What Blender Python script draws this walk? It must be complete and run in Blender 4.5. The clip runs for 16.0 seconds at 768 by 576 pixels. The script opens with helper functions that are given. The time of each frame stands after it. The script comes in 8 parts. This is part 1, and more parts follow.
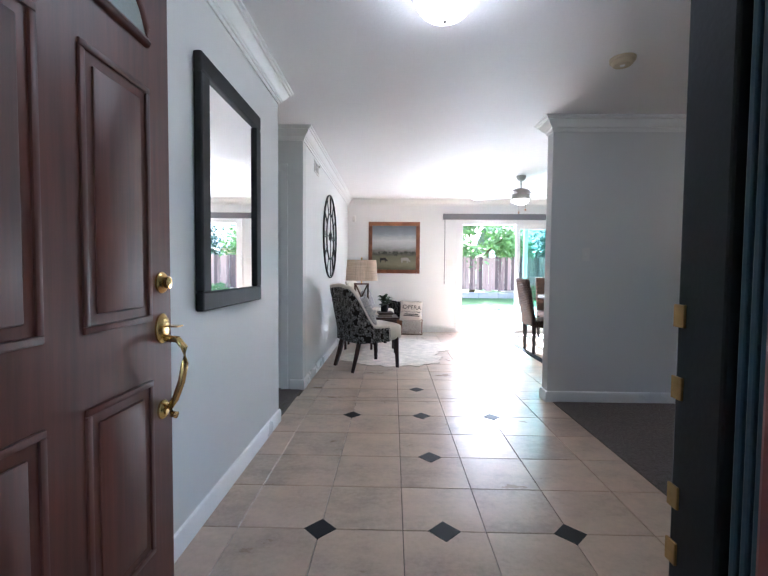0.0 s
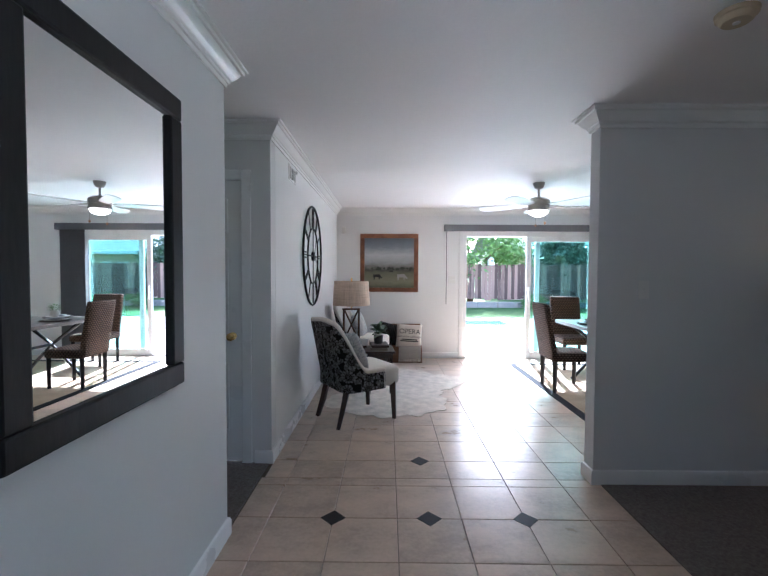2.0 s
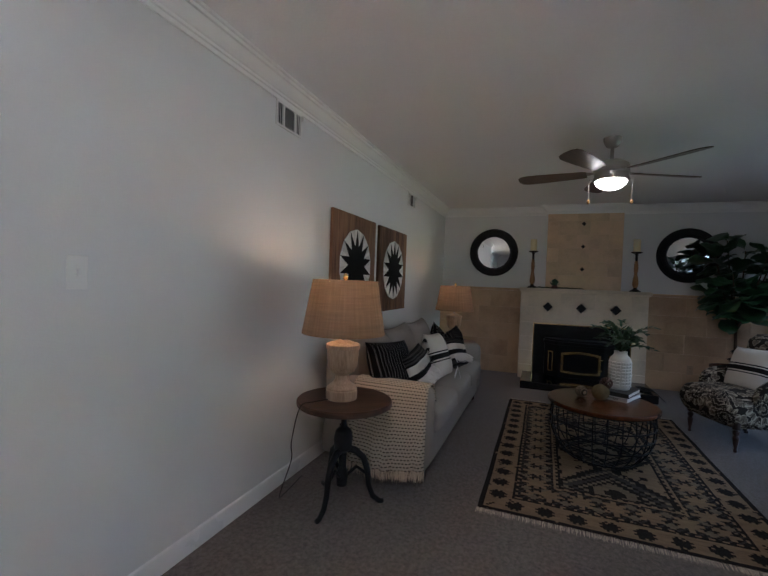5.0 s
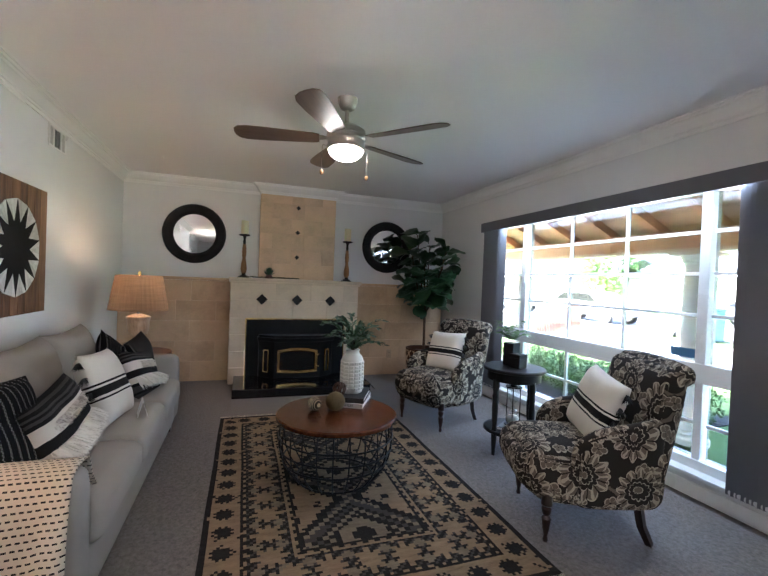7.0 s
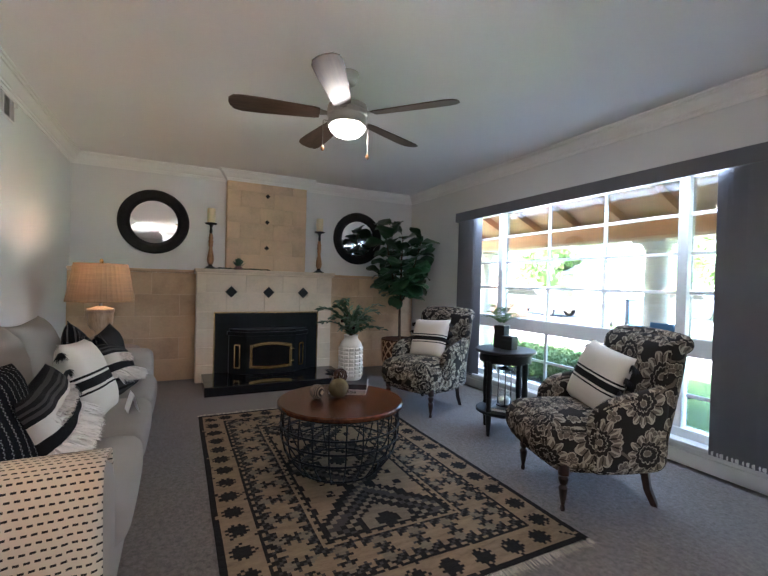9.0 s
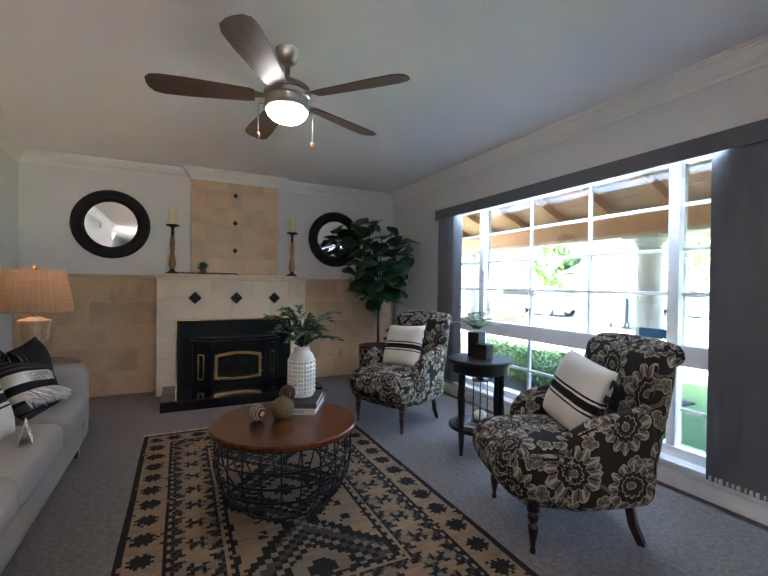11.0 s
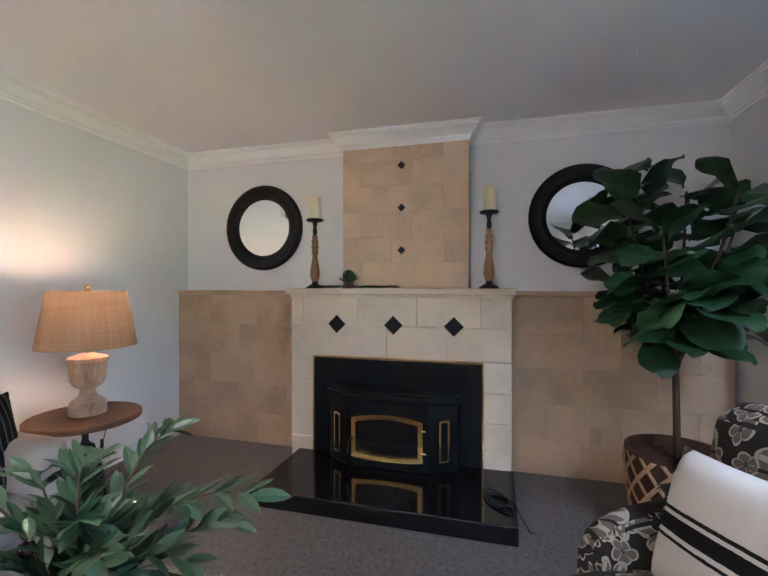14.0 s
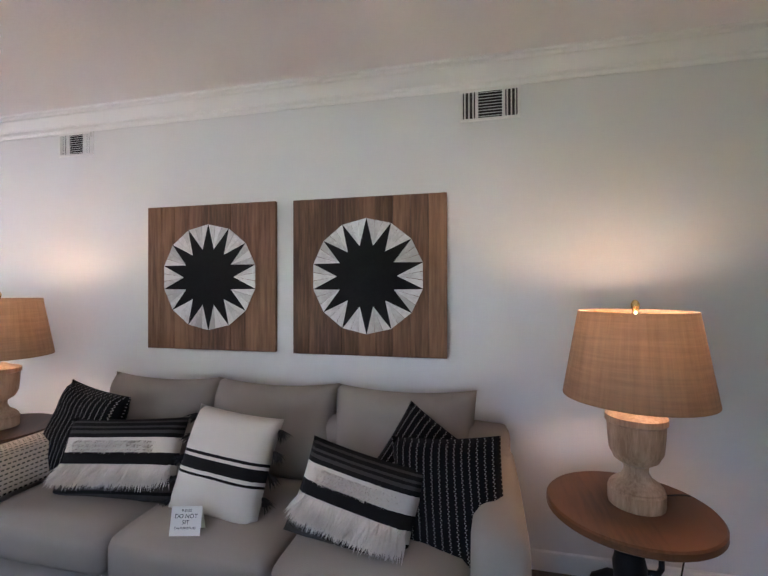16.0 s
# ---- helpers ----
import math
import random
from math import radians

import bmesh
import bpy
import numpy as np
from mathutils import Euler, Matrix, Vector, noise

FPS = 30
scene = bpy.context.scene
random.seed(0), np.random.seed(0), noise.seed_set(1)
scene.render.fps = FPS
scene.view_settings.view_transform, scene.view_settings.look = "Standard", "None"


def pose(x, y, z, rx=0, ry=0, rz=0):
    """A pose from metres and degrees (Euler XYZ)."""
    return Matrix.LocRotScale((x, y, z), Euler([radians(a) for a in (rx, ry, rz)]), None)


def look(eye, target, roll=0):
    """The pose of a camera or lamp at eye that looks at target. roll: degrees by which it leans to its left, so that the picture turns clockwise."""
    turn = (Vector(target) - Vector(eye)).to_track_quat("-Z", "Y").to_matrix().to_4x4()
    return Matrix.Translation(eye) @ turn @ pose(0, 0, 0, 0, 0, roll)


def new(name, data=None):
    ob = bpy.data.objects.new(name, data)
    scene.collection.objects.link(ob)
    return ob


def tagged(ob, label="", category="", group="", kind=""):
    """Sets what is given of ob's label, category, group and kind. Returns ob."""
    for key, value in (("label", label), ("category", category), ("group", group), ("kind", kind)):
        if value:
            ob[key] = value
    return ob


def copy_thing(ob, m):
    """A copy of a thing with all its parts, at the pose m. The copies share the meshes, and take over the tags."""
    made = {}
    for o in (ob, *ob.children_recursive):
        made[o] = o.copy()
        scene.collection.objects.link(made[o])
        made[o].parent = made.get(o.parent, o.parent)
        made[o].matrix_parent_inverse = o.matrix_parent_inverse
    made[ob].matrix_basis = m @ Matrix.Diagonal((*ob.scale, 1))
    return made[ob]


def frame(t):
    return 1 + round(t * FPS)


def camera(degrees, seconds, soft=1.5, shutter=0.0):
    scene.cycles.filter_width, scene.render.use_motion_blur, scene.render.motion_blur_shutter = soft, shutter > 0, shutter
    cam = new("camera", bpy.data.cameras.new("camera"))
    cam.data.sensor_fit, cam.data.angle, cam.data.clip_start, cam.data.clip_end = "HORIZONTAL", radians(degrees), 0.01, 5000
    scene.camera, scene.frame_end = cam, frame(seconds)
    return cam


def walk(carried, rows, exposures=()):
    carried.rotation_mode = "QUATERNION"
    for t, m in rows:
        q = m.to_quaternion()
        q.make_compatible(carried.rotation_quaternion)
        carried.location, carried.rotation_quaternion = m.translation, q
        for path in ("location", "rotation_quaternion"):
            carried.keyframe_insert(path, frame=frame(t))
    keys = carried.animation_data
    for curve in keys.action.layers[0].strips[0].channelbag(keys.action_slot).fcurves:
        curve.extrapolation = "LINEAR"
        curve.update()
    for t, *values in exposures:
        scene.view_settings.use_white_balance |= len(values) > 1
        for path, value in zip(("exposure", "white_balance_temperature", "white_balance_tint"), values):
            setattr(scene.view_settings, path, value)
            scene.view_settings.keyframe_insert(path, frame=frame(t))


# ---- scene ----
cam = camera(85.7, 16.0)
PATH = [
    (0, (-0.017, -0.05, 1.131), (-0.06, 1.947, 1.047), 0.5),
    (0.5, (-0.017, 0.222, 1.211), (-0.064, 2.22, 1.132), 0.3),
    (1, (-0.002, 0.447, 1.227), (-0.049, 2.445, 1.15), 0.3),
    (1.5, (-0.018, 0.667, 1.261), (-0.063, 2.665, 1.185), 0.3),
    (2, (-0.024, 0.853, 1.381), (-0.042, 2.852, 1.311), 0.3),
    (2.5, (0.035, 1.082, 1.391), (0.109, 3.079, 1.319), 0.3),
    (3, (0.134, 1.341, 1.385), (0.489, 3.308, 1.315), 0.6),
    (3.5, (0.235, 1.582, 1.339), (1.281, 3.286, 1.281), 1.6),
    (4, (0.354, 1.783, 1.299), (1.851, 3.109, 1.256), 1.9),
    (6.3, (1.311, 2.214, 1.299), (3.306, 2.081, 1.261), 2.3),
    (6.5, (1.416, 2.199, 1.3), (3.391, 1.881, 1.265), 2.2),
    (7, (1.653, 2.218, 1.287), (3.547, 1.576, 1.256), 2.3),
    (7.5, (1.76, 2.294, 1.262), (3.593, 1.493, 1.237), 2.2),
    (8, (1.835, 2.402, 1.161), (3.636, 1.533, 1.152), 2.2),
    (8.5, (1.851, 2.541, 1.157), (3.644, 1.654, 1.137), 1.8),
    (11, (2.003, 2.133, 1.179), (3.8, 1.255, 1.165), 0.8),
    (11.5, (2.141, 1.878, 1.215), (3.934, 0.991, 1.201), 0.7),
    (12, (2.386, 1.629, 1.253), (4.178, 0.74, 1.235), 0.7),
    (12.5, (2.689, 1.367, 1.252), (4.5, 0.519, 1.237), 0.5),
    (13, (3.103, 1.189, 1.255), (4.994, 0.539, 1.233), 0.2),
    (13.5, (3.59, 0.971, 1.229), (5.581, 0.781, 1.231), 0.0),
    (14, (4.061, 0.904, 1.277), (5.99, 1.43, 1.273), -0.0),
    (14.5, (4.51, 0.951, 1.303), (6.089, 2.178, 1.294), -0.2),
    (15, (4.856, 1.07, 1.296), (5.855, 2.803, 1.304), -0.3),
    (15.5, (5.135, 1.298, 1.283), (5.426, 3.277, 1.312), -0.1),
    (16, (5.324, 1.47, 1.33), (4.862, 3.415, 1.34), -0.1),
]
EXPOSURES = [(0.0, 3.75, 5050, 12), (0.5, 3.4, 4950, 11), (1.0, 3.2, 4850, 11), (2.5, 3.0, 5000, 12), (3.5, 3.1, 5050, 12), (4.2, 3.4, 5150, 13), (5.2, 4.9, 5400, 13), (6.3, 5.95, 5550, 13), (12.5, 5.8, 5500, 14), (13.5, 5.8, 5500, 16), (14.0, 6.4, 5450, 18), (14.6, 6.4, 5400, 20), (15.2, 5.95, 5400, 21), (16.0, 5.8, 5450, 21)]
walk(cam, [(t, look(eye, target, roll)) for t, eye, target, roll in PATH], EXPOSURES)

# ---- light ----
world = bpy.data.worlds.new("world")
scene.world = world
world.use_nodes = True
_sky = world.node_tree.nodes.new("ShaderNodeTexSky")
_sky.sky_type = "NISHITA"
_sky.sun_disc = False
_sky.sun_elevation = radians(42)
_sky.sun_rotation = radians(9)
_sky.dust_density = 4.0
_bg = world.node_tree.nodes["Background"]
_bg.inputs["Strength"].default_value = 0.15
world.node_tree.links.new(_sky.outputs["Color"], _bg.inputs["Color"])
sun = new("sun", bpy.data.lights.new("sun", "SUN"))
sun.data.energy, sun.data.angle, sun.data.color = 5.0, radians(0.5), (1.0, 0.95, 0.87)
sun.matrix_world = look((0.12, 0.733, 0.669), (0, 0, 0))

# added strip lamp hidden behind the valance, standing in for sky light
sky_fill = new("sky_fill_strip", bpy.data.lights.new("sky_fill_strip", "AREA"))
sky_fill.data.shape, sky_fill.data.size, sky_fill.data.size_y = "RECTANGLE", 2.35, 0.05
sky_fill.data.energy, sky_fill.data.color = 0.85, (0.74, 0.87, 1.0)
sky_fill.matrix_world = look((4.37, -0.44, 1.945), (4.37, 0.25, 0.9))


# ---- materials ----
class Nodes:
    """Short hand for building one material's node tree."""

    def __init__(self, name):
        self.mat = bpy.data.materials.new(name)
        self.mat.use_nodes = True
        self.tree = self.mat.node_tree
        self.bsdf = self.tree.nodes["Principled BSDF"]

    def node(self, kind, **inputs):
        n = self.tree.nodes.new(kind)
        for key, value in inputs.items():
            self.put(n.inputs[key.replace("_", " ")], value)
        return n

    def put(self, socket, value):
        if isinstance(value, bpy.types.NodeSocket):
            self.tree.links.new(value, socket)
        else:
            socket.default_value = value

    def math(self, op, a, b=0.0, c=0.0):
        n = self.tree.nodes.new("ShaderNodeMath")
        n.operation = op
        for i, value in enumerate((a, b, c)):
            self.put(n.inputs[i], value)
        return n.outputs[0]

    def vec(self, op, a, b=(0, 0, 0)):
        n = self.tree.nodes.new("ShaderNodeVectorMath")
        n.operation = op
        self.put(n.inputs[0], a)
        self.put(n.inputs[1], b)
        return n.outputs[1] if op in ("LENGTH", "DISTANCE", "DOT_PRODUCT") else n.outputs[0]

    def where(self, kind="Object"):
        return self.tree.nodes.new("ShaderNodeTexCoord").outputs[kind]

    def noise(self, at, scale, detail=3.0, rough=0.55, stretch=None):
        if stretch:
            at = self.vec("MULTIPLY", at, stretch)
        n = self.node("ShaderNodeTexNoise", Vector=at, Scale=scale, Detail=detail, Roughness=rough)
        return n.outputs["Fac"]

    def ramp(self, fac, stops, mode="LINEAR"):
        n = self.tree.nodes.new("ShaderNodeValToRGB")
        n.color_ramp.interpolation = mode
        while len(n.color_ramp.elements) < len(stops):
            n.color_ramp.elements.new(0.5)
        for e, (p, c) in zip(n.color_ramp.elements, stops):
            e.position, e.color = p, (*c, 1) if len(c) == 3 else c
        self.put(n.inputs[0], fac)
        return n.outputs[0]

    def mix(self, fac, a, b, blend="MIX"):
        n = self.tree.nodes.new("ShaderNodeMix")
        n.data_type, n.blend_type = "RGBA", blend
        self.put(n.inputs[0], fac)
        for i, v in ((6, a), (7, b)):
            self.put(n.inputs[i], (*v, 1) if isinstance(v, tuple) and len(v) == 3 else v)
        return n.outputs[2]

    def bump(self, height, strength, distance=0.01):
        n = self.node("ShaderNodeBump", Height=height, Strength=strength, Distance=distance)
        self.tree.links.new(n.outputs[0], self.bsdf.inputs["Normal"])

    def done(self, colour, rough=0.5, metal=0.0, **more):
        self.put(self.bsdf.inputs["Base Color"], (*colour, 1) if isinstance(colour, tuple) and len(colour) == 3 else colour)
        self.put(self.bsdf.inputs["Roughness"], rough)
        self.put(self.bsdf.inputs["Metallic"], metal)
        for key, value in more.items():
            self.put(self.bsdf.inputs[key.replace("_", " ")], value)
        return self.mat


def shade(c, k):
    return tuple(min(1.0, v * k) for v in c)


def plain(name, c, rough=0.5, metal=0.0, scale=6.0, spread=0.12, relief=0.15, fine=120.0, per_piece=0.0, stretch=None, **more):
    """A surface of one colour with stains, grain and fine relief."""
    n = Nodes(name)
    at = n.where()
    big, small = n.noise(at, scale, 4, stretch=stretch), n.noise(at, fine, 2, stretch=stretch)
    both = n.math("MULTIPLY_ADD", small, 0.35, n.math("MULTIPLY", big, 0.65))
    if per_piece:
        info = n.tree.nodes.new("ShaderNodeObjectInfo").outputs["Random"]
        both = n.math("ADD", both, n.math("MULTIPLY", n.math("SUBTRACT", info, 0.5), per_piece))
    colour = n.ramp(both, [(0.25, shade(c, 1 - spread)), (0.75, shade(c, 1 + spread))])
    if relief:
        n.bump(small, relief, 0.003)
    r = n.math("MULTIPLY_ADD", n.math("SUBTRACT", big, 0.5), 0.25 * rough, rough)
    if rough > 0.75:
        n.bsdf.inputs["Specular IOR Level"].default_value = 0.12
    return n.done(colour, r, metal, **more)


def wood(name, dark, light, rough=0.4, scale=9.0, along=(1, 0.08, 1), per_piece=0.25, **more):
    n = Nodes(name)
    at = n.where()
    info = n.tree.nodes.new("ShaderNodeObjectInfo").outputs["Random"]
    at = n.vec("ADD", at, n.vec("MULTIPLY", n.node("ShaderNodeCombineXYZ", X=info, Y=info, Z=info).outputs[0], (7, 3, 5)))
    grain = n.noise(at, scale, 6, 0.65, stretch=along)
    fine = n.noise(at, scale * 9, 3, 0.6, stretch=along)
    f = n.math("MULTIPLY_ADD", fine, 0.4, n.math("MULTIPLY", grain, 0.6))
    f = n.math("ADD", f, n.math("MULTIPLY", n.math("SUBTRACT", info, 0.5), per_piece))
    n.bump(fine, 0.15, 0.002)
    return n.done(n.ramp(f, [(0.37, dark), (0.63, light)]), rough, **more)


def glowing(name, c, strength):
    n = Nodes(name)
    return n.done(c, 0.4, Emission_Color=(*c, 1), Emission_Strength=strength)


def clear(name, tint=(1, 1, 1)):
    """A thin pane: mostly clear, with a real reflection by Fresnel."""
    n = Nodes(name)
    n.tree.nodes.remove(n.bsdf)
    out = n.tree.nodes["Material Output"]
    t = n.node("ShaderNodeBsdfTransparent", Color=(*tint, 1))
    g = n.node("ShaderNodeBsdfGlossy", Color=(1, 1, 1, 1), Roughness=0.0)
    facing = n.tree.nodes.new("ShaderNodeLayerWeight").outputs["Facing"]
    m = n.node("ShaderNodeMixShader", Fac=n.math("MULTIPLY_ADD", n.math("POWER", facing, 5.0), 0.9, 0.045))
    n.tree.links.new(t.outputs[0], m.inputs[1])
    n.tree.links.new(g.outputs[0], m.inputs[2])
    n.tree.links.new(m.outputs[0], out.inputs[0])
    return n.mat


WALL = plain("wall_paint", (0.72, 0.72, 0.71), 0.55, scale=1.2, spread=0.03, relief=0.25, fine=180)
# Same paint as wall_paint, lightened to carry the dining room's brighter daylight.
LIT_WALL = plain("wall_paint_lit", (0.80, 0.80, 0.79), 0.55, scale=1.2, spread=0.03, relief=0.25, fine=180)
CEIL = plain("ceiling_paint", (0.88, 0.87, 0.87), 0.6, scale=1.0, spread=0.03, relief=0.45, fine=70)
TRIM = plain("trim_paint", (0.80, 0.80, 0.79), 0.28, scale=3, spread=0.02, relief=0.05)
CARPET = plain("carpet", (0.165, 0.143, 0.127), 0.95, scale=48, spread=0.5, relief=1.0, fine=170, Sheen_Weight=0.2, Sheen_Roughness=0.3)
GROUT = plain("grout", (0.13, 0.105, 0.085), 0.85, spread=0.2)
BLACK_TILE = plain("black_inset", (0.012, 0.012, 0.013), 0.5, spread=0.3, relief=0.05, Specular_IOR_Level=0.2)
BLACK_STONE = plain("black_granite", (0.008, 0.008, 0.009), 0.1, scale=40, spread=0.5, relief=0.0)
IRON = plain("black_iron", (0.008, 0.008, 0.009), 0.5, spread=0.35, relief=0.2, Specular_IOR_Level=0.25)
BRASS = plain("brass", (0.78, 0.55, 0.22), 0.2, 1.0, spread=0.1, relief=0.05)
NICKEL = plain("brushed_nickel", (0.40, 0.375, 0.345), 0.28, 1.0, spread=0.06, relief=0.08)
MIRROR = Nodes("mirror_glass").done((0.92, 0.93, 0.93), 0.005, 1.0)
GLASS = clear("window_glass", (0.57, 0.58, 0.575))
SCREEN_GLASS = clear("double_glass", (0.72, 0.86, 0.84))
BLIND = plain("grey_blind", (0.145, 0.145, 0.16), 0.7, scale=3, spread=0.06, relief=0.3, fine=260)
WHITE_PLASTIC = plain("white_plastic", (0.78, 0.77, 0.74), 0.35, spread=0.03, relief=0.0)


def stone_mat(name, c, k=1.0, band=0.22):
    n = Nodes(name)
    at = n.where("Object")
    info = n.tree.nodes.new("ShaderNodeObjectInfo").outputs["Random"]
    at = n.vec("ADD", at, n.vec("MULTIPLY", n.node("ShaderNodeCombineXYZ", X=info, Y=info, Z=info).outputs[0], (9, 13, 7)))
    big, fine = n.noise(at, 3.2, 6, 0.62, stretch=(1, 1.6, 1)), n.noise(at, 45, 4, 0.6)
    f = n.math("ADD", n.math("MULTIPLY_ADD", fine, 0.25, n.math("MULTIPLY", big, 0.75)), n.math("MULTIPLY", n.math("SUBTRACT", info, 0.5), 0.14))
    n.bump(fine, 0.2, 0.003)
    return n, n.ramp(f, [(0.5 - band, shade(c, 1 - 0.28 * k)), (0.5, c), (0.5 + band, shade(c, 1 + 0.18 * k))]), big


_n, _c, _b = stone_mat("floor_tile_glaze", (0.52, 0.40, 0.30), 0.95, 0.15)
FLOOR_TILE = _n.done(_c, _n.math("MULTIPLY_ADD", _b, 0.10, 0.24))
_n, _c, _b = stone_mat("limestone", (0.53, 0.365, 0.225))
LIMESTONE = _n.done(_c, 0.62)
_n, _c, _b = stone_mat("limestone_pale", (0.67, 0.555, 0.42), 0.7)
LIMESTONE_PALE = _n.done(_c, 0.6)
_n, _c, _b = stone_mat("limestone_breast", (0.63, 0.455, 0.30), 0.9)
LIMESTONE_BREAST = _n.done(_c, 0.6)


# ---- building blocks ----
def part(name, bm, material, parent=None, label="", m=None, smooth=False):
    """Links a bmesh as one mesh object, under a thing or a part."""
    mesh = bpy.data.meshes.new(name)
    bm.normal_update()
    bm.to_mesh(mesh)
    bm.free()
    for one in material if isinstance(material, (list, tuple)) else [material]:
        mesh.materials.append(one)
    if smooth:
        mesh.shade_smooth()
        if smooth is not True:
            mesh.set_sharp_from_angle(angle=radians(smooth))
    ob = new(name, mesh)
    if parent is not None:
        ob.parent = parent
    if m is not None:
        ob.matrix_basis = m
    if label:
        ob["label"] = label
    return ob


def piece(name, mesh, parent, m):
    ob = new(name, mesh)
    ob.parent = parent
    ob.matrix_basis = m
    return ob


def thing(name, m, label, category, group=""):
    ob = new(name)
    ob.matrix_basis = m
    ob.empty_display_size = 0.1
    return tagged(ob, label, category, group)


def setting(name, bm, material, label, category, smooth=False):
    return tagged(part(name, bm, material, smooth=smooth), label, category, kind="structure")


def box(x0, x1, y0, y1, z0, z1, bevel=0.0, bm=None, seg=2):
    """A box, with rounded edges where asked, added to bm."""
    own = bmesh.new()
    bmesh.ops.create_cube(own, size=1, matrix=Matrix.LocRotScale(((x0 + x1) / 2, (y0 + y1) / 2, (z0 + z1) / 2), None, (abs(x1 - x0), abs(y1 - y0), abs(z1 - z0))))
    if bevel:
        bmesh.ops.bevel(own, geom=own.edges[:], offset=bevel, segments=seg, profile=0.5, affect="EDGES")
    return join(bm, own)


def join(bm, own, m=None):
    if m is not None:
        bmesh.ops.transform(own, matrix=m, verts=own.verts)
    if bm is None:
        return own
    keep = bpy.data.meshes.new("tmp")
    own.to_mesh(keep)
    own.free()
    bm.from_mesh(keep)
    bpy.data.meshes.remove(keep)
    return bm


def lathe(profile, n=24, bm=None, m=None, cap=True):
    """A turned body from (radius, z) pairs, from bottom to top."""
    own = bmesh.new()
    rings = [[own.verts.new((r * math.cos(2 * math.pi * i / n), r * math.sin(2 * math.pi * i / n), z)) for i in range(n)] for r, z in profile]
    for a, b in zip(rings, rings[1:]):
        for i in range(n):
            own.faces.new((a[i], a[(i + 1) % n], b[(i + 1) % n], b[i]))
    if cap:
        own.faces.new(rings[0][::-1])
        own.faces.new(rings[-1])
    return join(bm, own, m)


def tube(points, r, n=8, bm=None, closed=False, taper=None):
    """A round rod along points."""
    own = bmesh.new()
    pts = [Vector(p) for p in points]
    rings = []
    for i, p in enumerate(pts):
        a = pts[i - 1] if i or closed else p
        b = pts[(i + 1) % len(pts)] if i < len(pts) - 1 or closed else p
        d = (b - a).normalized()
        side = d.cross(Vector((0, 0, 1)))
        if side.length < 0.05:
            side = d.cross(Vector((0, 1, 0)))
        side.normalize()
        up = side.cross(d)
        rr = r if taper is None else r + (taper - r) * i / max(1, len(pts) - 1)
        rings.append([own.verts.new(p + rr * (math.cos(2 * math.pi * k / n) * side + math.sin(2 * math.pi * k / n) * up)) for k in range(n)])
    pairs = list(zip(rings, rings[1:])) + ([(rings[-1], rings[0])] if closed else [])
    for a, b in pairs:
        for k in range(n):
            own.faces.new((a[k], b[k], b[(k + 1) % n], a[(k + 1) % n]))
    if not closed:
        own.faces.new(rings[0])
        own.faces.new(rings[-1][::-1])
    bmesh.ops.recalc_face_normals(own, faces=own.faces[:])
    return join(bm, own)


def prism(outline, z0, z1, bm=None, m=None, bevel=0.0):
    """A flat outline in x and y, raised from z0 to z1."""
    own = bmesh.new()
    low = [own.verts.new((x, y, z0)) for x, y in outline]
    high = [own.verts.new((x, y, z1)) for x, y in outline]
    own.faces.new(low[::-1])
    own.faces.new(high)
    for i in range(len(low)):
        j = (i + 1) % len(low)
        own.faces.new((low[i], low[j], high[j], high[i]))
    bmesh.ops.recalc_face_normals(own, faces=own.faces[:])
    if bevel:
        bmesh.ops.bevel(own, geom=own.edges[:], offset=bevel, segments=2, profile=0.5, affect="EDGES")
    return join(bm, own, m)


def ring(r, thick, n=32, k=8, bm=None, m=None):
    own = bmesh.new()
    rows = []
    for i in range(n):
        a = 2 * math.pi * i / n
        rows.append([own.verts.new(((r + thick * math.cos(2 * math.pi * j / k)) * math.cos(a), (r + thick * math.cos(2 * math.pi * j / k)) * math.sin(a), thick * math.sin(2 * math.pi * j / k))) for j in range(k)])
    for i in range(n):
        for j in range(k):
            own.faces.new((rows[i][j], rows[(i + 1) % n][j], rows[(i + 1) % n][(j + 1) % k], rows[i][(j + 1) % k]))
    return join(bm, own, m)


def sweep_profile(path, profile, bm=None):
    """A moulding: profile of (out, z) pairs swept along a path of (x, y) corners with mitres; out is to the left of the way."""
    own = bmesh.new()
    rows = []
    for i, p in enumerate(path):
        p = Vector(p)
        n0 = n1 = None
        if i:
            d = (p - Vector(path[i - 1])).normalized()
            n0 = Vector((-d.y, d.x))
        if i < len(path) - 1:
            d = (Vector(path[i + 1]) - p).normalized()
            n1 = Vector((-d.y, d.x))
        n0, n1 = n0 or n1, n1 or n0
        mid = (n0 + n1) / (1 + n0.dot(n1))
        rows.append([own.verts.new((p.x + mid.x * o, p.y + mid.y * o, z)) for o, z in profile])
    for a, b in zip(rows, rows[1:]):
        for k in range(len(profile)):
            j = (k + 1) % len(profile)
            own.faces.new((a[k], b[k], b[j], a[j]))
    own.faces.new(rows[0])
    own.faces.new(rows[-1][::-1])
    bmesh.ops.recalc_face_normals(own, faces=own.faces[:])
    return join(bm, own)


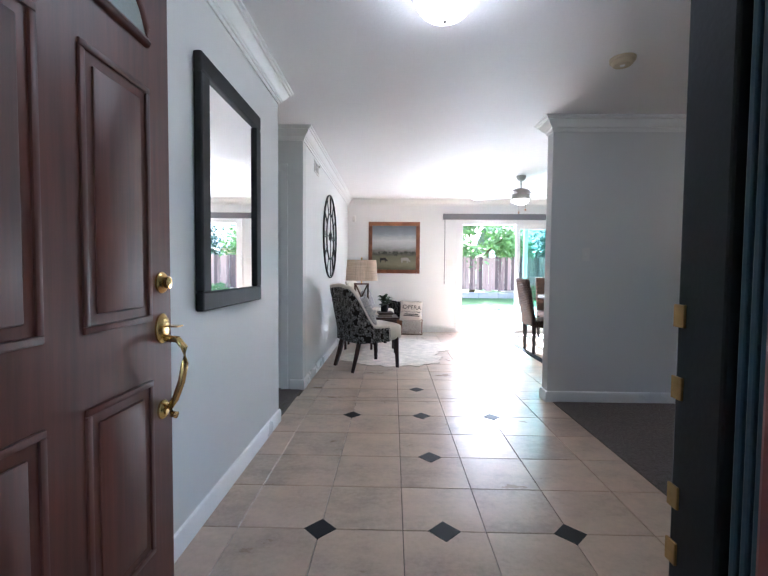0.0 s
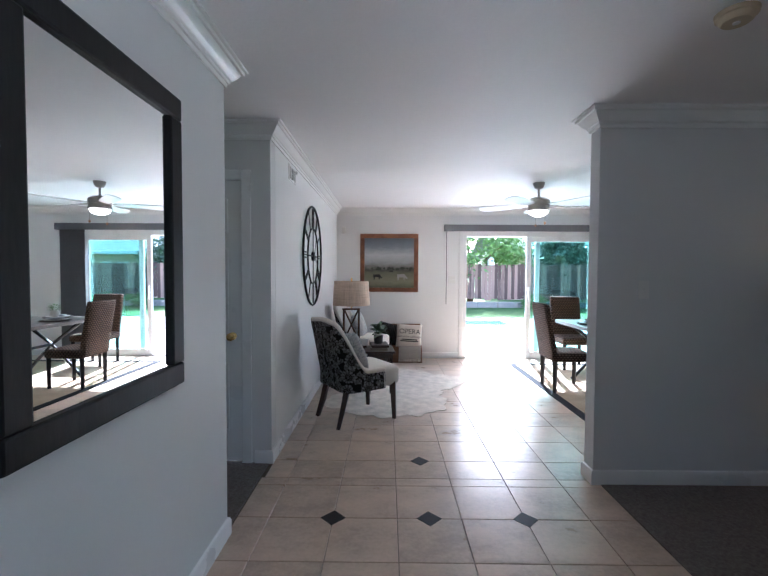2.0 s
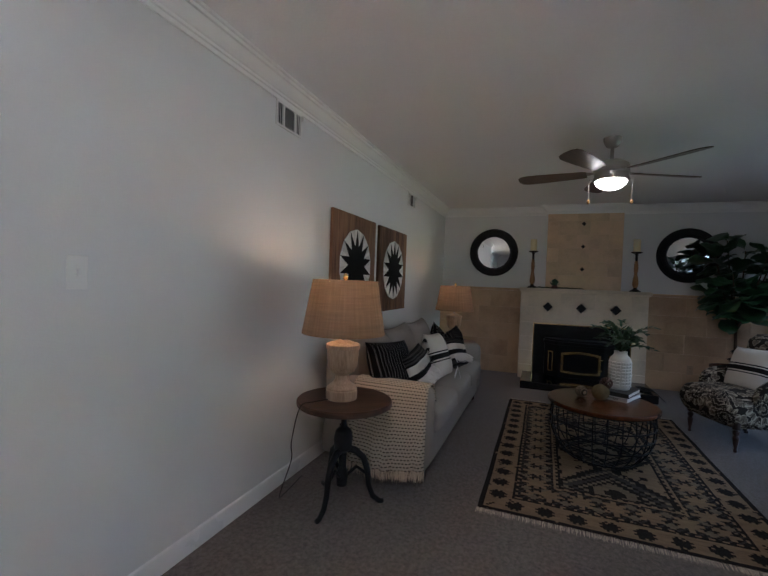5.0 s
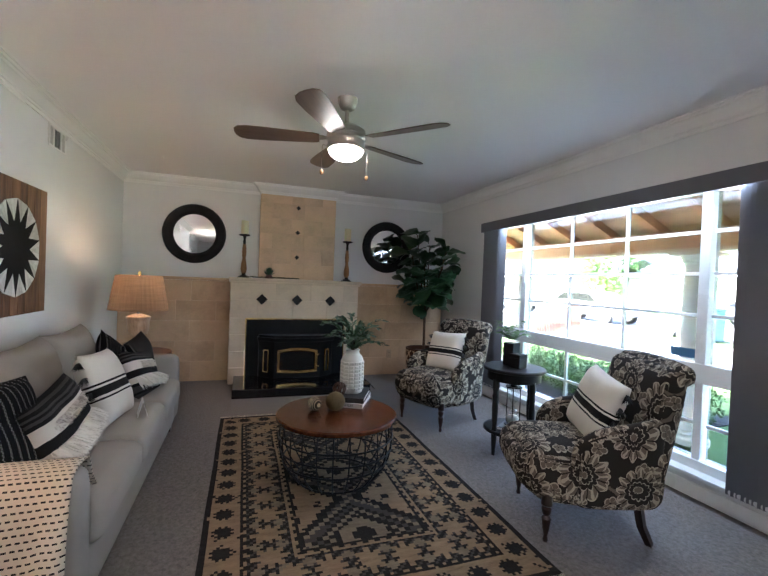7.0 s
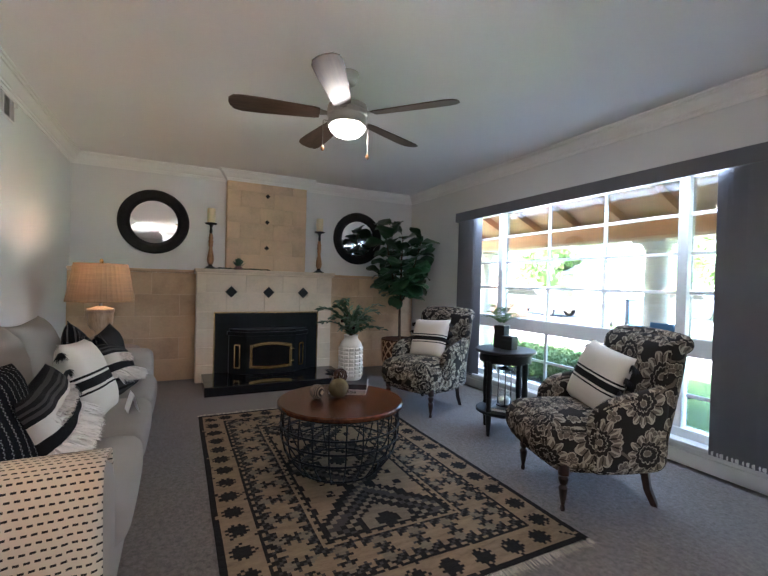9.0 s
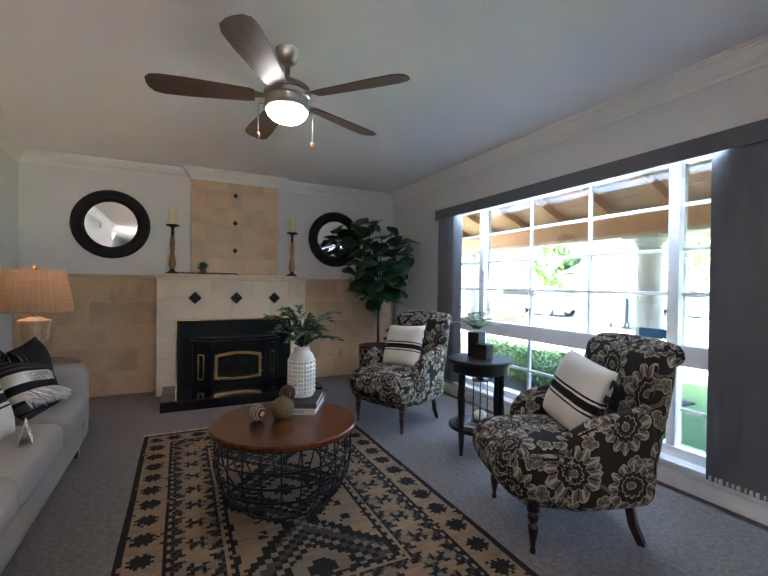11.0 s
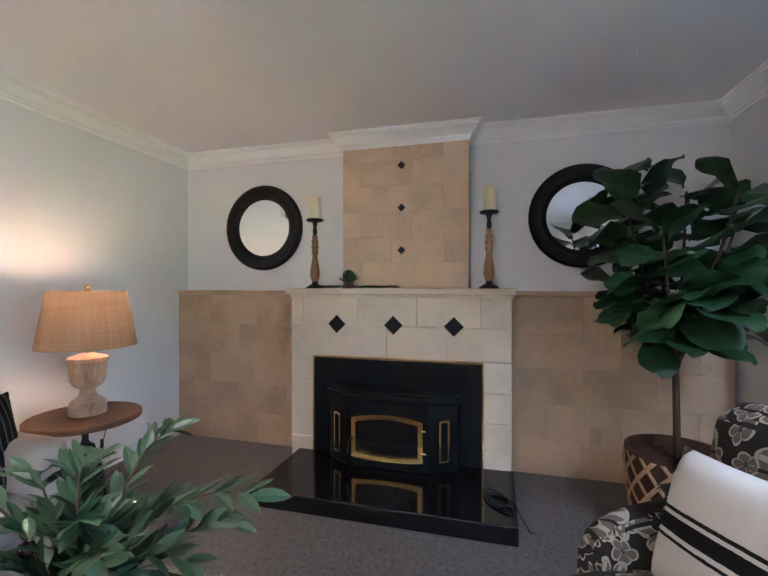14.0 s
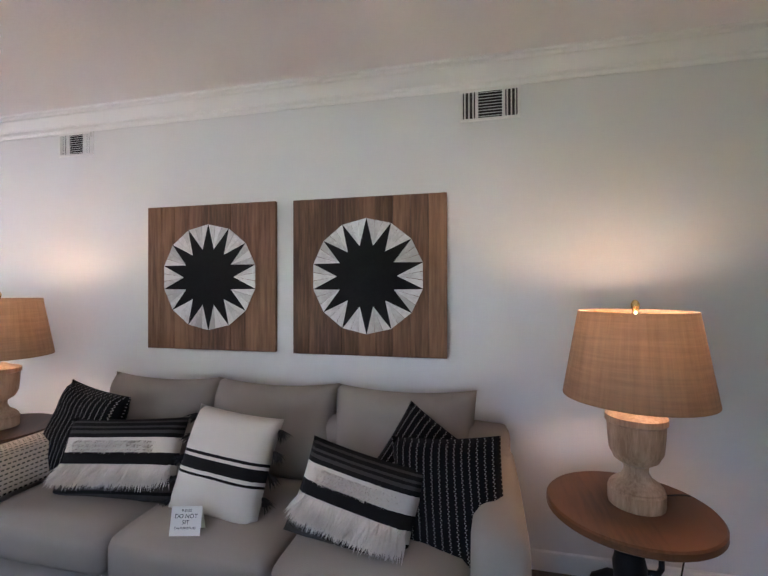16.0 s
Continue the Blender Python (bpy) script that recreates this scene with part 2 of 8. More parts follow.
def wall_y(name, x0, x1, y0, y1, z0, z1, holes, label, material=None):
    """A wall along x, with rectangular holes (x0, x1, z0, z1) right through it."""
    bm = bmesh.new()
    xs = sorted({x0, x1, *(h[0] for h in holes), *(h[1] for h in holes)})
    for a, b in zip(xs, xs[1:]):
        cuts = sorted((h[2], h[3]) for h in holes if h[0] <= a and h[1] >= b)
        z = z0
        for lo, hi in cuts:
            if lo > z:
                box(a, b, y0, y1, z, lo, bm=bm)
            z = hi
        if z < z1:
            box(a, b, y0, y1, z, z1, bm=bm)
    return setting(name, bm, material or WALL, label, "wall")


# ---- the house ----
H = 2.44
EAST, SOUTH, WEST, BACK, FRONT = 7.17, -0.52, -0.861, 7.62, 0.50
WIN = (2.85, 5.90, 0.17, 1.99)


def north(x):
    """The partition wall's face at x: it runs slightly out of square."""
    return 3.552 + 0.003 * (x - 1.335)


def on_north(x, z):
    return pose(x, north(x), z, 0, 0, 0.17)


NE = north(EAST)
SLIDE = (1.20, 3.55, 0.0, 2.06)

setting("floor_slab", box(-3.2, 7.4, -0.66, 7.74, -0.12, -0.012), GROUT, "concrete floor slab with dark grout under the tiles", "floor")
setting("wall_north", prism([(1.335, north(1.335)), (EAST + 0.12, north(EAST + 0.12)), (EAST + 0.12, north(EAST + 0.12) + 0.12), (1.335, north(1.335) + 0.12)], 0, H), WALL, "pale grey painted partition wall behind the sofa", "wall")
setting("wall_east", box(EAST, EAST + 0.12, SOUTH - 0.12, NE - 0.003, 0, H), WALL, "pale grey painted wall behind the fireplace", "wall")
wall_y("wall_south", 2.2, EAST - 0.002, SOUTH - 0.14, SOUTH, 0, H, [WIN], "pale grey painted wall round the large window")
setting("wall_porch", box(2.08, 2.2, SOUTH - 0.14, FRONT - 0.122, 0, H), WALL, "short painted return wall beside the porch", "wall")
wall_y("wall_front", WEST - 0.12, 2.2, FRONT - 0.12, FRONT, 0, H, [(-0.82, 0.42, 0.0, 2.10)], "painted front wall with the entrance opening")
setting("wall_west", box(WEST - 0.12, WEST, FRONT + 0.002, 2.98, 0, H), WALL, "pale grey entry wall that carries the mirror", "wall")
setting("wall_hall", box(-3.2, WEST - 0.122, 2.86, 2.98, 0, H), WALL, "painted hallway wall", "wall")
wall_y("wall_closet", -3.2, WEST, 3.81, 3.93, 0, H, [(-1.85, -1.07, 0.0, 2.04)], "painted wall with a closet door")
setting("wall_hall_end", box(-3.32, -3.202, 2.86, 3.93, 0, H), WALL, "painted wall that ends the hallway", "wall")
setting("wall_clock", box(WEST - 0.12, WEST, 3.932, BACK, 0, H), LIT_WALL, "dining side wall that carries the clock, lightened for daylight", "wall")
wall_y("wall_back", WEST - 0.12, 5.0, BACK, BACK + 0.14, 0, H, [SLIDE], "wall round the sliding glass door, lightened for daylight", LIT_WALL)
setting("wall_dining", box(4.9, 5.02, north(5.02) + 0.122, BACK - 0.002, 0, H), LIT_WALL, "painted end wall of the dining room", "wall")
setting("ceiling", box(-3.3, EAST + 0.12, -0.66, BACK + 0.14, H - 0.002, H + 0.14), CEIL, "white lightly textured painted ceiling", "ceiling")
# Unseen slab, added to stop sun reaching the porch soffit.
setting("sun_block_south", box(2.0, 8.2, -0.74, 0.378, H + 0.16, H + 0.36), CEIL, "unseen roof slab added to keep sun off the porch soffit", "roof")
setting("roof", box(-4.2, 8.2, 0.38, BACK + 0.30, H + 0.142, H + 0.36), CEIL, "low roof and eaves over the house", "roof")

CROWN = [(-0.003, H + 0.003), (-0.003, H - 0.118), (0.010, H - 0.118), (0.013, H - 0.099), (0.022, H - 0.096), (0.023, H - 0.084), (0.032, H - 0.078), (0.048, H - 0.060), (0.060, H - 0.042), (0.066, H - 0.032), (0.078, H - 0.030), (0.080, H - 0.015), (0.093, H - 0.013), (0.095, H + 0.003)]
CROWN_PAINT = plain("crown_gloss_paint", (0.82, 0.82, 0.80), 0.3, scale=1.5, spread=0.01, relief=0.0)
BASE = [(0.0, 0.0), (0.016, 0.0), (0.016, 0.075), (0.010, 0.09), (0.0, 0.095)]
BX, BY0, BY1 = 7.05, 1.10, 2.045
crown_living = [(2.2, SOUTH), (EAST, SOUTH), (EAST, BY0), (BX, BY0), (BX, BY1), (EAST, BY1), (EAST, NE), (1.335, north(1.335)), (1.335, north(1.335) + 0.12), (4.9, north(4.9) + 0.12)]
tagged(part("trim_crown", sweep_profile(crown_living, CROWN), CROWN_PAINT), "white stepped crown moulding in the living room", "crown moulding", kind="structure")
tagged(part("trim_crown", sweep_profile([(4.9, BACK), (WEST, BACK), (WEST, 3.81), (-3.2, 3.81)], CROWN), CROWN_PAINT), "white stepped crown moulding in the dining room", "crown moulding", kind="structure")
tagged(part("trim_crown", sweep_profile([(-3.2, 2.98), (WEST, 2.98), (WEST, FRONT), (2.2, FRONT)], CROWN), CROWN_PAINT), "white stepped crown moulding over the entry", "crown moulding", kind="structure")
for path in ([(EAST - 0.02, north(EAST - 0.02)), (1.335, north(1.335)), (1.335, north(1.335) + 0.12), (4.9, north(4.9) + 0.12)], [(1.20 - 0.07, BACK), (WEST, BACK), (WEST, 3.81), (-0.98, 3.81)],
             [(-3.2, 2.98), (WEST, 2.98), (WEST, FRONT)], [(2.2, SOUTH), (EAST - 0.02, SOUTH)], [(4.9, BACK), (3.62, BACK)]):
    tagged(part("baseboard", sweep_profile(path, BASE), TRIM, smooth=25), "white painted baseboard", "baseboard", kind="structure")

setting("floor_carpet", prism([(1.385, SOUTH), (EAST, SOUTH), (EAST, NE), (1.385, north(1.385))], -0.012, 0.004), CARPET, "grey-brown cut pile carpet in the living room", "carpet")
setting("floor_hall_carpet", box(-3.2, WEST - 0.02, 2.98, 3.81, -0.012, 0.004), CARPET, "grey-brown cut pile carpet in the hallway", "carpet")


# ---- more materials ----
WALNUT = wood("walnut_board", (0.03, 0.012, 0.005), (0.13, 0.055, 0.022), 0.45, 6, (1, 0.1, 1))
ACACIA = wood("acacia_top", (0.028, 0.008, 0.0035), (0.125, 0.04, 0.014), 0.25, 5, (0.12, 1, 1), per_piece=0.0)
BARN = wood("barn_board", (0.075, 0.034, 0.016), (0.27, 0.14, 0.072), 0.7, 7, (1, 1, 0.07), per_piece=0.14)
DARK_WOOD = wood("dark_stained_wood", (0.012, 0.006, 0.004), (0.05, 0.02, 0.013), 0.3, 8, (1, 1, 0.1))
OAK = wood("turned_oak", (0.22, 0.10, 0.035), (0.42, 0.22, 0.09), 0.4, 10, (1, 1, 0.12))
EBONY = wood("black_painted_wood", (0.004, 0.004, 0.0045), (0.014, 0.013, 0.013), 0.5, 12, (1, 1, 0.15), Specular_IOR_Level=0.25)
DOOR_RED = wood("red_brown_door_stain", (0.04, 0.011, 0.007), (0.105, 0.03, 0.019), 0.42, 5, (1, 1, 0.06), per_piece=0.0)
PICTURE_WOOD = wood("picture_frame_wood", (0.14, 0.05, 0.02), (0.32, 0.13, 0.05), 0.4, 8, (0.3, 1, 0.3))
TRUNK_WOOD = wood("trunk_wood", (0.065, 0.026, 0.011), (0.19, 0.085, 0.04), 0.6, 6, (0.12, 1, 1))
WASHED_WOOD = wood("washed_wood", (0.26, 0.17, 0.10), (0.52, 0.38, 0.26), 0.55, 12, (1, 1, 0.15), per_piece=0.1)
CREAM = plain("cream_linen", (0.66, 0.61, 0.54), 0.9, scale=8, spread=0.08, relief=0.5, fine=300)
SOFA_CLOTH = plain("sofa_linen", (0.30, 0.268, 0.235), 0.92, scale=4, spread=0.08, relief=0.5, fine=320)
CERAMIC = plain("white_ceramic", (0.64, 0.61, 0.56), 0.3, scale=8, spread=0.06, relief=0.05)
WAX = plain("ivory_wax", (0.78, 0.70, 0.48), 0.45, spread=0.04, relief=0.03, Subsurface_Weight=0.2)
LEAF = plain("olive_leaf", (0.035, 0.075, 0.035), 0.45, scale=20, spread=0.4, relief=0.1)
FICUS_LEAF = plain("fiddle_leaf", (0.022, 0.06, 0.022), 0.35, scale=12, spread=0.5, relief=0.1)
FERN = plain("fern_green", (0.09, 0.19, 0.045), 0.5, scale=20, spread=0.3, relief=0.1)
BARK = plain("bark", (0.09, 0.055, 0.035), 0.8, scale=15, spread=0.3, relief=0.5)
PAPER = plain("paper", (0.75, 0.73, 0.69), 0.8, spread=0.03, relief=0.0)
INK = plain("black_print", (0.015, 0.015, 0.016), 0.7, spread=0.1, relief=0.0)
GRASS = plain("lawn", (0.085, 0.135, 0.04), 0.9, scale=2, spread=0.35, relief=1.0, fine=60)
CONCRETE = plain("concrete", (0.52, 0.49, 0.45), 0.8, scale=1.0, spread=0.08, relief=0.2)
HEDGE = plain("hedge_leaf", (0.12, 0.20, 0.05), 0.55, scale=20, spread=0.45, relief=0.1)
TREE_LEAF = plain("tree_leaf", (0.13, 0.22, 0.05), 0.5, scale=3, spread=0.4, relief=0.1)
# Soffit boards lightened as lit; the PEACH rafters darkened for their shaded sides.
SOFFIT_LIT = plain("peach_soffit_lit", (0.60, 0.37, 0.20), 0.6, scale=2, spread=0.08, relief=0.1)
COLUMN_PAINT = plain("cream_column_paint", (0.74, 0.66, 0.55), 0.6, scale=3, spread=0.05, relief=0.1)
PEACH = plain("peach_soffit", (0.55, 0.26, 0.115), 0.6, scale=2, spread=0.08, relief=0.1)
STUCCO = plain("white_stucco", (0.72, 0.70, 0.66), 0.8, scale=1, spread=0.06, relief=0.3)
ROOFING = plain("grey_shingle", (0.20, 0.21, 0.23), 0.85, scale=3, spread=0.2, relief=0.4)
FENCE = wood("weathered_fence", (0.09, 0.052, 0.04), (0.32, 0.20, 0.15), 0.85, 3, (1, 1, 0.08), per_piece=0.5)
WATER = plain("pool_water", (0.06, 0.33, 0.48), 0.04, scale=3, spread=0.2, relief=0.1, fine=6)
RUST = plain("brown_shade", (0.23, 0.10, 0.06), 0.8, spread=0.1)


def lampshade_mat(name, c):
    """Linen that lets light through, with crossed slubs."""
    n = Nodes(name)
    at = n.where("UV")
    a = n.noise(at, 60, 3, 0.7, stretch=(1.0, 0.06, 1))
    b = n.noise(at, 60, 3, 0.7, stretch=(0.06, 1.0, 1))
    f = n.math("MULTIPLY", n.math("ADD", a, b), 0.5)
    colour = n.ramp(f, [(0.35, shade(c, 0.74)), (0.65, shade(c, 1.14))])
    out = n.tree.nodes["Material Output"]
    n.done(colour, 0.9)
    t = n.node("ShaderNodeBsdfTranslucent", Color=colour)
    m = n.node("ShaderNodeMixShader", Fac=0.12)
    n.tree.links.new(n.bsdf.outputs[0], m.inputs[1])
    n.tree.links.new(t.outputs[0], m.inputs[2])
    n.tree.links.new(m.outputs[0], out.inputs[0])
    return n.mat


BURLAP = lampshade_mat("burlap_shade", (0.26, 0.172, 0.105))
DRUM_LINEN = lampshade_mat("linen_shade", (0.68, 0.53, 0.40))


def flower_layer(n, uv, size, petals, amount, scallop=0.10):
    """Distance from each flower's heart, 1 at the scalloped rim of its petals; how near the middle of a petal; the flower's own random colour."""
    at = n.vec("MULTIPLY", uv, (1 / size, 1 / size, 0))
    v = n.tree.nodes.new("ShaderNodeTexVoronoi")
    v.voronoi_dimensions = "2D"
    n.put(v.inputs["Vector"], at)
    v.inputs["Scale"].default_value = 1.0
    v.inputs["Randomness"].default_value = amount
    d = n.vec("SUBTRACT", at, v.outputs["Position"])
    s = n.node("ShaderNodeSeparateXYZ", Vector=d)
    own = n.node("ShaderNodeSeparateXYZ", Vector=v.outputs["Color"]).outputs[0]
    angle = n.math("ADD", n.math("ARCTAN2", s.outputs[1], s.outputs[0]), n.math("MULTIPLY", own, 6.28))
    wave = n.math("ABSOLUTE", n.math("SINE", n.math("MULTIPLY", angle, petals / 2)))
    fan = n.math("MULTIPLY_ADD", n.math("COSINE", angle), 0.05, 0.37)
    rim = n.math("MULTIPLY_ADD", wave, scallop, fan)
    return n.math("DIVIDE", n.vec("LENGTH", d), rim), wave


def floral(name, size, ground, mid, light):
    """Large scalloped blossoms with veined petals, small leaves and thin scrolling stems on a dark ground."""
    n = Nodes(name)
    uv = n.where("UV")
    wob = n.node("ShaderNodeTexNoise", Vector=uv, Scale=7.0)
    uv2 = n.vec("ADD", uv, n.vec("MULTIPLY", n.vec("SUBTRACT", wob.outputs["Color"], (0.5, 0.5, 0.5)), (0.07, 0.07, 0)))
    s, wave = flower_layer(n, uv2, size, 12.0, 0.55)
    k, kw = flower_layer(n, n.vec("ADD", uv2, (0.31, 0.17, 0)), size * 0.40, 5.0, 0.9, 0.16)
    big = n.ramp(n.math("MULTIPLY", s, 0.5), [(0, mid), (0.07, light), (0.085, ground), (0.18, light), (0.20, ground), (0.29, light), (0.31, mid), (0.45, light), (0.485, ground)], "CONSTANT")
    outer = n.math("MULTIPLY", n.math("GREATER_THAN", s, 0.62), n.math("LESS_THAN", s, 0.90))
    veins = n.math("MULTIPLY", n.math("LESS_THAN", wave, 0.22), n.math("GREATER_THAN", s, 0.40))
    rays = n.math("MULTIPLY", outer, n.math("GREATER_THAN", wave, 0.93))
    big = n.mix(rays, n.mix(veins, big, ground), light)
    leaves = n.ramp(n.math("MULTIPLY", k, 0.5), [(0, ground), (0.05, mid), (0.27, light), (0.325, ground)], "CONSTANT")
    leaves = n.mix(n.math("MULTIPLY", n.math("LESS_THAN", kw, 0.16), n.math("LESS_THAN", k, 0.62)), leaves, light)
    curl = n.node("ShaderNodeTexNoise", Vector=uv2, Scale=3.2 / size * 0.28, Detail=0.0).outputs["Fac"]
    stem = n.math("LESS_THAN", n.math("ABSOLUTE", n.math("SUBTRACT", curl, 0.5)), 0.018)
    leaves = n.mix(n.math("MULTIPLY", stem, n.math("GREATER_THAN", k, 0.8)), leaves, mid)
    colour = n.mix(n.math("GREATER_THAN", s, 0.98), big, leaves)
    weave = n.noise(uv, 700, 2)
    n.bump(weave, 0.35, 0.002)
    colour = n.mix(n.math("MULTIPLY", weave, 0.35), colour, (0.05, 0.045, 0.04))
    return n.done(colour, 0.85, Specular_IOR_Level=0.15)


FLORAL = floral("floral_upholstery", 0.28, (0.014, 0.011, 0.009), (0.13, 0.104, 0.076), (0.39, 0.335, 0.255))
DAMASK = floral("damask_upholstery", 0.15, (0.012, 0.012, 0.013), (0.13, 0.13, 0.125), (0.42, 0.40, 0.37))


def striped(name, stops, weave=500):
    """Cloth with bands across it, by the height on the cushion."""
    n = Nodes(name)
    uv = n.where("UV")
    y = n.node("ShaderNodeSeparateXYZ", Vector=uv).outputs[1]
    w = n.noise(uv, weave, 2)
    y = n.math("ADD", y, n.math("MULTIPLY", n.math("SUBTRACT", n.noise(uv, 40, 2), 0.5), 0.012))
    n.bump(w, 0.5, 0.002)
    return n.done(n.mix(n.math("MULTIPLY", w, 0.2), n.ramp(y, stops, "CONSTANT"), (0.08, 0.075, 0.07)), 0.92, Specular_IOR_Level=0.1)


WHITE_C, BLACK_C, GREY_C = (0.70, 0.65, 0.58), (0.007, 0.007, 0.008), (0.055, 0.05, 0.047)
STRIPE = striped("black_striped_cotton", [(0, WHITE_C), (0.36, BLACK_C), (0.385, WHITE_C), (0.415, BLACK_C), (0.52, WHITE_C), (0.55, BLACK_C), (0.575, WHITE_C)])
BANDED = striped("banded_wool", [(0, GREY_C), (0.08, BLACK_C), (0.12, GREY_C), (0.24, BLACK_C), (0.30, WHITE_C), (0.42, BLACK_C), (0.56, WHITE_C), (0.74, BLACK_C), (0.79, GREY_C), (0.83, BLACK_C), (0.86, GREY_C), (0.89, BLACK_C), (0.93, GREY_C), (0.96, BLACK_C)])


def dashed(name, ground, ink, nx, ny, fill_x, fill_y, shift=0.5):
    """Cloth with rows of short woven dashes."""
    n = Nodes(name)
    uv = n.where("UV")
    s = n.node("ShaderNodeSeparateXYZ", Vector=uv)
    v = n.math("MULTIPLY", s.outputs[1], ny)
    row = n.math("FLOOR", v)
    u = n.math("ADD", n.math("MULTIPLY", s.outputs[0], nx), n.math("MULTIPLY", n.math("MODULO", row, 2.0), shift))
    on = n.math("MULTIPLY", n.math("LESS_THAN", n.math("FRACT", u), fill_x), n.math("LESS_THAN", n.math("FRACT", v), fill_y))
    w = n.noise(uv, 260, 2)
    n.bump(n.math("ADD", w, on), 0.4, 0.003)
    return n.done(n.mix(on, n.mix(n.math("MULTIPLY", w, 0.3), ground, shade(ground, 0.6)), ink), 0.92, Specular_IOR_Level=0.1)


THROW = dashed("dashed_throw", (0.56, 0.485, 0.385), (0.02, 0.02, 0.022), 1.0, 1.0, 0.62, 0.28)
WOVEN_DARK = dashed("dark_woven_stripe", (0.007, 0.007, 0.008), (0.30, 0.28, 0.25), 15, 64, 0.16, 0.5, 0.12)
TOILE = floral("pale_leaf_print", 0.12, (0.62, 0.60, 0.57), (0.28, 0.29, 0.31), (0.55, 0.54, 0.52))


# ---- soft shapes ----
def soft(x0, x1, y0, y1, z0, z1, r, puff=(0, 0, 0), cuts=7, bend=None, bm=None, sag=0.0):
    """A padded block: round edges of radius r, faces swollen by puff."""
    own = bmesh.new()
    bmesh.ops.create_cube(own, size=2)
    bmesh.ops.subdivide_edges(own, edges=own.edges[:], cuts=cuts, use_grid_fill=True)
    c = Vector(((x0 + x1) / 2, (y0 + y1) / 2, (z0 + z1) / 2))
    half = Vector((abs(x1 - x0) / 2, abs(y1 - y0) / 2, abs(z1 - z0) / 2))
    for v in own.verts:
        u = v.co.copy()
        e = Vector([math.copysign(1 - (1 - abs(a)) ** 1.5, a) for a in u])
        p = Vector([e[i] * half[i] for i in range(3)])
        q = Vector([max(-half[i] + r, min(half[i] - r, p[i])) for i in range(3)])
        d = p - q
        if d.length > 1e-6:
            p = q + d.normalized() * r
        for i in range(3):
            j, k = (i + 1) % 3, (i + 2) % 3
            p[i] += puff[i] * (1 if u[i] > 0 else -1) * abs(u[i]) ** 3 * (1 - u[j] ** 2) * (1 - u[k] ** 2)
        p += c
        if sag:
            p.z += sag * noise.noise(p * 5.0)
        v.co = bend(p) if bend else p
    box_uv(own)
    return join(bm, own)


def box_uv(bm):
    """Lays the cloth's pattern on in metres, from the side that each face looks to."""
    layer = bm.loops.layers.uv.verify()
    bm.normal_update()
    for f in bm.faces:
        n = [abs(a) for a in f.normal]
        i = n.index(max(n))
        for loop in f.loops:
            p = loop.vert.co
            loop[layer].uv = ((p.y + 3, p.z) if i == 0 else (p.x, p.z + 1) if i == 1 else (p.x + 5, p.y))


def cushion(w, h, t, n=14, ears=0.05, seed=0):
    """A stuffed square cushion standing in x and z, with pinched corners."""
    bm = bmesh.new()
    layer = bm.loops.layers.uv.verify()
    rnd = Vector((seed * 3.1, seed * 1.7, 0))
    for side in (1, -1):
        grid = []
        for j in range(n + 1):
            row = []
            for i in range(n + 1):
                u, v = 2 * i / n - 1, 2 * j / n - 1
                fill = max(0.0, (1 - u ** 4) * (1 - v ** 4)) ** 0.55
                x = u * w / 2 * (1 - ears * (1 - v * v) * abs(u))
                z = v * h / 2 * (1 - ears * (1 - u * u) * abs(v))
                y = side * (t / 2 * fill + 0.012 * fill * noise.noise(Vector((u * 2.2, v * 2.2, side)) + rnd))
                row.append(bm.verts.new((x, -y, z)))
            grid.append(row)
        for j in range(n):
            for i in range(n):
                q = [(i, j), (i + 1, j), (i + 1, j + 1), (i, j + 1)]
                f = bm.faces.new([grid[b][a] for a, b in q])
                for loop, (a, b) in zip(f.loops, q):
                    loop[layer].uv = (a / n, b / n)
    bmesh.ops.remove_doubles(bm, verts=bm.verts[:], dist=0.0005)
    bmesh.ops.recalc_face_normals(bm, faces=bm.faces[:])
    return bm


def strands(points, length, spread, thick, seed, count=1, droop=(0, 0, -1)):
    """Loose threads that hang from points, as one mesh of thin strips."""
    rnd = random.Random(seed)
    bm = bmesh.new()
    for p in points:
        for _ in range(count):
            a = Vector(p)
            d = Vector(droop) + Vector((rnd.uniform(-1, 1), rnd.uniform(-1, 1), rnd.uniform(-1, 1))) * spread
            d.normalize()
            k = length * rnd.uniform(0.75, 1.15)
            s = Vector((rnd.uniform(-1, 1), rnd.uniform(-1, 1), 0.1)).normalized() * thick
            m = a + d * k * 0.5 + Vector((rnd.uniform(-1, 1), rnd.uniform(-1, 1), 0)) * k * 0.06
            e = a + d * k
            v = [bm.verts.new(q) for q in (a - s, a + s, m - s, m + s, e)]
            bm.faces.new((v[0], v[1], v[3], v[2]))
            bm.faces.new((v[2], v[3], v[4]))
    return bm


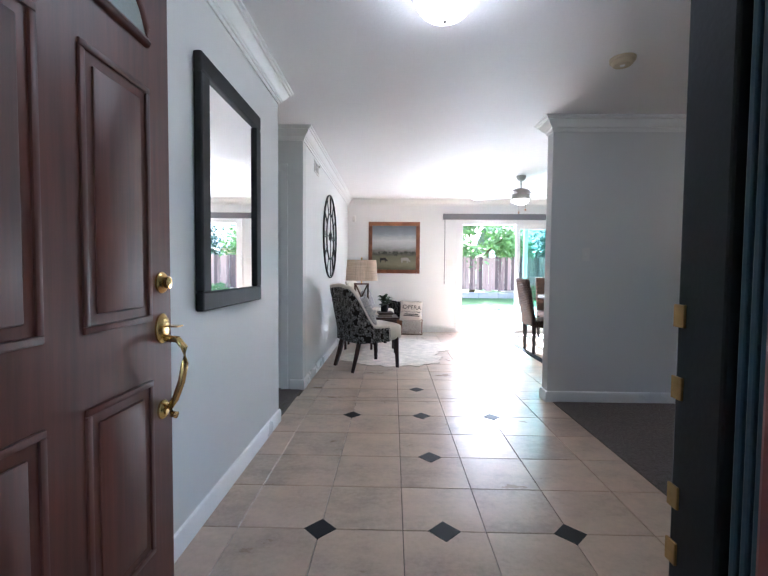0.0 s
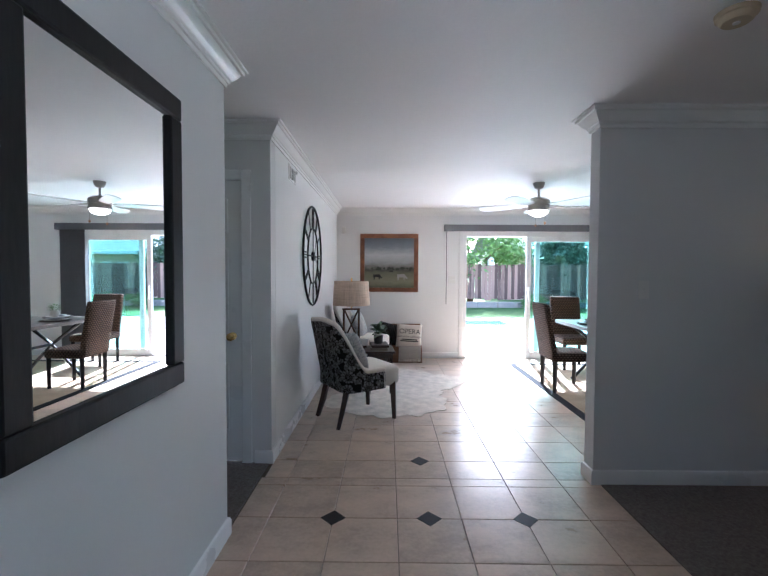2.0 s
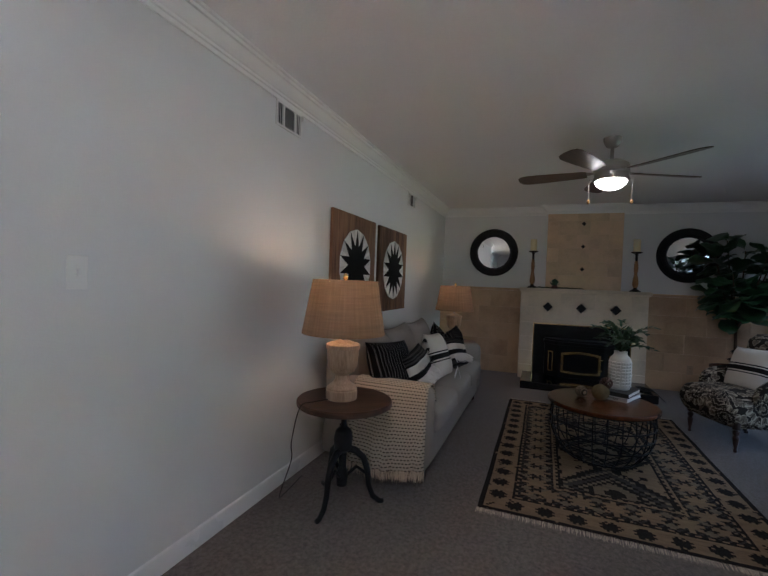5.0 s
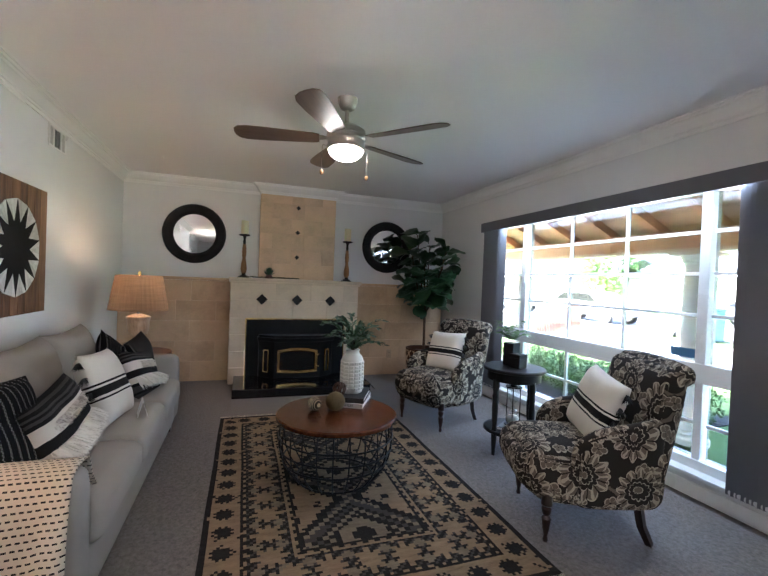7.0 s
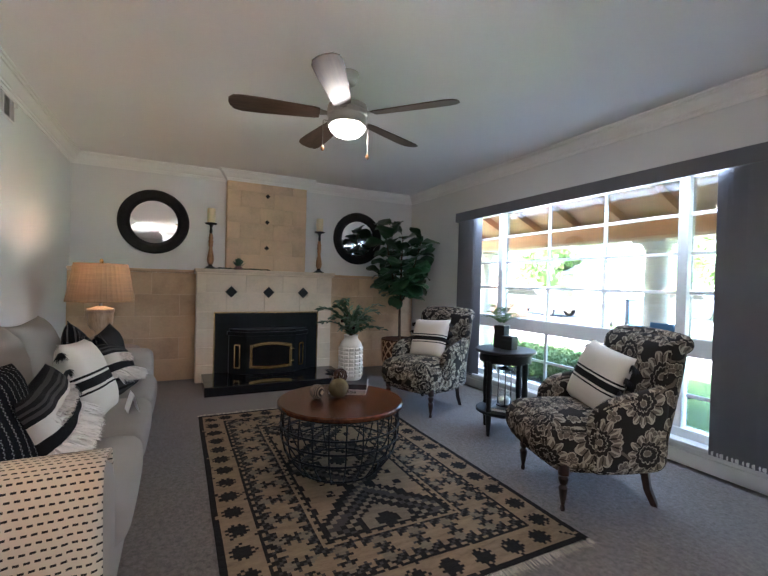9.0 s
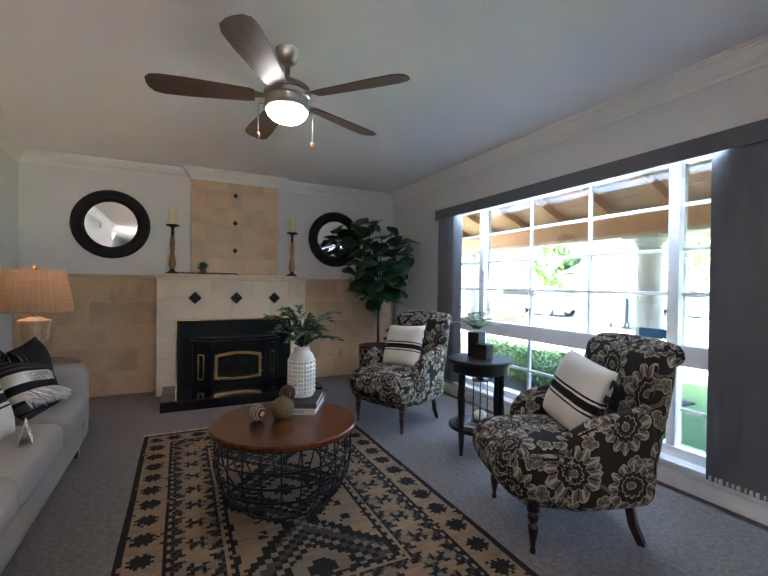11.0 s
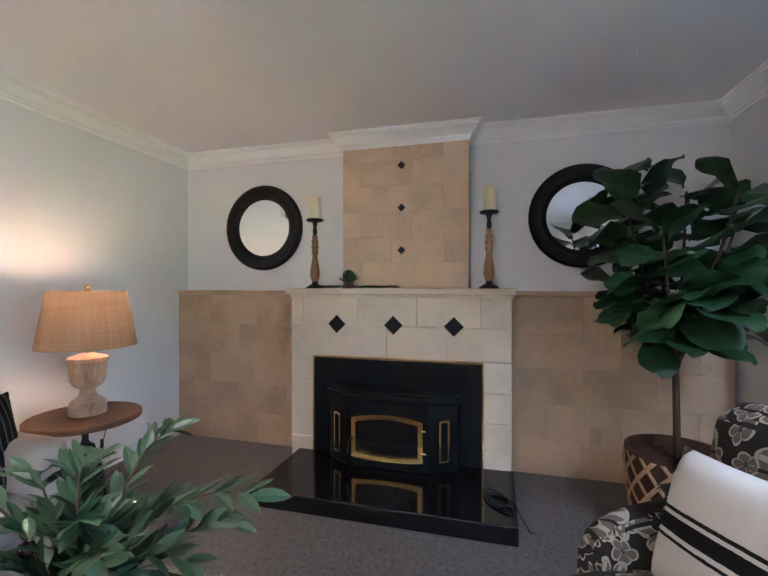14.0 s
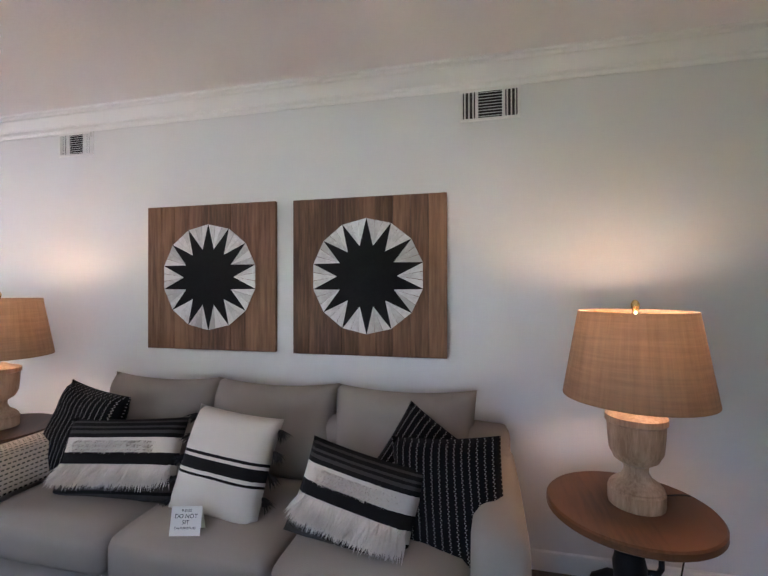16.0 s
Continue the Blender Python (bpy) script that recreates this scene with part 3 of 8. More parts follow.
# ---- entrance ----
def panel_door(name, w, h, t, material, panels, m, label, parent=None):
    """A door leaf in x (0 to w) and z, with raised panels (x0, x1, z0, z1) on both faces."""
    leaf = thing(name, m, label, "door") if parent is None else parent
    leaf["kind"] = "structure"
    part("leaf", box(0, w, -t / 2, t / 2, 0, h, 0.003), material, leaf)
    for x0, x1, z0, z1 in panels:
        bm = bmesh.new()
        for s in (1, -1):
            y = s * t / 2
            for a, b, c, d in ((x0, x1, z0, z0 + 0.018), (x0, x1, z1 - 0.018, z1), (x0, x0 + 0.018, z0 + 0.018, z1 - 0.018), (x1 - 0.018, x1, z0 + 0.018, z1 - 0.018)):
                box(a, b, y - 0.002 * s, y + 0.007 * s, c, d, 0.003, bm)
            box(x0 + 0.045, x1 - 0.045, y - 0.002 * s, y + 0.006 * s, z0 + 0.045, z1 - 0.045, 0.005, bm)
        part("panel", bm, material, leaf, smooth=30)
    return leaf


_cols = ((0.12, 0.40), (0.515, 0.795))
_door_m = pose(-0.765, 0.39, 0.012, 0, 0, 90.5)
door = panel_door("door_front", 0.91, 2.05, 0.045, DOOR_RED, [(a, b, z0, z1) for a, b in _cols for z0, z1 in ((0.24, 0.78), (0.96, 1.65))], _door_m, "red-brown stained panelled front door standing open")
_fan = bmesh.new()
_glassbm = bmesh.new()
for s in (1, -1):
    y = s * 0.0225
    arc = [(0.455 + 0.335 * math.cos(a), 1.78 + 0.20 * math.sin(a)) for a in np.linspace(0, math.pi, 17)]
    tube([(x, y, z) for x, z in arc], 0.016, 6, _fan, closed=True)
    for k in (0.33, 0.67):
        tube([(0.455, y, 1.78), (0.455 + 0.335 * math.cos(math.pi * k), y, 1.78 + 0.20 * math.sin(math.pi * k))], 0.010, 6, _fan)
    prism([(x, z) for x, z in arc], 0.0, 0.003, _glassbm, Matrix.Translation((0, y + 0.002 * s, 0)) @ pose(0, 0, 0, 90))
part("fanlight_frame", _fan, DOOR_RED, door, smooth=True)
part("fanlight_pane", _glassbm, plain("frosted_pane", (0.30, 0.34, 0.33), 0.12, spread=0.15, relief=0.05), door, "grey frosted glass pane")
HX = 0.85
part("deadbolt", lathe([(0.034, 0), (0.034, 0.006), (0.027, 0.014), (0.018, 0.016), (0.018, 0.028), (0.006, 0.030)], 24, m=pose(HX, -0.0225, 1.075, 90)), BRASS, door, "polished brass deadbolt", smooth=40)
_bm = lathe([(0.038, 0), (0.038, 0.006), (0.030, 0.014), (0.012, 0.016)], 24, m=pose(HX, -0.0225, 0.93, 90) @ Matrix.Diagonal((1, 1.25, 1, 1)))
lathe([(0.030, 0), (0.030, 0.006), (0.022, 0.014), (0.010, 0.016)], 24, _bm, pose(HX, -0.0225, 0.67, 90))
_handle = part("handle_set", _bm, BRASS, door, "polished brass grip handle", smooth=40)
part("grip", tube([(HX, -0.03, 0.90), (HX, -0.075, 0.895), (HX, -0.095, 0.87), (HX, -0.097, 0.82), (HX, -0.085, 0.76), (HX, -0.065, 0.705), (HX, -0.045, 0.675), (HX, -0.055, 0.655), (HX, -0.07, 0.652)], 0.011, 10), BRASS, _handle, smooth=True)
part("thumb_latch", box(HX - 0.018, HX + 0.018, -0.085, -0.03, 0.935, 0.94, 0.002), BRASS, _handle)
# Near-black because the jamb's shadow is put into its colour.
SHADED_JAMB = plain("shaded_jamb_paint", (0.010, 0.012, 0.014), 0.6, spread=0.3, relief=0.1)
BLUE_STRIP = plain("blue_weather_strip", (0.022, 0.055, 0.085), 0.4, spread=0.15, relief=0.1)
frame_bm = box(0.36, 0.42, 0.425, 0.505, 0, 2.1, 0.004)
box(0.375, 0.42, 0.33, 0.425, 0, 2.1, 0.002, frame_bm)
box(-0.82, -0.792, 0.33, 0.505, 0, 2.1, 0.004, frame_bm)
box(-0.79, 0.36, 0.33, 0.505, 2.06, 2.1, 0.004, frame_bm)
_jamb = setting("door_frame", frame_bm, SHADED_JAMB, "dark entrance door frame with shadow put into its colour", "door frame")
bm = bmesh.new()
for k in range(5):
    box(0.363, 0.376, 0.345 + k * 0.014, 0.356 + k * 0.014, 0, 2.05, 0.003, bm)
part("weather_strip", bm, BLUE_STRIP, _jamb, "ribbed dark blue weather strip")
WORN_BRASS = plain("worn_brass", (0.42, 0.27, 0.10), 0.4, 1.0, spread=0.25, relief=0.2)
for z0, z1 in ((0.745, 0.775), (0.82, 0.85), (0.965, 0.995), (1.06, 1.09)):
    part("strike_plate", box(0.3565, 0.3605, 0.488, 0.5075, z0, z1, 0.001), WORN_BRASS, _jamb, "worn brass strike plate")
setting("trim_front_casing", box(0.330, 0.52, 0.27, 0.343, 0, 2.2, 0.006), plain("red_casing", (0.26, 0.075, 0.07), 0.5), "dark red painted outer door casing", "trim")
setting("threshold", box(-0.79, 0.38, 0.36, 0.52, -0.01, 0.012, 0.004), plain("bronze_sill", (0.10, 0.07, 0.045), 0.35, 0.8), "bronze door threshold", "threshold")

# closet door in the hallway
closet = panel_door("door_closet", 0.78, 2.03, 0.035, TRIM, [(a, b, c, d) for a, b in ((0.10, 0.35), (0.43, 0.68)) for c, d in ((0.22, 0.72), (0.84, 1.55), (1.66, 1.90))], pose(-1.85, 3.84, 0.008), "white six-panel closet door, closed")
part("knob", lathe([(0.028, 0), (0.028, 0.005), (0.010, 0.012), (0.010, 0.035), (0.024, 0.045), (0.028, 0.058), (0.02, 0.07), (0.004, 0.073)], 20, m=pose(0.71, -0.0175, 0.915, 90)), BRASS, closet, "polished brass door knob", smooth=50)
_bm = box(-1.07, -1.0, 3.795, 3.81, 0, 2.11, 0.004)
box(-1.92, -1.85, 3.795, 3.81, 0, 2.11, 0.004, _bm)
box(-1.85, -1.07, 3.795, 3.81, 2.04, 2.11, 0.004, _bm)
setting("trim_closet", _bm, TRIM, "white closet door casing", "trim")

# ---- front window ----
x0, x1, z0, z1 = WIN
yf = SOUTH - 0.075
win = tagged(new("window_front"), "large white multi-pane window looking onto the porch", "window", kind="structure")
bm = bmesh.new()
for a, b, c, d in ((x0, x1, z0, z0 + 0.06), (x0, x1, z1 - 0.05, z1), (x0, x1, 0.72, 0.845), (x0, x0 + 0.05, z0 + 0.06, 0.72), (x0, x0 + 0.05, 0.845, z1 - 0.05), (x1 - 0.05, x1, z0 + 0.06, 0.72), (x1 - 0.05, x1, 0.845, z1 - 0.05)):
    box(a, b, yf - 0.04, yf + 0.055, c, d, 0.004, bm)
for px in (3.46, 5.245):
    box(px, px + 0.065, yf - 0.035, yf + 0.05, 0.845, z1 - 0.05, 0.004, bm)
    box(px + 0.01, px + 0.06, yf - 0.035, yf + 0.045, z0 + 0.06, 0.72, 0.004, bm)
part("window_frame", bm, TRIM, win)
for a, b, cols in ((x0 + 0.05, 3.46, 1), (3.525, 5.245, 3), (5.31, x1 - 0.05, 1)):
    w = (b - a) / cols
    for k in range(1, cols):
        part("muntin", box(a + k * w - 0.011, a + k * w + 0.011, yf - 0.012, yf + 0.016, 0.845, z1 - 0.05, 0.003), TRIM, win)
    for z in (1.15, 1.42, 1.69):
        part("muntin", box(a, b, yf - 0.011, yf + 0.015, z - 0.011, z + 0.011, 0.003), TRIM, win)
    for lo, hi in ((0.845, z1 - 0.05), (z0 + 0.06, 0.72)):
        p = part("pane", box(a, b, yf - 0.003, yf + 0.001, lo, hi), GLASS, win)
        p.visible_shadow = False
    if cols == 3:
        part("muntin", box((a + b) / 2 + 0.28, (a + b) / 2 + 0.305, yf - 0.012, yf + 0.016, z0 + 0.06, 0.72, 0.003), TRIM, win)
    part("muntin", box(a, b, yf - 0.011, yf + 0.015, 0.44, 0.462, 0.003), TRIM, win)
    if cols == 1:
        part("casement_frame", box(a if a < 4 else a, a + 0.03, yf - 0.02, yf + 0.03, 0.845, z1 - 0.05, 0.003), TRIM, win)
part("window_sill", box(x0 - 0.04, x1 + 0.04, SOUTH - 0.02, SOUTH + 0.07, z0 - 0.025, z0 + 0.002, 0.006), TRIM, win)
part("casing", box(x1, x1 + 0.03, SOUTH, SOUTH + 0.014, z0, z1 + 0.02, 0.003), TRIM, win)
part("latch", box(5.235, 5.25, yf + 0.05, yf + 0.075, 1.33, 1.42, 0.004), TRIM, win)
part("sticker", box(3.54, 3.72, yf + 0.002, yf + 0.003, 0.865, 0.925), plain("blue_sticker", (0.03, 0.09, 0.16), 0.5), win, "small blue window sticker")


def vertical_blind(name, m, width, drop, stacks, label, wand=None):
    """A valance along x with stacked vanes below it; stacks are (x, count)."""
    ob = thing(name, m, label, "blind")
    bm = box(0, width, -0.11, -0.10, -0.075, 0.03, 0.003)
    box(0, 0.008, -0.10, 0, -0.075, 0.03, 0.002, bm)
    box(width - 0.008, width, -0.10, 0, -0.075, 0.03, 0.002, bm)
    box(0.008, width - 0.008, -0.10, 0, 0.02, 0.03, 0.002, bm)
    part("valance", bm, BLIND, ob)
    part("head_rail", box(0.02, width - 0.02, -0.075, -0.03, -0.03, 0.018, 0.003), WHITE_PLASTIC, ob)
    vane = None
    for sx, count, step in stacks:
        for k in range(count):
            a = 26 + 4 * math.sin(k * 2.3)
            mm = pose(sx + k * step, -0.055, -0.04, 0, 0, a)
            if vane is None:
                v = box(-0.044, 0.044, -0.001, 0.001, -drop, 0)
                vane = part("vane", v, BLIND, ob, m=mm)
            else:
                piece("vane", vane.data, ob, mm)
    if wand:
        part("wand", tube([(wand, -0.10, -0.05), (wand + 0.004, -0.10, -0.7), (wand, -0.10, -1.25)], 0.006, 6), plain("grey_wand", (0.10, 0.10, 0.11), 0.5), ob)
    return ob


vertical_blind("vertical_blind", pose(5.93, SOUTH, 1.985, 0, 0, 180), 3.21, 1.80, [(0.06, 14, 0.024), (2.72, 18, 0.026)], "dark grey vertical blind drawn open at the large window")

# ---- sliding door ----
x0, x1, z0, z1 = SLIDE
slider = tagged(new("door_slider"), "white framed sliding glass patio door, half open", "sliding door", kind="structure")
bm = bmesh.new()
for a, b, c, d, e, f in ((x0 - 0.065, x0, BACK - 0.018, BACK, 0, z1 + 0.065), (x1, x1 + 0.065, BACK - 0.018, BACK, 0, z1 + 0.065), (x0, x1, BACK - 0.018, BACK, z1, z1 + 0.065),
                         (x0, x0 + 0.06, BACK, BACK + 0.14, 0.02, z1), (x1 - 0.06, x1, BACK, BACK + 0.14, 0.02, z1), (x0 + 0.06, x1 - 0.06, BACK, BACK + 0.14, z1 - 0.07, z1), (x0, x1, BACK, BACK + 0.14, 0.0, 0.02)):
    box(a, b, c, d, e, f, 0.004, bm)
part("door_frame", bm, TRIM, slider)
for name, a, b, y in (("fixed_panel", 2.40, 3.49, BACK + 0.10), ("sliding_panel", 2.24, 3.35, BACK + 0.045)):
    bm = bmesh.new()
    for p, q, r, s in ((a, a + 0.075, 0.02, z1 - 0.07), (b - 0.075, b, 0.02, z1 - 0.07), (a + 0.075, b - 0.075, 0.02, 0.11), (a + 0.075, b - 0.075, z1 - 0.15, z1 - 0.07)):
        box(p, q, y - 0.02, y + 0.02, r, s, 0.004, bm)
    pan = part(name, bm, TRIM, slider)
    g = part("pane", box(a + 0.075, b - 0.075, y - 0.003, y + 0.003, 0.11, z1 - 0.15), SCREEN_GLASS, pan, "greenish double glass")
    g.visible_shadow = False
part("handle", box(2.265, 2.29, BACK - 0.02, BACK + 0.024, 0.95, 1.17, 0.006), WHITE_PLASTIC, slider)
vertical_blind("vertical_blind", pose(0.885, BACK, 2.14), 2.85, 2.02, [(2.42, 15, 0.026)], "grey vertical blind stacked beside the patio door", wand=0.03)

# ---- walls' small fixtures ----
def plate(name, m, label, kinds, material=WHITE_PLASTIC):
    ob = thing(name, m, label, "switch" if kinds[0] != "socket" else "outlet")
    w = 0.07 + 0.046 * (len(kinds) - 1)
    part("cover_plate", box(-w / 2, w / 2, -0.006, 0, -0.058, 0.058, 0.003), material, ob)
    for i, k in enumerate(kinds):
        x = (i - (len(kinds) - 1) / 2) * 0.046
        if k == "socket":
            for z in (-0.02, 0.02):
                s = part("socket", lathe([(0.016, 0), (0.016, 0.003)], 16, m=pose(x, -0.006, z, 90)), material, ob)
                for dx in (-0.006, 0.006):
                    part("slot", box(x + dx - 0.0012, x + dx + 0.0012, -0.0096, -0.0088, z - 0.004, z + 0.005), INK, s)
        else:
            part("toggle", box(x - 0.005, x + 0.005, -0.018, -0.006, -0.012, 0.012, 0.002), material, ob)
    return ob


plate("light_switch", on_north(1.635, 1.285), "white light switch on the partition wall", ["toggle"])
plate("light_switch", pose(1.02, BACK, 1.29), "white double light switch by the patio door", ["toggle", "toggle"])
plate("wall_outlet", on_north(6.70, 0.27), "white wall outlet above the baseboard", ["socket"])


def vent(m, w, h, sides, label):
    ob = thing("wall_vent", m, label, "vent")
    bm = box(-w / 2, w / 2, -0.008, 0, -h / 2, -h / 2 + 0.015, 0.002)
    box(-w / 2, w / 2, -0.008, 0, h / 2 - 0.015, h / 2, 0.002, bm)
    for a in (-w / 2, w / 2 - 0.015, -w * 0.24, w * 0.2):
        box(a, a + 0.015, -0.008, 0, -h / 2 + 0.015, h / 2 - 0.015, 0.002, bm)
    part("frame", bm, WHITE_PLASTIC, ob)
    # Black sheet stands for the darkness of the duct behind the slats.
    part("backing", box(-w / 2 + 0.015, w / 2 - 0.015, -0.0015, -0.0005, -h / 2 + 0.015, h / 2 - 0.015), INK, ob)
    first = None
    for k in range(9):
        z = -h / 2 + 0.022 + k * (h - 0.044) / 8
        mm = pose(0, -0.005, z, 35)
        if first is None:
            first = part("slat", box(-w * 0.24 + 0.015, w * 0.2, -0.004, 0.004, -0.0008, 0.0008), WHITE_PLASTIC, ob, m=mm)
        else:
            piece("slat", first.data, ob, mm)
    second = None
    for a, b in ((-w / 2 + 0.015, -w * 0.24), (w * 0.2 + 0.015, w / 2 - 0.015)):
        for k in range(3):
            mm = pose(a + (b - a) * (k + 0.5) / 3, -0.005, 0, 0, 0, 50)
            if second is None:
                second = part("slat", box(-0.005, 0.005, -0.0008, 0.0008, -h / 2 + 0.015, h / 2 - 0.015), WHITE_PLASTIC, ob, m=mm)
            else:
                piece("slat", second.data, ob, mm)
    part("lever", box(w / 2 - 0.012, w / 2 - 0.006, -0.025, -0.006, h * 0.2, h * 0.42, 0.002), WHITE_PLASTIC, ob)
    return ob


vent(on_north(2.84, 2.25), 0.27, 0.15, 1, "white slatted air vent high on the wall")
vent(on_north(5.362, 2.242), 0.29, 0.16, 1, "white slatted air vent high on the wall")
vent(pose(WEST, 4.47, 2.235, 0, 0, 90), 0.25, 0.13, 1, "white slatted air vent near the hallway")
_s = thing("alarm_sensor", pose(-0.74, BACK, 2.08), "small white alarm sensor in the corner", "sensor")
part("case", soft(-0.03, 0.03, -0.045, 0, -0.055, 0.055, 0.012, cuts=4), WHITE_PLASTIC, _s, smooth=True)
_s = thing("smoke_detector", pose(1.375, 2.57, H), "yellowed white round smoke detector on the ceiling", "smoke detector")
part("case", lathe([(0.05, -0.042), (0.058, -0.035), (0.064, -0.02), (0.072, -0.018), (0.075, 0)], 28), plain("aged_plastic", (0.56, 0.47, 0.31), 0.4), _s, smooth=40)
part("button", lathe([(0.012, -0.046), (0.014, -0.043), (0.014, -0.04)], 14), WHITE_PLASTIC, _s)
for p in ((6.242, 3.014), (6.338, 0.241)):
    _s = thing("ceiling_hook", pose(*p, H), "tiny white hook in the ceiling", "hook")
    part("hook", tube([(0, 0, 0), (0, 0, -0.02), (0.008, 0, -0.03), (0.014, 0, -0.024)], 0.003, 6), WHITE_PLASTIC, _s)

# dome light over the entry
_d = thing("ceiling_light", pose(0.21, 1.905, H), "lit white glass dome light with a nickel rim", "ceiling light")
part("rim", lathe([(0.155, -0.035), (0.165, -0.03), (0.17, -0.012), (0.16, 0)], 32), NICKEL, _d, smooth=40)
part("dome", lathe([(0.005, -0.155), (0.05, -0.15), (0.10, -0.125), (0.135, -0.085), (0.15, -0.036)], 32), glowing("lit_dome", (1.0, 0.93, 0.85), 1.6), _d, smooth=True)
part("finial", lathe([(0.002, -0.175), (0.009, -0.168), (0.006, -0.16), (0.012, -0.154)], 14), NICKEL, _d, smooth=True)


# ---- fireplace wall ----
def courses(parent, name, material, u0, u1, z0, z1, rows, tile, gap, place, depth, offset=0.5, seed=1):
    """Stone courses over a rectangle (u, z); place(u, z) gives the pose of a piece's middle, whose face looks along -y."""
    rnd = random.Random(seed)
    meshes = {}
    h = (z1 - z0) / rows
    for r in range(rows):
        cuts = [u0]
        u = u0 + tile * (offset if r % 2 else 1.0) * rnd.uniform(0.92, 1.08)
        while u < u1 - 0.06:
            cuts.append(u)
            u += tile
        cuts.append(u1)
        for a, b in zip(cuts, cuts[1:]):
            w = round(b - a - gap, 3)
            key = (w, round(h, 3))
            m = place((a + b) / 2, z0 + (r + 0.5) * h)
            if key not in meshes:
                ob = part(name, box(-w / 2, w / 2, -depth, 0, -(h - gap) / 2, (h - gap) / 2, 0.0008, seg=1), material, parent, m=m)
                meshes[key] = ob.data
            else:
                piece(name, meshes[key], parent, m)


MORTAR = plain("pale_mortar", (0.68, 0.56, 0.42), 0.9, spread=0.08)
fire = tagged(new("fireplace"), "pale limestone tiled fireplace with black diamond insets", "fireplace", kind="structure")
bm = box(6.84, EAST - 0.001, 2.175, 2.355, 0, 1.225)
box(6.84, EAST - 0.001, 0.82, 0.995, 0, 1.225, bm=bm)
box(6.84, EAST - 0.001, 0.995, 2.175, 0.785, 1.225, bm=bm)
part("core", bm, MORTAR, fire)
face = lambda x: (lambda u, z: pose(x, u, z, 0, 0, -90))
courses(fire, "stone", LIMESTONE_PALE, 0.815, 2.36, 0.79, 1.225, 2, 0.42, 0.003, face(6.842), 0.022, 0.45, 3)
courses(fire, "stone", LIMESTONE_PALE, 2.18, 2.36, 0.0, 0.79, 4, 0.5, 0.004, face(6.842), 0.022)
courses(fire, "stone", LIMESTONE_PALE, 0.815, 0.99, 0.0, 0.79, 4, 0.5, 0.004, face(6.842), 0.022)
for y, x in ((2.362, 1), (0.813, -1)):
    courses(fire, "stone", LIMESTONE_PALE, 6.845, 7.03, 0.0, 1.225, 6, 0.5, 0.006, (lambda u, z, y=y, x=x: pose(u, y - 0.004 * x, z, 0, 0, 180 if x > 0 else 0)), 0.008)
part("mantel_shelf", prism([(6.775, 0.785), (EAST - 0.001, 0.785), (EAST - 0.001, 2.385), (6.775, 2.385)], 1.228, 1.268, bevel=0.006), LIMESTONE_PALE, fire)
part("mantel_moulding", box(6.80, EAST - 0.002, 0.80, 2.37, 1.206, 1.228, 0.006), LIMESTONE_PALE, fire)
for x, y, z, s in ((6.82, 2.005, 1.015, 0.066), (6.82, 1.59, 1.015, 0.066), (6.82, 1.178, 1.015, 0.066), (BX - 0.003, 1.585, 2.18, 0.03), (BX - 0.003, 1.585, 1.865, 0.03), (BX - 0.003, 1.585, 1.55, 0.03)):
    part("diamond_inset", prism([(-s, 0), (0, -s), (s, 0), (0, s)], 0, 0.006, m=pose(0, 0, 0, 90), bevel=0.002), BLACK_TILE, fire, "black diamond inset", m=pose(x + 0.002, y, z, 0, 0, -90))
part("chimney_core", box(BX + 0.02, EAST - 0.001, BY0 + 0.002, BY1 - 0.002, 1.269, H - 0.002), MORTAR, fire)
courses(fire, "stone", LIMESTONE_BREAST, BY0, BY1, 1.27, H - 0.03, 6, 0.39, 0.0015, face(BX + 0.022), 0.022, 0.42, 5)
for y, r in ((BY1 - 0.001, 180), (BY0 + 0.001, 0)):
    courses(fire, "stone", LIMESTONE_BREAST, BX + 0.024, EAST - 0.004, 1.27, H - 0.03, 6, 0.5, 0.004, (lambda u, z, y=y, r=r: pose(u, y, z, 0, 0, r)), 0.006)
part("wainscot_ledge", box(EAST - 0.13, EAST, 2.386, NE - 0.003, 1.215, 1.25, 0.006), LIMESTONE, fire)
part("wainscot_ledge", box(EAST - 0.13, EAST, SOUTH + 0.002, 0.784, 1.215, 1.25, 0.006), LIMESTONE, fire)
part("wainscot_core", box(EAST - 0.10, EAST - 0.002, 2.364, NE - 0.003, 0, 1.213), MORTAR, fire)
part("wainscot_core", box(EAST - 0.10, EAST - 0.002, SOUTH + 0.018, 0.811, 0, 1.213), MORTAR, fire)
courses(fire, "stone", LIMESTONE, 2.364, NE - 0.004, 0, 1.213, 5, 0.44, 0.002, face(EAST - 0.099), 0.014, 0.4, 7)
courses(fire, "stone", LIMESTONE, SOUTH + 0.02, 0.811, 0, 1.213, 5, 0.44, 0.002, face(EAST - 0.099), 0.014, 0.4, 8)
part("hearth", box(6.18, 6.84, 0.80, 2.30, 0.004, 0.10, 0.006), BLACK_STONE, fire, "polished black granite hearth slab")

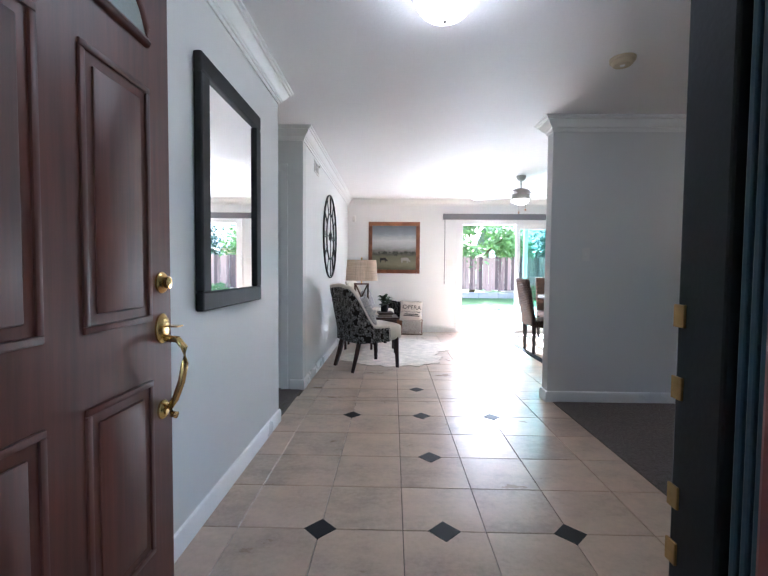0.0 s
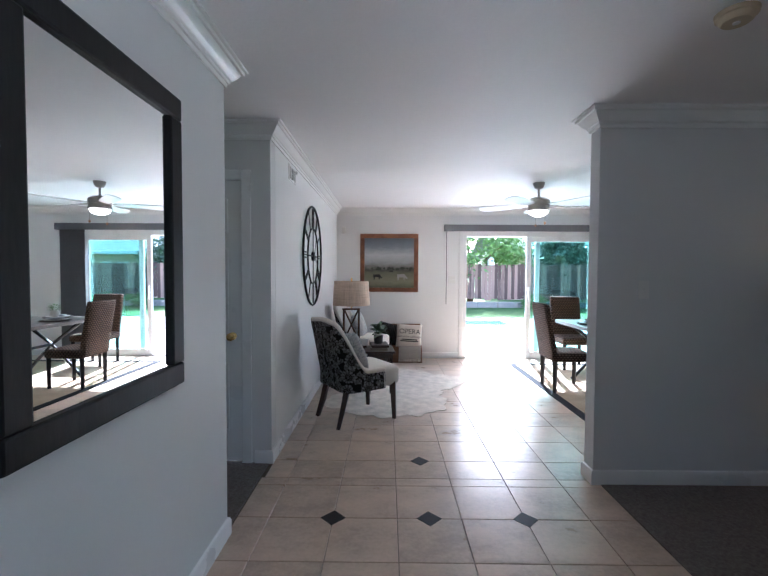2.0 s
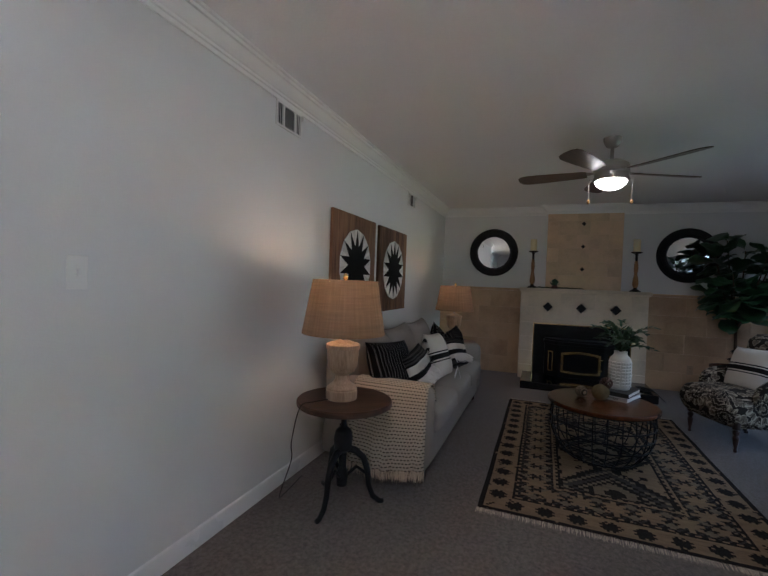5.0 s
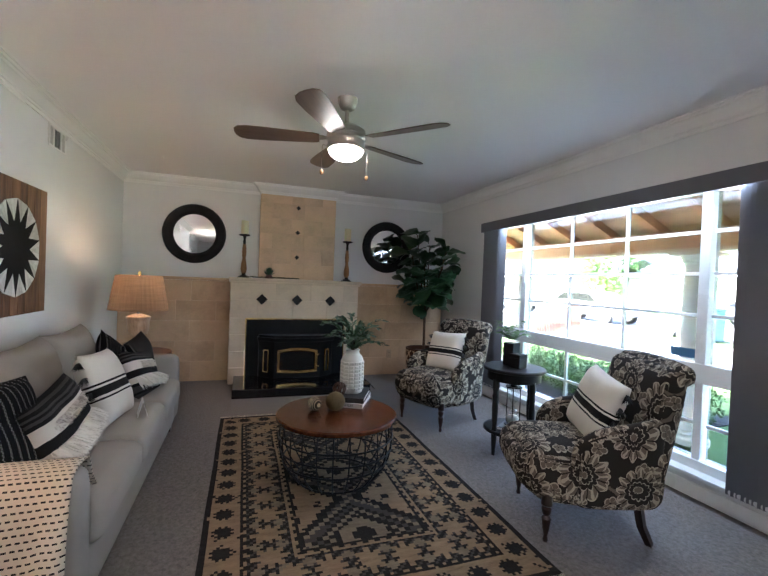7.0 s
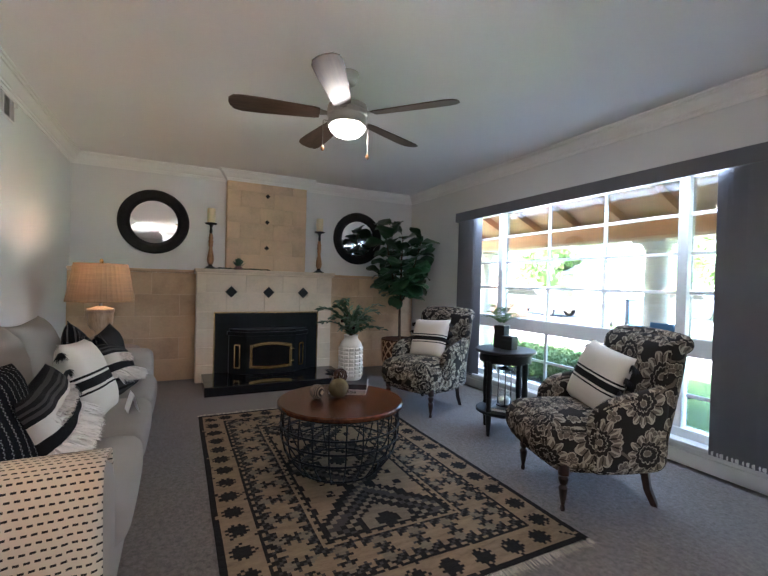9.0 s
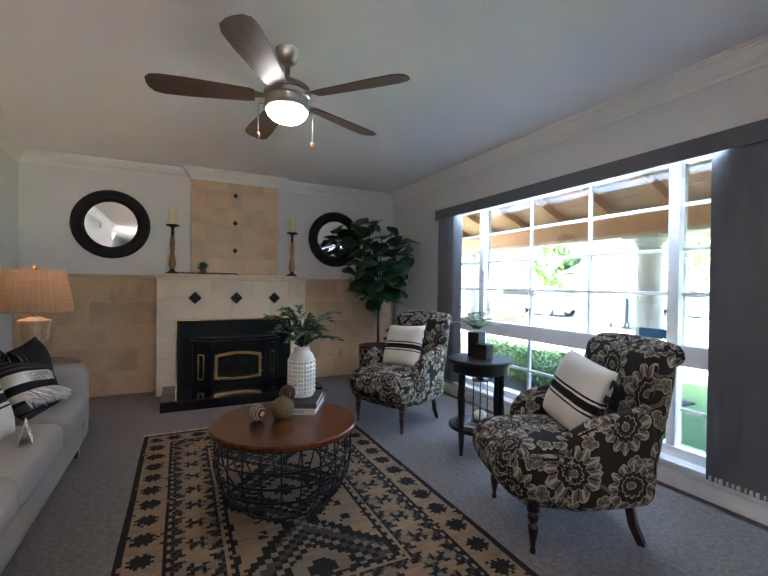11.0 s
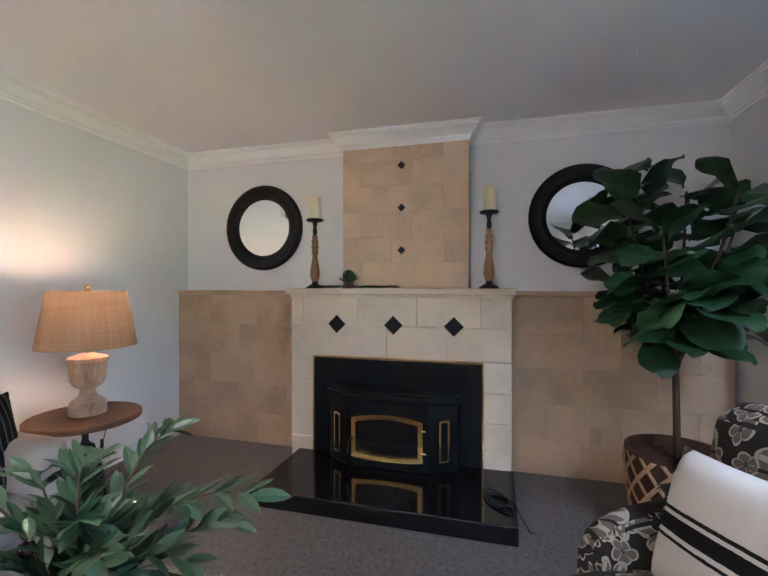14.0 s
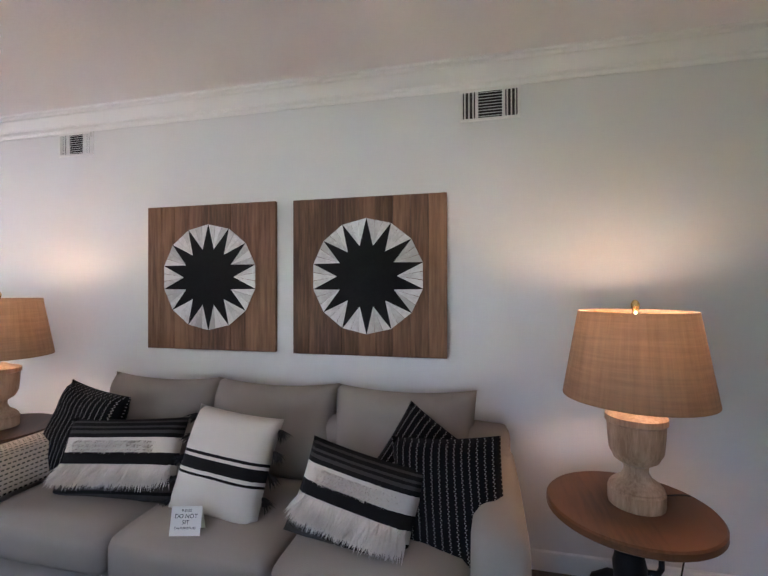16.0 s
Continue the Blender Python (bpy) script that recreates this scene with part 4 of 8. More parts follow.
stove = thing("fireplace_insert", pose(6.83, 1.585, 0.10, 0, 0, -90), "black steel fireplace insert with brass trim", "fireplace insert")
ENAMEL = plain("black_enamel", (0.006, 0.007, 0.008), 0.35, spread=0.3, relief=0.08, Specular_IOR_Level=0.2)
part("surround", box(-0.59, 0.59, -0.014, 0.0, 0.0, 0.675, 0.003), ENAMEL, stove)
bm = box(-0.60, 0.60, -0.022, -0.005, 0.672, 0.688, 0.003)
box(-0.60, -0.586, -0.022, -0.005, 0, 0.672, 0.003, bm)
box(0.586, 0.60, -0.022, -0.005, 0, 0.672, 0.003, bm)
part("brass_edge", bm, BRASS, stove, "brass edge strip")
part("firebox", prism([(-0.44, -0.014), (-0.44, -0.08), (-0.27, -0.20), (0.27, -0.20), (0.44, -0.08), (0.44, -0.014)], 0.0, 0.50, bevel=0.008), ENAMEL, stove)
part("hood", prism([(-0.46, -0.014), (-0.46, -0.09), (-0.28, -0.215), (0.28, -0.215), (0.46, -0.09), (0.46, -0.014)], 0.43, 0.475, bevel=0.008), ENAMEL, stove)
def arch_frame(w, h, rise, band, deep):
    n = 12
    def line(k):
        top = [(w / 2 - k - (w - 2 * k) * i / n, h - k + rise * (1 - (2 * i / n - 1) ** 2)) for i in range(n + 1)]
        bot = [(-w / 2 + k + (w - 2 * k) * i / n, k - rise * 0.5 * (1 - (2 * i / n - 1) ** 2)) for i in range(n + 1)]
        return top + bot
    a, b = line(0), line(band)
    own = bmesh.new()
    va = [[own.verts.new((x, y, z)) for x, z in a] for y in (0, -deep)]
    vb = [[own.verts.new((x, y, z)) for x, z in b] for y in (0, -deep)]
    m = len(a)
    for i in range(m):
        j = (i + 1) % m
        own.faces.new((va[1][i], va[1][j], vb[1][j], vb[1][i]))
        own.faces.new((va[0][i], va[0][j], va[1][j], va[1][i]))
        own.faces.new((vb[0][i], vb[0][j], vb[1][j], vb[1][i]))
    bmesh.ops.recalc_face_normals(own, faces=own.faces[:])
    return own, b
fr, inner = arch_frame(0.47, 0.255, 0.03, 0.028, 0.018)
_sd = part("stove_door", fr, BRASS, stove, "brass framed stove door", m=pose(0, -0.203, 0.075), smooth=30)
part("door_glass", prism([(x, z) for x, z in inner], -0.004, 0.0, m=pose(0, 0, 0, 90)), BLACK_STONE, _sd)
for z in (0.06, 0.2):
    part("hinge", tube([(0.225, -0.012, z), (0.255, -0.012, z)], 0.008, 8), BRASS, _sd)
part("latch", tube([(-0.23, -0.02, 0.12), (-0.25, -0.045, 0.10), (-0.255, -0.05, 0.03)], 0.009, 8), IRON, _sd)
for s in (-1, 1):
    fr, inner = arch_frame(0.075, 0.26, 0.006, 0.014, 0.012)
    part("side_grille", fr, BRASS, stove, "brass framed side slot", m=pose(s * 0.355, -0.145, 0.07, 0, 0, s * 35.2), smooth=30)
for k in range(8):
    part("vent_hole", lathe([(0.005, 0), (0.005, 0.002)], 10, m=pose(-0.21 + k * 0.06, -0.2005, 0.40, 90)), INK, stove)


plate("wall_outlet", pose(EAST - 0.113, 0.278, 0.29, 0, 0, -90), "beige wall outlet on the stone wainscot", ["socket"], plain("beige_plastic", (0.42, 0.31, 0.20), 0.4, spread=0.03, relief=0.0))


def candlestick(m, label):
    ob = thing("candlestick", m, label, "candle holder", "candlesticks on the mantel")
    part("base", lathe([(0.068, 0), (0.068, 0.006), (0.045, 0.022), (0.022, 0.035), (0.022, 0.05)], 20), IRON, ob, smooth=40)
    part("stem", lathe([(0.02, 0.05), (0.03, 0.07), (0.037, 0.10), (0.033, 0.15), (0.02, 0.22), (0.018, 0.25), (0.028, 0.27), (0.02, 0.285), (0.03, 0.31), (0.02, 0.33), (0.028, 0.35), (0.018, 0.37), (0.022, 0.39), (0.016, 0.40)], 20), OAK, ob, "turned oak stem", smooth=True)
    part("cup", lathe([(0.013, 0.40), (0.018, 0.43), (0.012, 0.46), (0.02, 0.495), (0.06, 0.505), (0.066, 0.515), (0.06, 0.52)], 20), IRON, ob, smooth=50)
    c = part("candle", lathe([(0.042, 0.52), (0.043, 0.53), (0.043, 0.675), (0.038, 0.683), (0.006, 0.676)], 24), WAX, ob, "ivory pillar candle", smooth=50)
    part("wick", tube([(0, 0, 0.675), (0.001, 0, 0.69)], 0.0015, 5), INK, c)
    return ob


_c = candlestick(pose(6.93, 2.225, 1.268), "turned wood and black iron candlestick with ivory candle")
copy_thing(_c, pose(6.93, 0.955, 1.268, 0, 0, 40))


def blade(length, width, n=4, curl=0.15):
    """One leaf along +x, folded and curled."""
    own = bmesh.new()
    rows = []
    for i in range(n + 1):
        t = i / n
        w = width * math.sin(math.pi * min(1, t * 0.95 + 0.05)) ** 0.7 / 2
        z = curl * length * (t * t) * -1
        rows.append([own.verts.new((t * length, s * w, z + abs(s) * w * 0.25)) for s in (-1, 0, 1)])
    for a, b in zip(rows, rows[1:]):
        own.faces.new((a[0], b[0], b[1], a[1]))
        own.faces.new((a[1], b[1], b[2], a[2]))
    return own


def aim(p, d, roll=0.0):
    q = Vector(d).to_track_quat("X", "Z").to_matrix().to_4x4()
    return Matrix.Translation(p) @ q @ Matrix.Rotation(roll, 4, "X")


_su = thing("succulent", pose(6.86, 1.93, 1.268) @ Matrix.Diagonal((1.6, 1.6, 1.9, 1)), "dark green artificial succulent on the mantel", "plant")
first = None
SUCCULENT = plain("succulent_green", (0.022, 0.065, 0.03), 0.5, spread=0.4, per_piece=0.4)
for k in range(34):
    a, up = k * 2.4, 0.15 + 1.5 * (k / 34)
    mm = aim((0, 0, 0.016 + 0.0006 * k), (math.cos(a), math.sin(a), up)) @ Matrix.Diagonal((1 - 0.45 * k / 34, 1, 1, 1))
    if first is None:
        first = part("leaf", blade(0.058, 0.026, 4, -0.25), SUCCULENT, _su, m=mm)
    else:
        piece("leaf", first.data, _su, mm)
part("heart", lathe([(0.03, 0.0), (0.026, 0.012), (0.012, 0.03)], 12), plain("succulent_heart", (0.10, 0.04, 0.035), 0.6), _su)
_ga = thing("moss_garland", pose(6.90, 1.88, 1.268), "low dark moss garland along the mantel", "garland")
bm = bmesh.new()
rnd = random.Random(4)
for k in range(420):
    y = rnd.uniform(-0.31, 0.31)
    a = rnd.uniform(0, 6.28)
    join(bm, blade(0.03, 0.012, 2), aim((rnd.gauss(0, 0.02), y, rnd.uniform(0.002, 0.012)), (math.cos(a), math.sin(a), rnd.uniform(0.1, 0.8))))
part("moss", bm, plain("moss", (0.03, 0.04, 0.02), 0.8, spread=0.4), _ga)


def round_mirror(m, label):
    ob = thing("round_mirror", m, label, "mirror", "round mirrors beside the chimney")
    part("frame", lathe([(0.235, 0.0), (0.355, 0.0), (0.356, 0.02), (0.335, 0.038), (0.30, 0.03), (0.27, 0.036), (0.25, 0.022), (0.242, 0.008), (0.235, 0.008)], 64, cap=False), EBONY, ob, "black round moulded frame", smooth=40)
    part("glass", lathe([(0.001, 0.008), (0.12, 0.0078), (0.244, 0.0078)], 64, cap=False), MIRROR, ob)
    return ob


_m = round_mirror(pose(EAST, 2.80, 1.775, 0, -90, 0), "round wall mirror with a wide black frame")
copy_thing(_m, pose(EAST, 0.335, 1.765, 0, -90, 0))

# ---- ceiling fans ----
FAN_BLADE = wood("fan_blade_walnut", (0.05, 0.032, 0.022), (0.12, 0.075, 0.05), 0.35, 8, (0.1, 1, 1), per_piece=0.05)
FAN_BLADE_PALE = plain("fan_blade_silver", (0.55, 0.55, 0.55), 0.3, spread=0.03)
FAN_BOWL = glowing("lit_fan_bowl", (1.0, 0.86, 0.70), 1.2)


def fan(m, turn, blade_mat, label):
    ob = thing("ceiling_fan", m, label, "ceiling fan")
    part("canopy", lathe([(0.025, -0.075), (0.045, -0.065), (0.062, -0.03), (0.066, 0)], 28), NICKEL, ob, smooth=50)
    part("rod", lathe([(0.013, -0.17), (0.013, -0.07)], 14), NICKEL, ob, smooth=40)
    part("motor", lathe([(0.03, -0.165), (0.085, -0.18), (0.12, -0.205), (0.125, -0.235), (0.12, -0.238), (0.125, -0.242), (0.125, -0.262), (0.118, -0.27), (0.115, -0.30), (0.122, -0.302), (0.124, -0.325), (0.11, -0.33)][::-1], 36), NICKEL, ob, smooth=30)
    part("light_bowl", lathe([(0.004, -0.393), (0.04, -0.39), (0.075, -0.376), (0.10, -0.355), (0.112, -0.328)], 32), FAN_BOWL, ob, "lit white glass bowl", smooth=True)
    outline = [(0.17, -0.045), (0.20, -0.054), (0.50, -0.074), (0.62, -0.076), (0.665, -0.062), (0.685, -0.03), (0.69, 0.0), (0.685, 0.04), (0.66, 0.066), (0.61, 0.076), (0.50, 0.074), (0.20, 0.054), (0.17, 0.045)]
    for k in range(5):
        mm = pose(0, 0, -0.262, 0, 0, turn + 72 * k) @ pose(0, 0, 0, 12)
        b = part("blade", prism(outline, -0.003, 0.003, bevel=0.0015), blade_mat, ob, m=mm)
        part("blade_iron", prism([(0.09, -0.02), (0.13, -0.018), (0.22, -0.04), (0.24, 0.0), (0.22, 0.04), (0.13, 0.018), (0.09, 0.02)], 0.0035, 0.008, bevel=0.001), NICKEL, b)
    for y, l in ((0.148, 0.46), (-0.148, 0.465)):
        c = part("pull_chain", tube([(0.02, y * 0.8, -0.305), (0.02, y * 0.97, -0.305), (0.02, y, -0.312), (0.02, y, -l)], 0.0022, 5), NICKEL, ob)
        part("pull_knob", lathe([(0.003, -0.034), (0.011, -0.024), (0.011, -0.008), (0.004, 0)], 10, m=pose(0.02, y, -l)), OAK, c, smooth=True)
    return ob


fan(pose(4.255, 1.63, H), 6, FAN_BLADE, "brushed nickel ceiling fan with brown blades and lit bowl")
fan(pose(1.72, 5.70, H), 8, FAN_BLADE_PALE, "brushed nickel ceiling fan with silver blades and lit bowl")

# ---- sofa ----
def back_cushion(w, seed):
    """A loose, slightly slumped back cushion with pinched corners and soft creases."""
    bm = cushion(w + 0.02, 0.47, 0.25, 20, 0.045, seed + 20)
    for v in bm.verts:
        u, t = v.co.x / (w / 2), v.co.z / 0.235
        v.co.y += 0.010 * math.sin(5 * u + 3 * t + seed) * (1 - t * t) + 0.006 * noise.noise(Vector((u * 4, t * 4, seed)))
        v.co.z += 0.205 - 0.016 * (1 - u * u) * max(0.0, t)
    return bm


sofa = thing("sofa", pose(0, 0, 0), "light greige linen three-seat sofa", "sofa")
SX0, SX1, SY0, SY1 = 3.19, 5.46, 2.68, 3.47
part("base", soft(SX0 + 0.02, SX1 - 0.02, SY0 + 0.03, SY1, 0.09, 0.30, 0.03, cuts=5), SOFA_CLOTH, sofa, smooth=True)
part("back_frame", soft(SX0 + 0.02, SX1 - 0.02, SY1 - 0.20, SY1, 0.25, 0.74, 0.06, cuts=5), SOFA_CLOTH, sofa, smooth=True)
for a in (SX0, SX1 - 0.17):
    part("arm", soft(a, a + 0.17, SY0 + 0.02, SY1 - 0.02, 0.10, 0.625, 0.055, (0.008, 0.006, 0.008), 8, sag=0.004), SOFA_CLOTH, sofa, smooth=True)
w = (SX1 - SX0 - 0.34) / 3
for k in range(3):
    a = SX0 + 0.17 + k * w
    part("seat_cushion", soft(a + 0.002, a + w - 0.002, SY0 - 0.01, SY1 - 0.16, 0.29, 0.455, 0.05, (0.0, 0.012, 0.03), 9, sag=0.008), SOFA_CLOTH, sofa, smooth=True)
    lean = Matrix.Translation((a + w / 2, SY1 - 0.19, 0.45)) @ pose(0, 0, 0, -11)
    part("back_cushion", back_cushion(w, k), SOFA_CLOTH, sofa, m=lean, smooth=True)
for x in (SX0 + 0.09, SX1 - 0.09):
    for y in (SY0 + 0.09, SY1 - 0.08):
        part("leg", prism([(-0.03, -0.03), (0.03, -0.03), (0.03, 0.03), (-0.03, 0.03)], 0.004, 0.095, bevel=0.004), DARK_WOOD, sofa, m=pose(x, y, 0))


def pillow(m, w, h, t, material, label, seed, fringe=None, tassels=False):
    ob = thing("throw_pillow", m, label, "pillow", "pillows on the sofa")
    part("cover", cushion(w, h, t, seed=seed), material, ob, smooth=True)
    if fringe is not None:
        pts = [(-w / 2 + 0.03 + (w - 0.06) * i / 90, -t / 2 * max(0.12, (1 - (2 * i / 90 - 1) ** 4)) ** 0.55 * max(0.1, 1 - (2 * z / h) ** 4) ** 0.5 - 0.004, z) for z in (fringe, fringe - 0.01, fringe - 0.02) for i in range(91)]
        part("fringe", strands(pts, 0.078, 0.35, 0.0042, seed, 6, (0, -0.5, -1)), plain("fringe_wool", (0.80, 0.76, 0.70), 0.9), ob, "long cream wool fringe")
        tuft = [(-w / 2 + 0.05 + (w - 0.10) * i / 60, -t / 2 * max(0.12, (1 - (2 * i / 60 - 1) ** 4)) ** 0.55 * max(0.1, 1 - (2 * z / h) ** 4) ** 0.5 - 0.002, z) for z in (h * 0.10, h * 0.15, h * 0.20) for i in range(61)]
        part("shag_band", strands(tuft, 0.022, 0.9, 0.0035, seed + 3, 3, (0, -0.8, -0.8)), plain("shag_wool", (0.66, 0.60, 0.54), 0.9), ob, "short shaggy cream band")
    if tassels:
        pts = [(sx * w / 2 * 0.985, 0, -h / 2 + h * (k + 0.5) / 5) for sx in (-1, 1) for k in range(5)]
        for i, p in enumerate(pts):
            q = [Vector(p) + Vector((0.006 * math.cos(a), 0.006 * math.sin(a), 0)) for a in np.linspace(0, 6.28, 16)]
            part("tassel", strands(q, 0.055, 0.5, 0.003, seed * 50 + i, 3, (0.7 if p[0] > 0 else -0.7, 0, -0.7)), INK, ob, "black yarn tassel")
    return ob


# cushions along the sofa: (x, y, z, lean, tilt, turn)
pillow(pose(3.47, 3.05, 0.64, -20, 4, -14), 0.50, 0.46, 0.15, WOVEN_DARK, "black woven pillow with fine white stripes", 1)
pillow(pose(3.80, 2.95, 0.605, -24, -3, 5), 0.58, 0.34, 0.14, BANDED, "black and cream banded lumbar pillow with fringe", 2, fringe=-0.025)
pillow(pose(4.33, 2.93, 0.64, -22, 4, -5), 0.41, 0.41, 0.15, STRIPE, "cream pillow with black stripes and tassels", 3, tassels=True)
pillow(pose(4.885, 2.87, 0.585, -24, 10, -6), 0.455, 0.33, 0.14, BANDED, "black and cream banded lumbar pillow with fringe", 4, fringe=-0.025)
pillow(pose(5.205, 2.94, 0.585, -14, -6, -4), 0.40, 0.44, 0.15, WOVEN_DARK, "black woven pillow with fine white stripes", 5)
pillow(pose(5.10, 3.10, 0.605, -12, 30, -14), 0.40, 0.40, 0.12, WOVEN_DARK, "black woven pillow with fine white stripes", 6)

card = thing("tent_card", pose(4.305, 2.74, 0.474, 0, 0, 14) @ Matrix.Diagonal((0.82, 0.82, 0.82, 1)), "small white folded card with printed notice", "sign")
part("card_front", box(-0.065, 0.065, -0.0006, 0.0006, 0, 0.115), PAPER, card, m=pose(0, -0.03, 0, -15))
part("card_back", box(-0.065, 0.065, -0.0006, 0.0006, 0, 0.115), PAPER, card, m=pose(0, 0.03, 0, 15))


def words(text, size, material, parent, m, name="lettering", wide=1.0):
    c = bpy.data.curves.new(name, "FONT")
    c.body, c.size, c.align_x, c.align_y, c.extrude = text, size, "CENTER", "CENTER", 0.0003
    c.materials.append(material)
    tmp = new("tmp", c)
    mesh = bpy.data.meshes.new_from_object(tmp.evaluated_get(bpy.context.evaluated_depsgraph_get()))
    bpy.data.objects.remove(tmp)
    bpy.data.curves.remove(c)
    ob = new(name, mesh)
    ob.parent = parent
    ob.matrix_basis = m @ Matrix.Diagonal((wide, 1, 1, 1))
    return ob


for text, z, s in (("PLEASE", 0.098, 0.014), ("DO NOT", 0.076, 0.024), ("SIT", 0.052, 0.024), ("ON FURNITURE", 0.030, 0.013)):
    words(text, s, INK, card, pose(0, -0.03, 0, -15) @ pose(0, -0.0012, z, 90))

# throw over the near arm
throw = thing("throw_blanket", pose(0, 0, 0), "cream throw with black dashes draped over the sofa arm", "blanket")
bm = bmesh.new()
layer = bm.loops.layers.uv.verify()
prof = [(SX0 + 0.24, 0.50), (SX0 + 0.19, 0.56), (SX0 + 0.165, 0.63), (SX0 + 0.11, 0.645), (SX0 + 0.05, 0.645), (SX0 + 0.0, 0.63), (SX0 - 0.025, 0.57)]
prof += [(SX0 - 0.03 - 0.012 * i, 0.57 - 0.055 * i) for i in range(1, 8)]
grid = []
NY = 30
for j in range(NY + 1):
    row = []
    v = j / NY
    for i, (px, pz) in enumerate(prof):
        k = max(0, i - 5) / (len(prof) - 6)
        y = SY0 + 0.03 + v * 0.50 + 0.07 * k * (v - 0.35)
        fold = 0.020 * math.sin(v * 17 + 0.6) * k + 0.012 * math.sin(v * 31) * k
        row.append(bm.verts.new((px - abs(fold) - 0.012 * k, y, pz - 0.05 * k * math.sin(v * 3.0))))
    grid.append(row)
length = [0.0]
for a, b in zip(prof, prof[1:]):
    length.append(length[-1] + math.dist(a, b))
for j in range(NY):
    for i in range(len(prof) - 1):
        q = [(i, j), (i + 1, j), (i + 1, j + 1), (i, j + 1)]
        f = bm.faces.new([grid[b][a] for a, b in q])
        for loop, (a, b) in zip(f.loops, q):
            loop[layer].uv = (b / NY * 0.52 / 0.021, length[a] / 0.019)
bmesh.ops.recalc_face_normals(bm, faces=bm.faces[:])
edge = [row[-1].co.copy() for row in grid]
bmesh.ops.solidify(bm, geom=bm.faces[:], thickness=0.006)
part("cloth", bm, THROW, throw, smooth=True)
pts = [a.lerp(b, t) for a, b in zip(edge, edge[1:]) for t in (0, 0.33, 0.66)]
part("fringe", strands(pts, 0.07, 0.12, 0.003, 9, 3), plain("throw_fringe", (0.62, 0.50, 0.38), 0.9), throw)


# ---- end tables and lamps ----
def end_table(m, label):
    ob = thing("end_table", m, label, "table", "end tables beside the sofa")
    part("tabletop", lathe([(0.265, 0.0), (0.272, 0.006), (0.272, 0.026), (0.266, 0.032)], 48, m=pose(0, 0, 0.54)), WALNUT, ob, "walnut plank tabletop", smooth=30)
    part("post", lathe([(0.03, 0.10), (0.035, 0.16), (0.022, 0.20), (0.022, 0.42), (0.016, 0.43), (0.016, 0.525), (0.09, 0.53), (0.09, 0.54)], 16), IRON, ob, smooth=40)
    part("collar", lathe([(0.025, 0.28), (0.05, 0.30), (0.055, 0.36), (0.045, 0.40), (0.02, 0.42)], 16), IRON, ob, smooth=40)
    part("crank", tube([(0.05, 0, 0.34), (0.09, 0, 0.34), (0.10, 0, 0.36), (0.10, 0, 0.40)], 0.010, 8), IRON, ob, smooth=True)
    for k in range(3):
        a = radians(20 + 120 * k)
        c, s = math.cos(a), math.sin(a)
        pts = [(0.02, 0.30), (0.07, 0.29), (0.12, 0.25), (0.145, 0.18), (0.155, 0.10), (0.18, 0.04), (0.22, 0.012), (0.245, 0.012)]
        part("leg", tube([(c * r, s * r, z) for r, z in pts], 0.021, 8, taper=0.013), IRON, ob, smooth=True)
        tube_pts = [(c * 0.145, s * 0.145, 0.16), (c * 0.08, s * 0.08, 0.20), (0, 0, 0.13)]
        part("brace", tube(tube_pts, 0.010, 6), IRON, ob, smooth=True)
    return ob


tab = end_table(pose(5.825, 3.09, 0.004), "round walnut end table on a black iron crank base")
copy_thing(tab, pose(2.835, 3.11, 0.004, 0, 0, 35) @ Matrix.Diagonal((1, 1, 1.06, 1)))


def shade_mesh(r0, r1, z0, z1, n=40):
    bm = bmesh.new()
    layer = bm.loops.layers.uv.verify()
    rings = [[bm.verts.new((r * math.cos(2 * math.pi * i / n), r * math.sin(2 * math.pi * i / n), z)) for i in range(n)] for r, z in ((r0, z0), (r0, z0 + 0.006), (r1, z1 - 0.006), (r1, z1))]
    for a, (lo, hi) in enumerate(zip(rings, rings[1:])):
        for i in range(n):
            f = bm.faces.new((lo[i], lo[(i + 1) % n], hi[(i + 1) % n], hi[i]))
            for loop, (u, v) in zip(f.loops, ((i, a), (i + 1, a), (i + 1, a + 1), (i, a + 1))):
                loop[layer].uv = (u / n * 1.3, (0, 0.01, 0.3, 0.31)[v])
    return bm


BULB = glowing("lit_bulb", (1.0, 0.62, 0.34), 4.2)


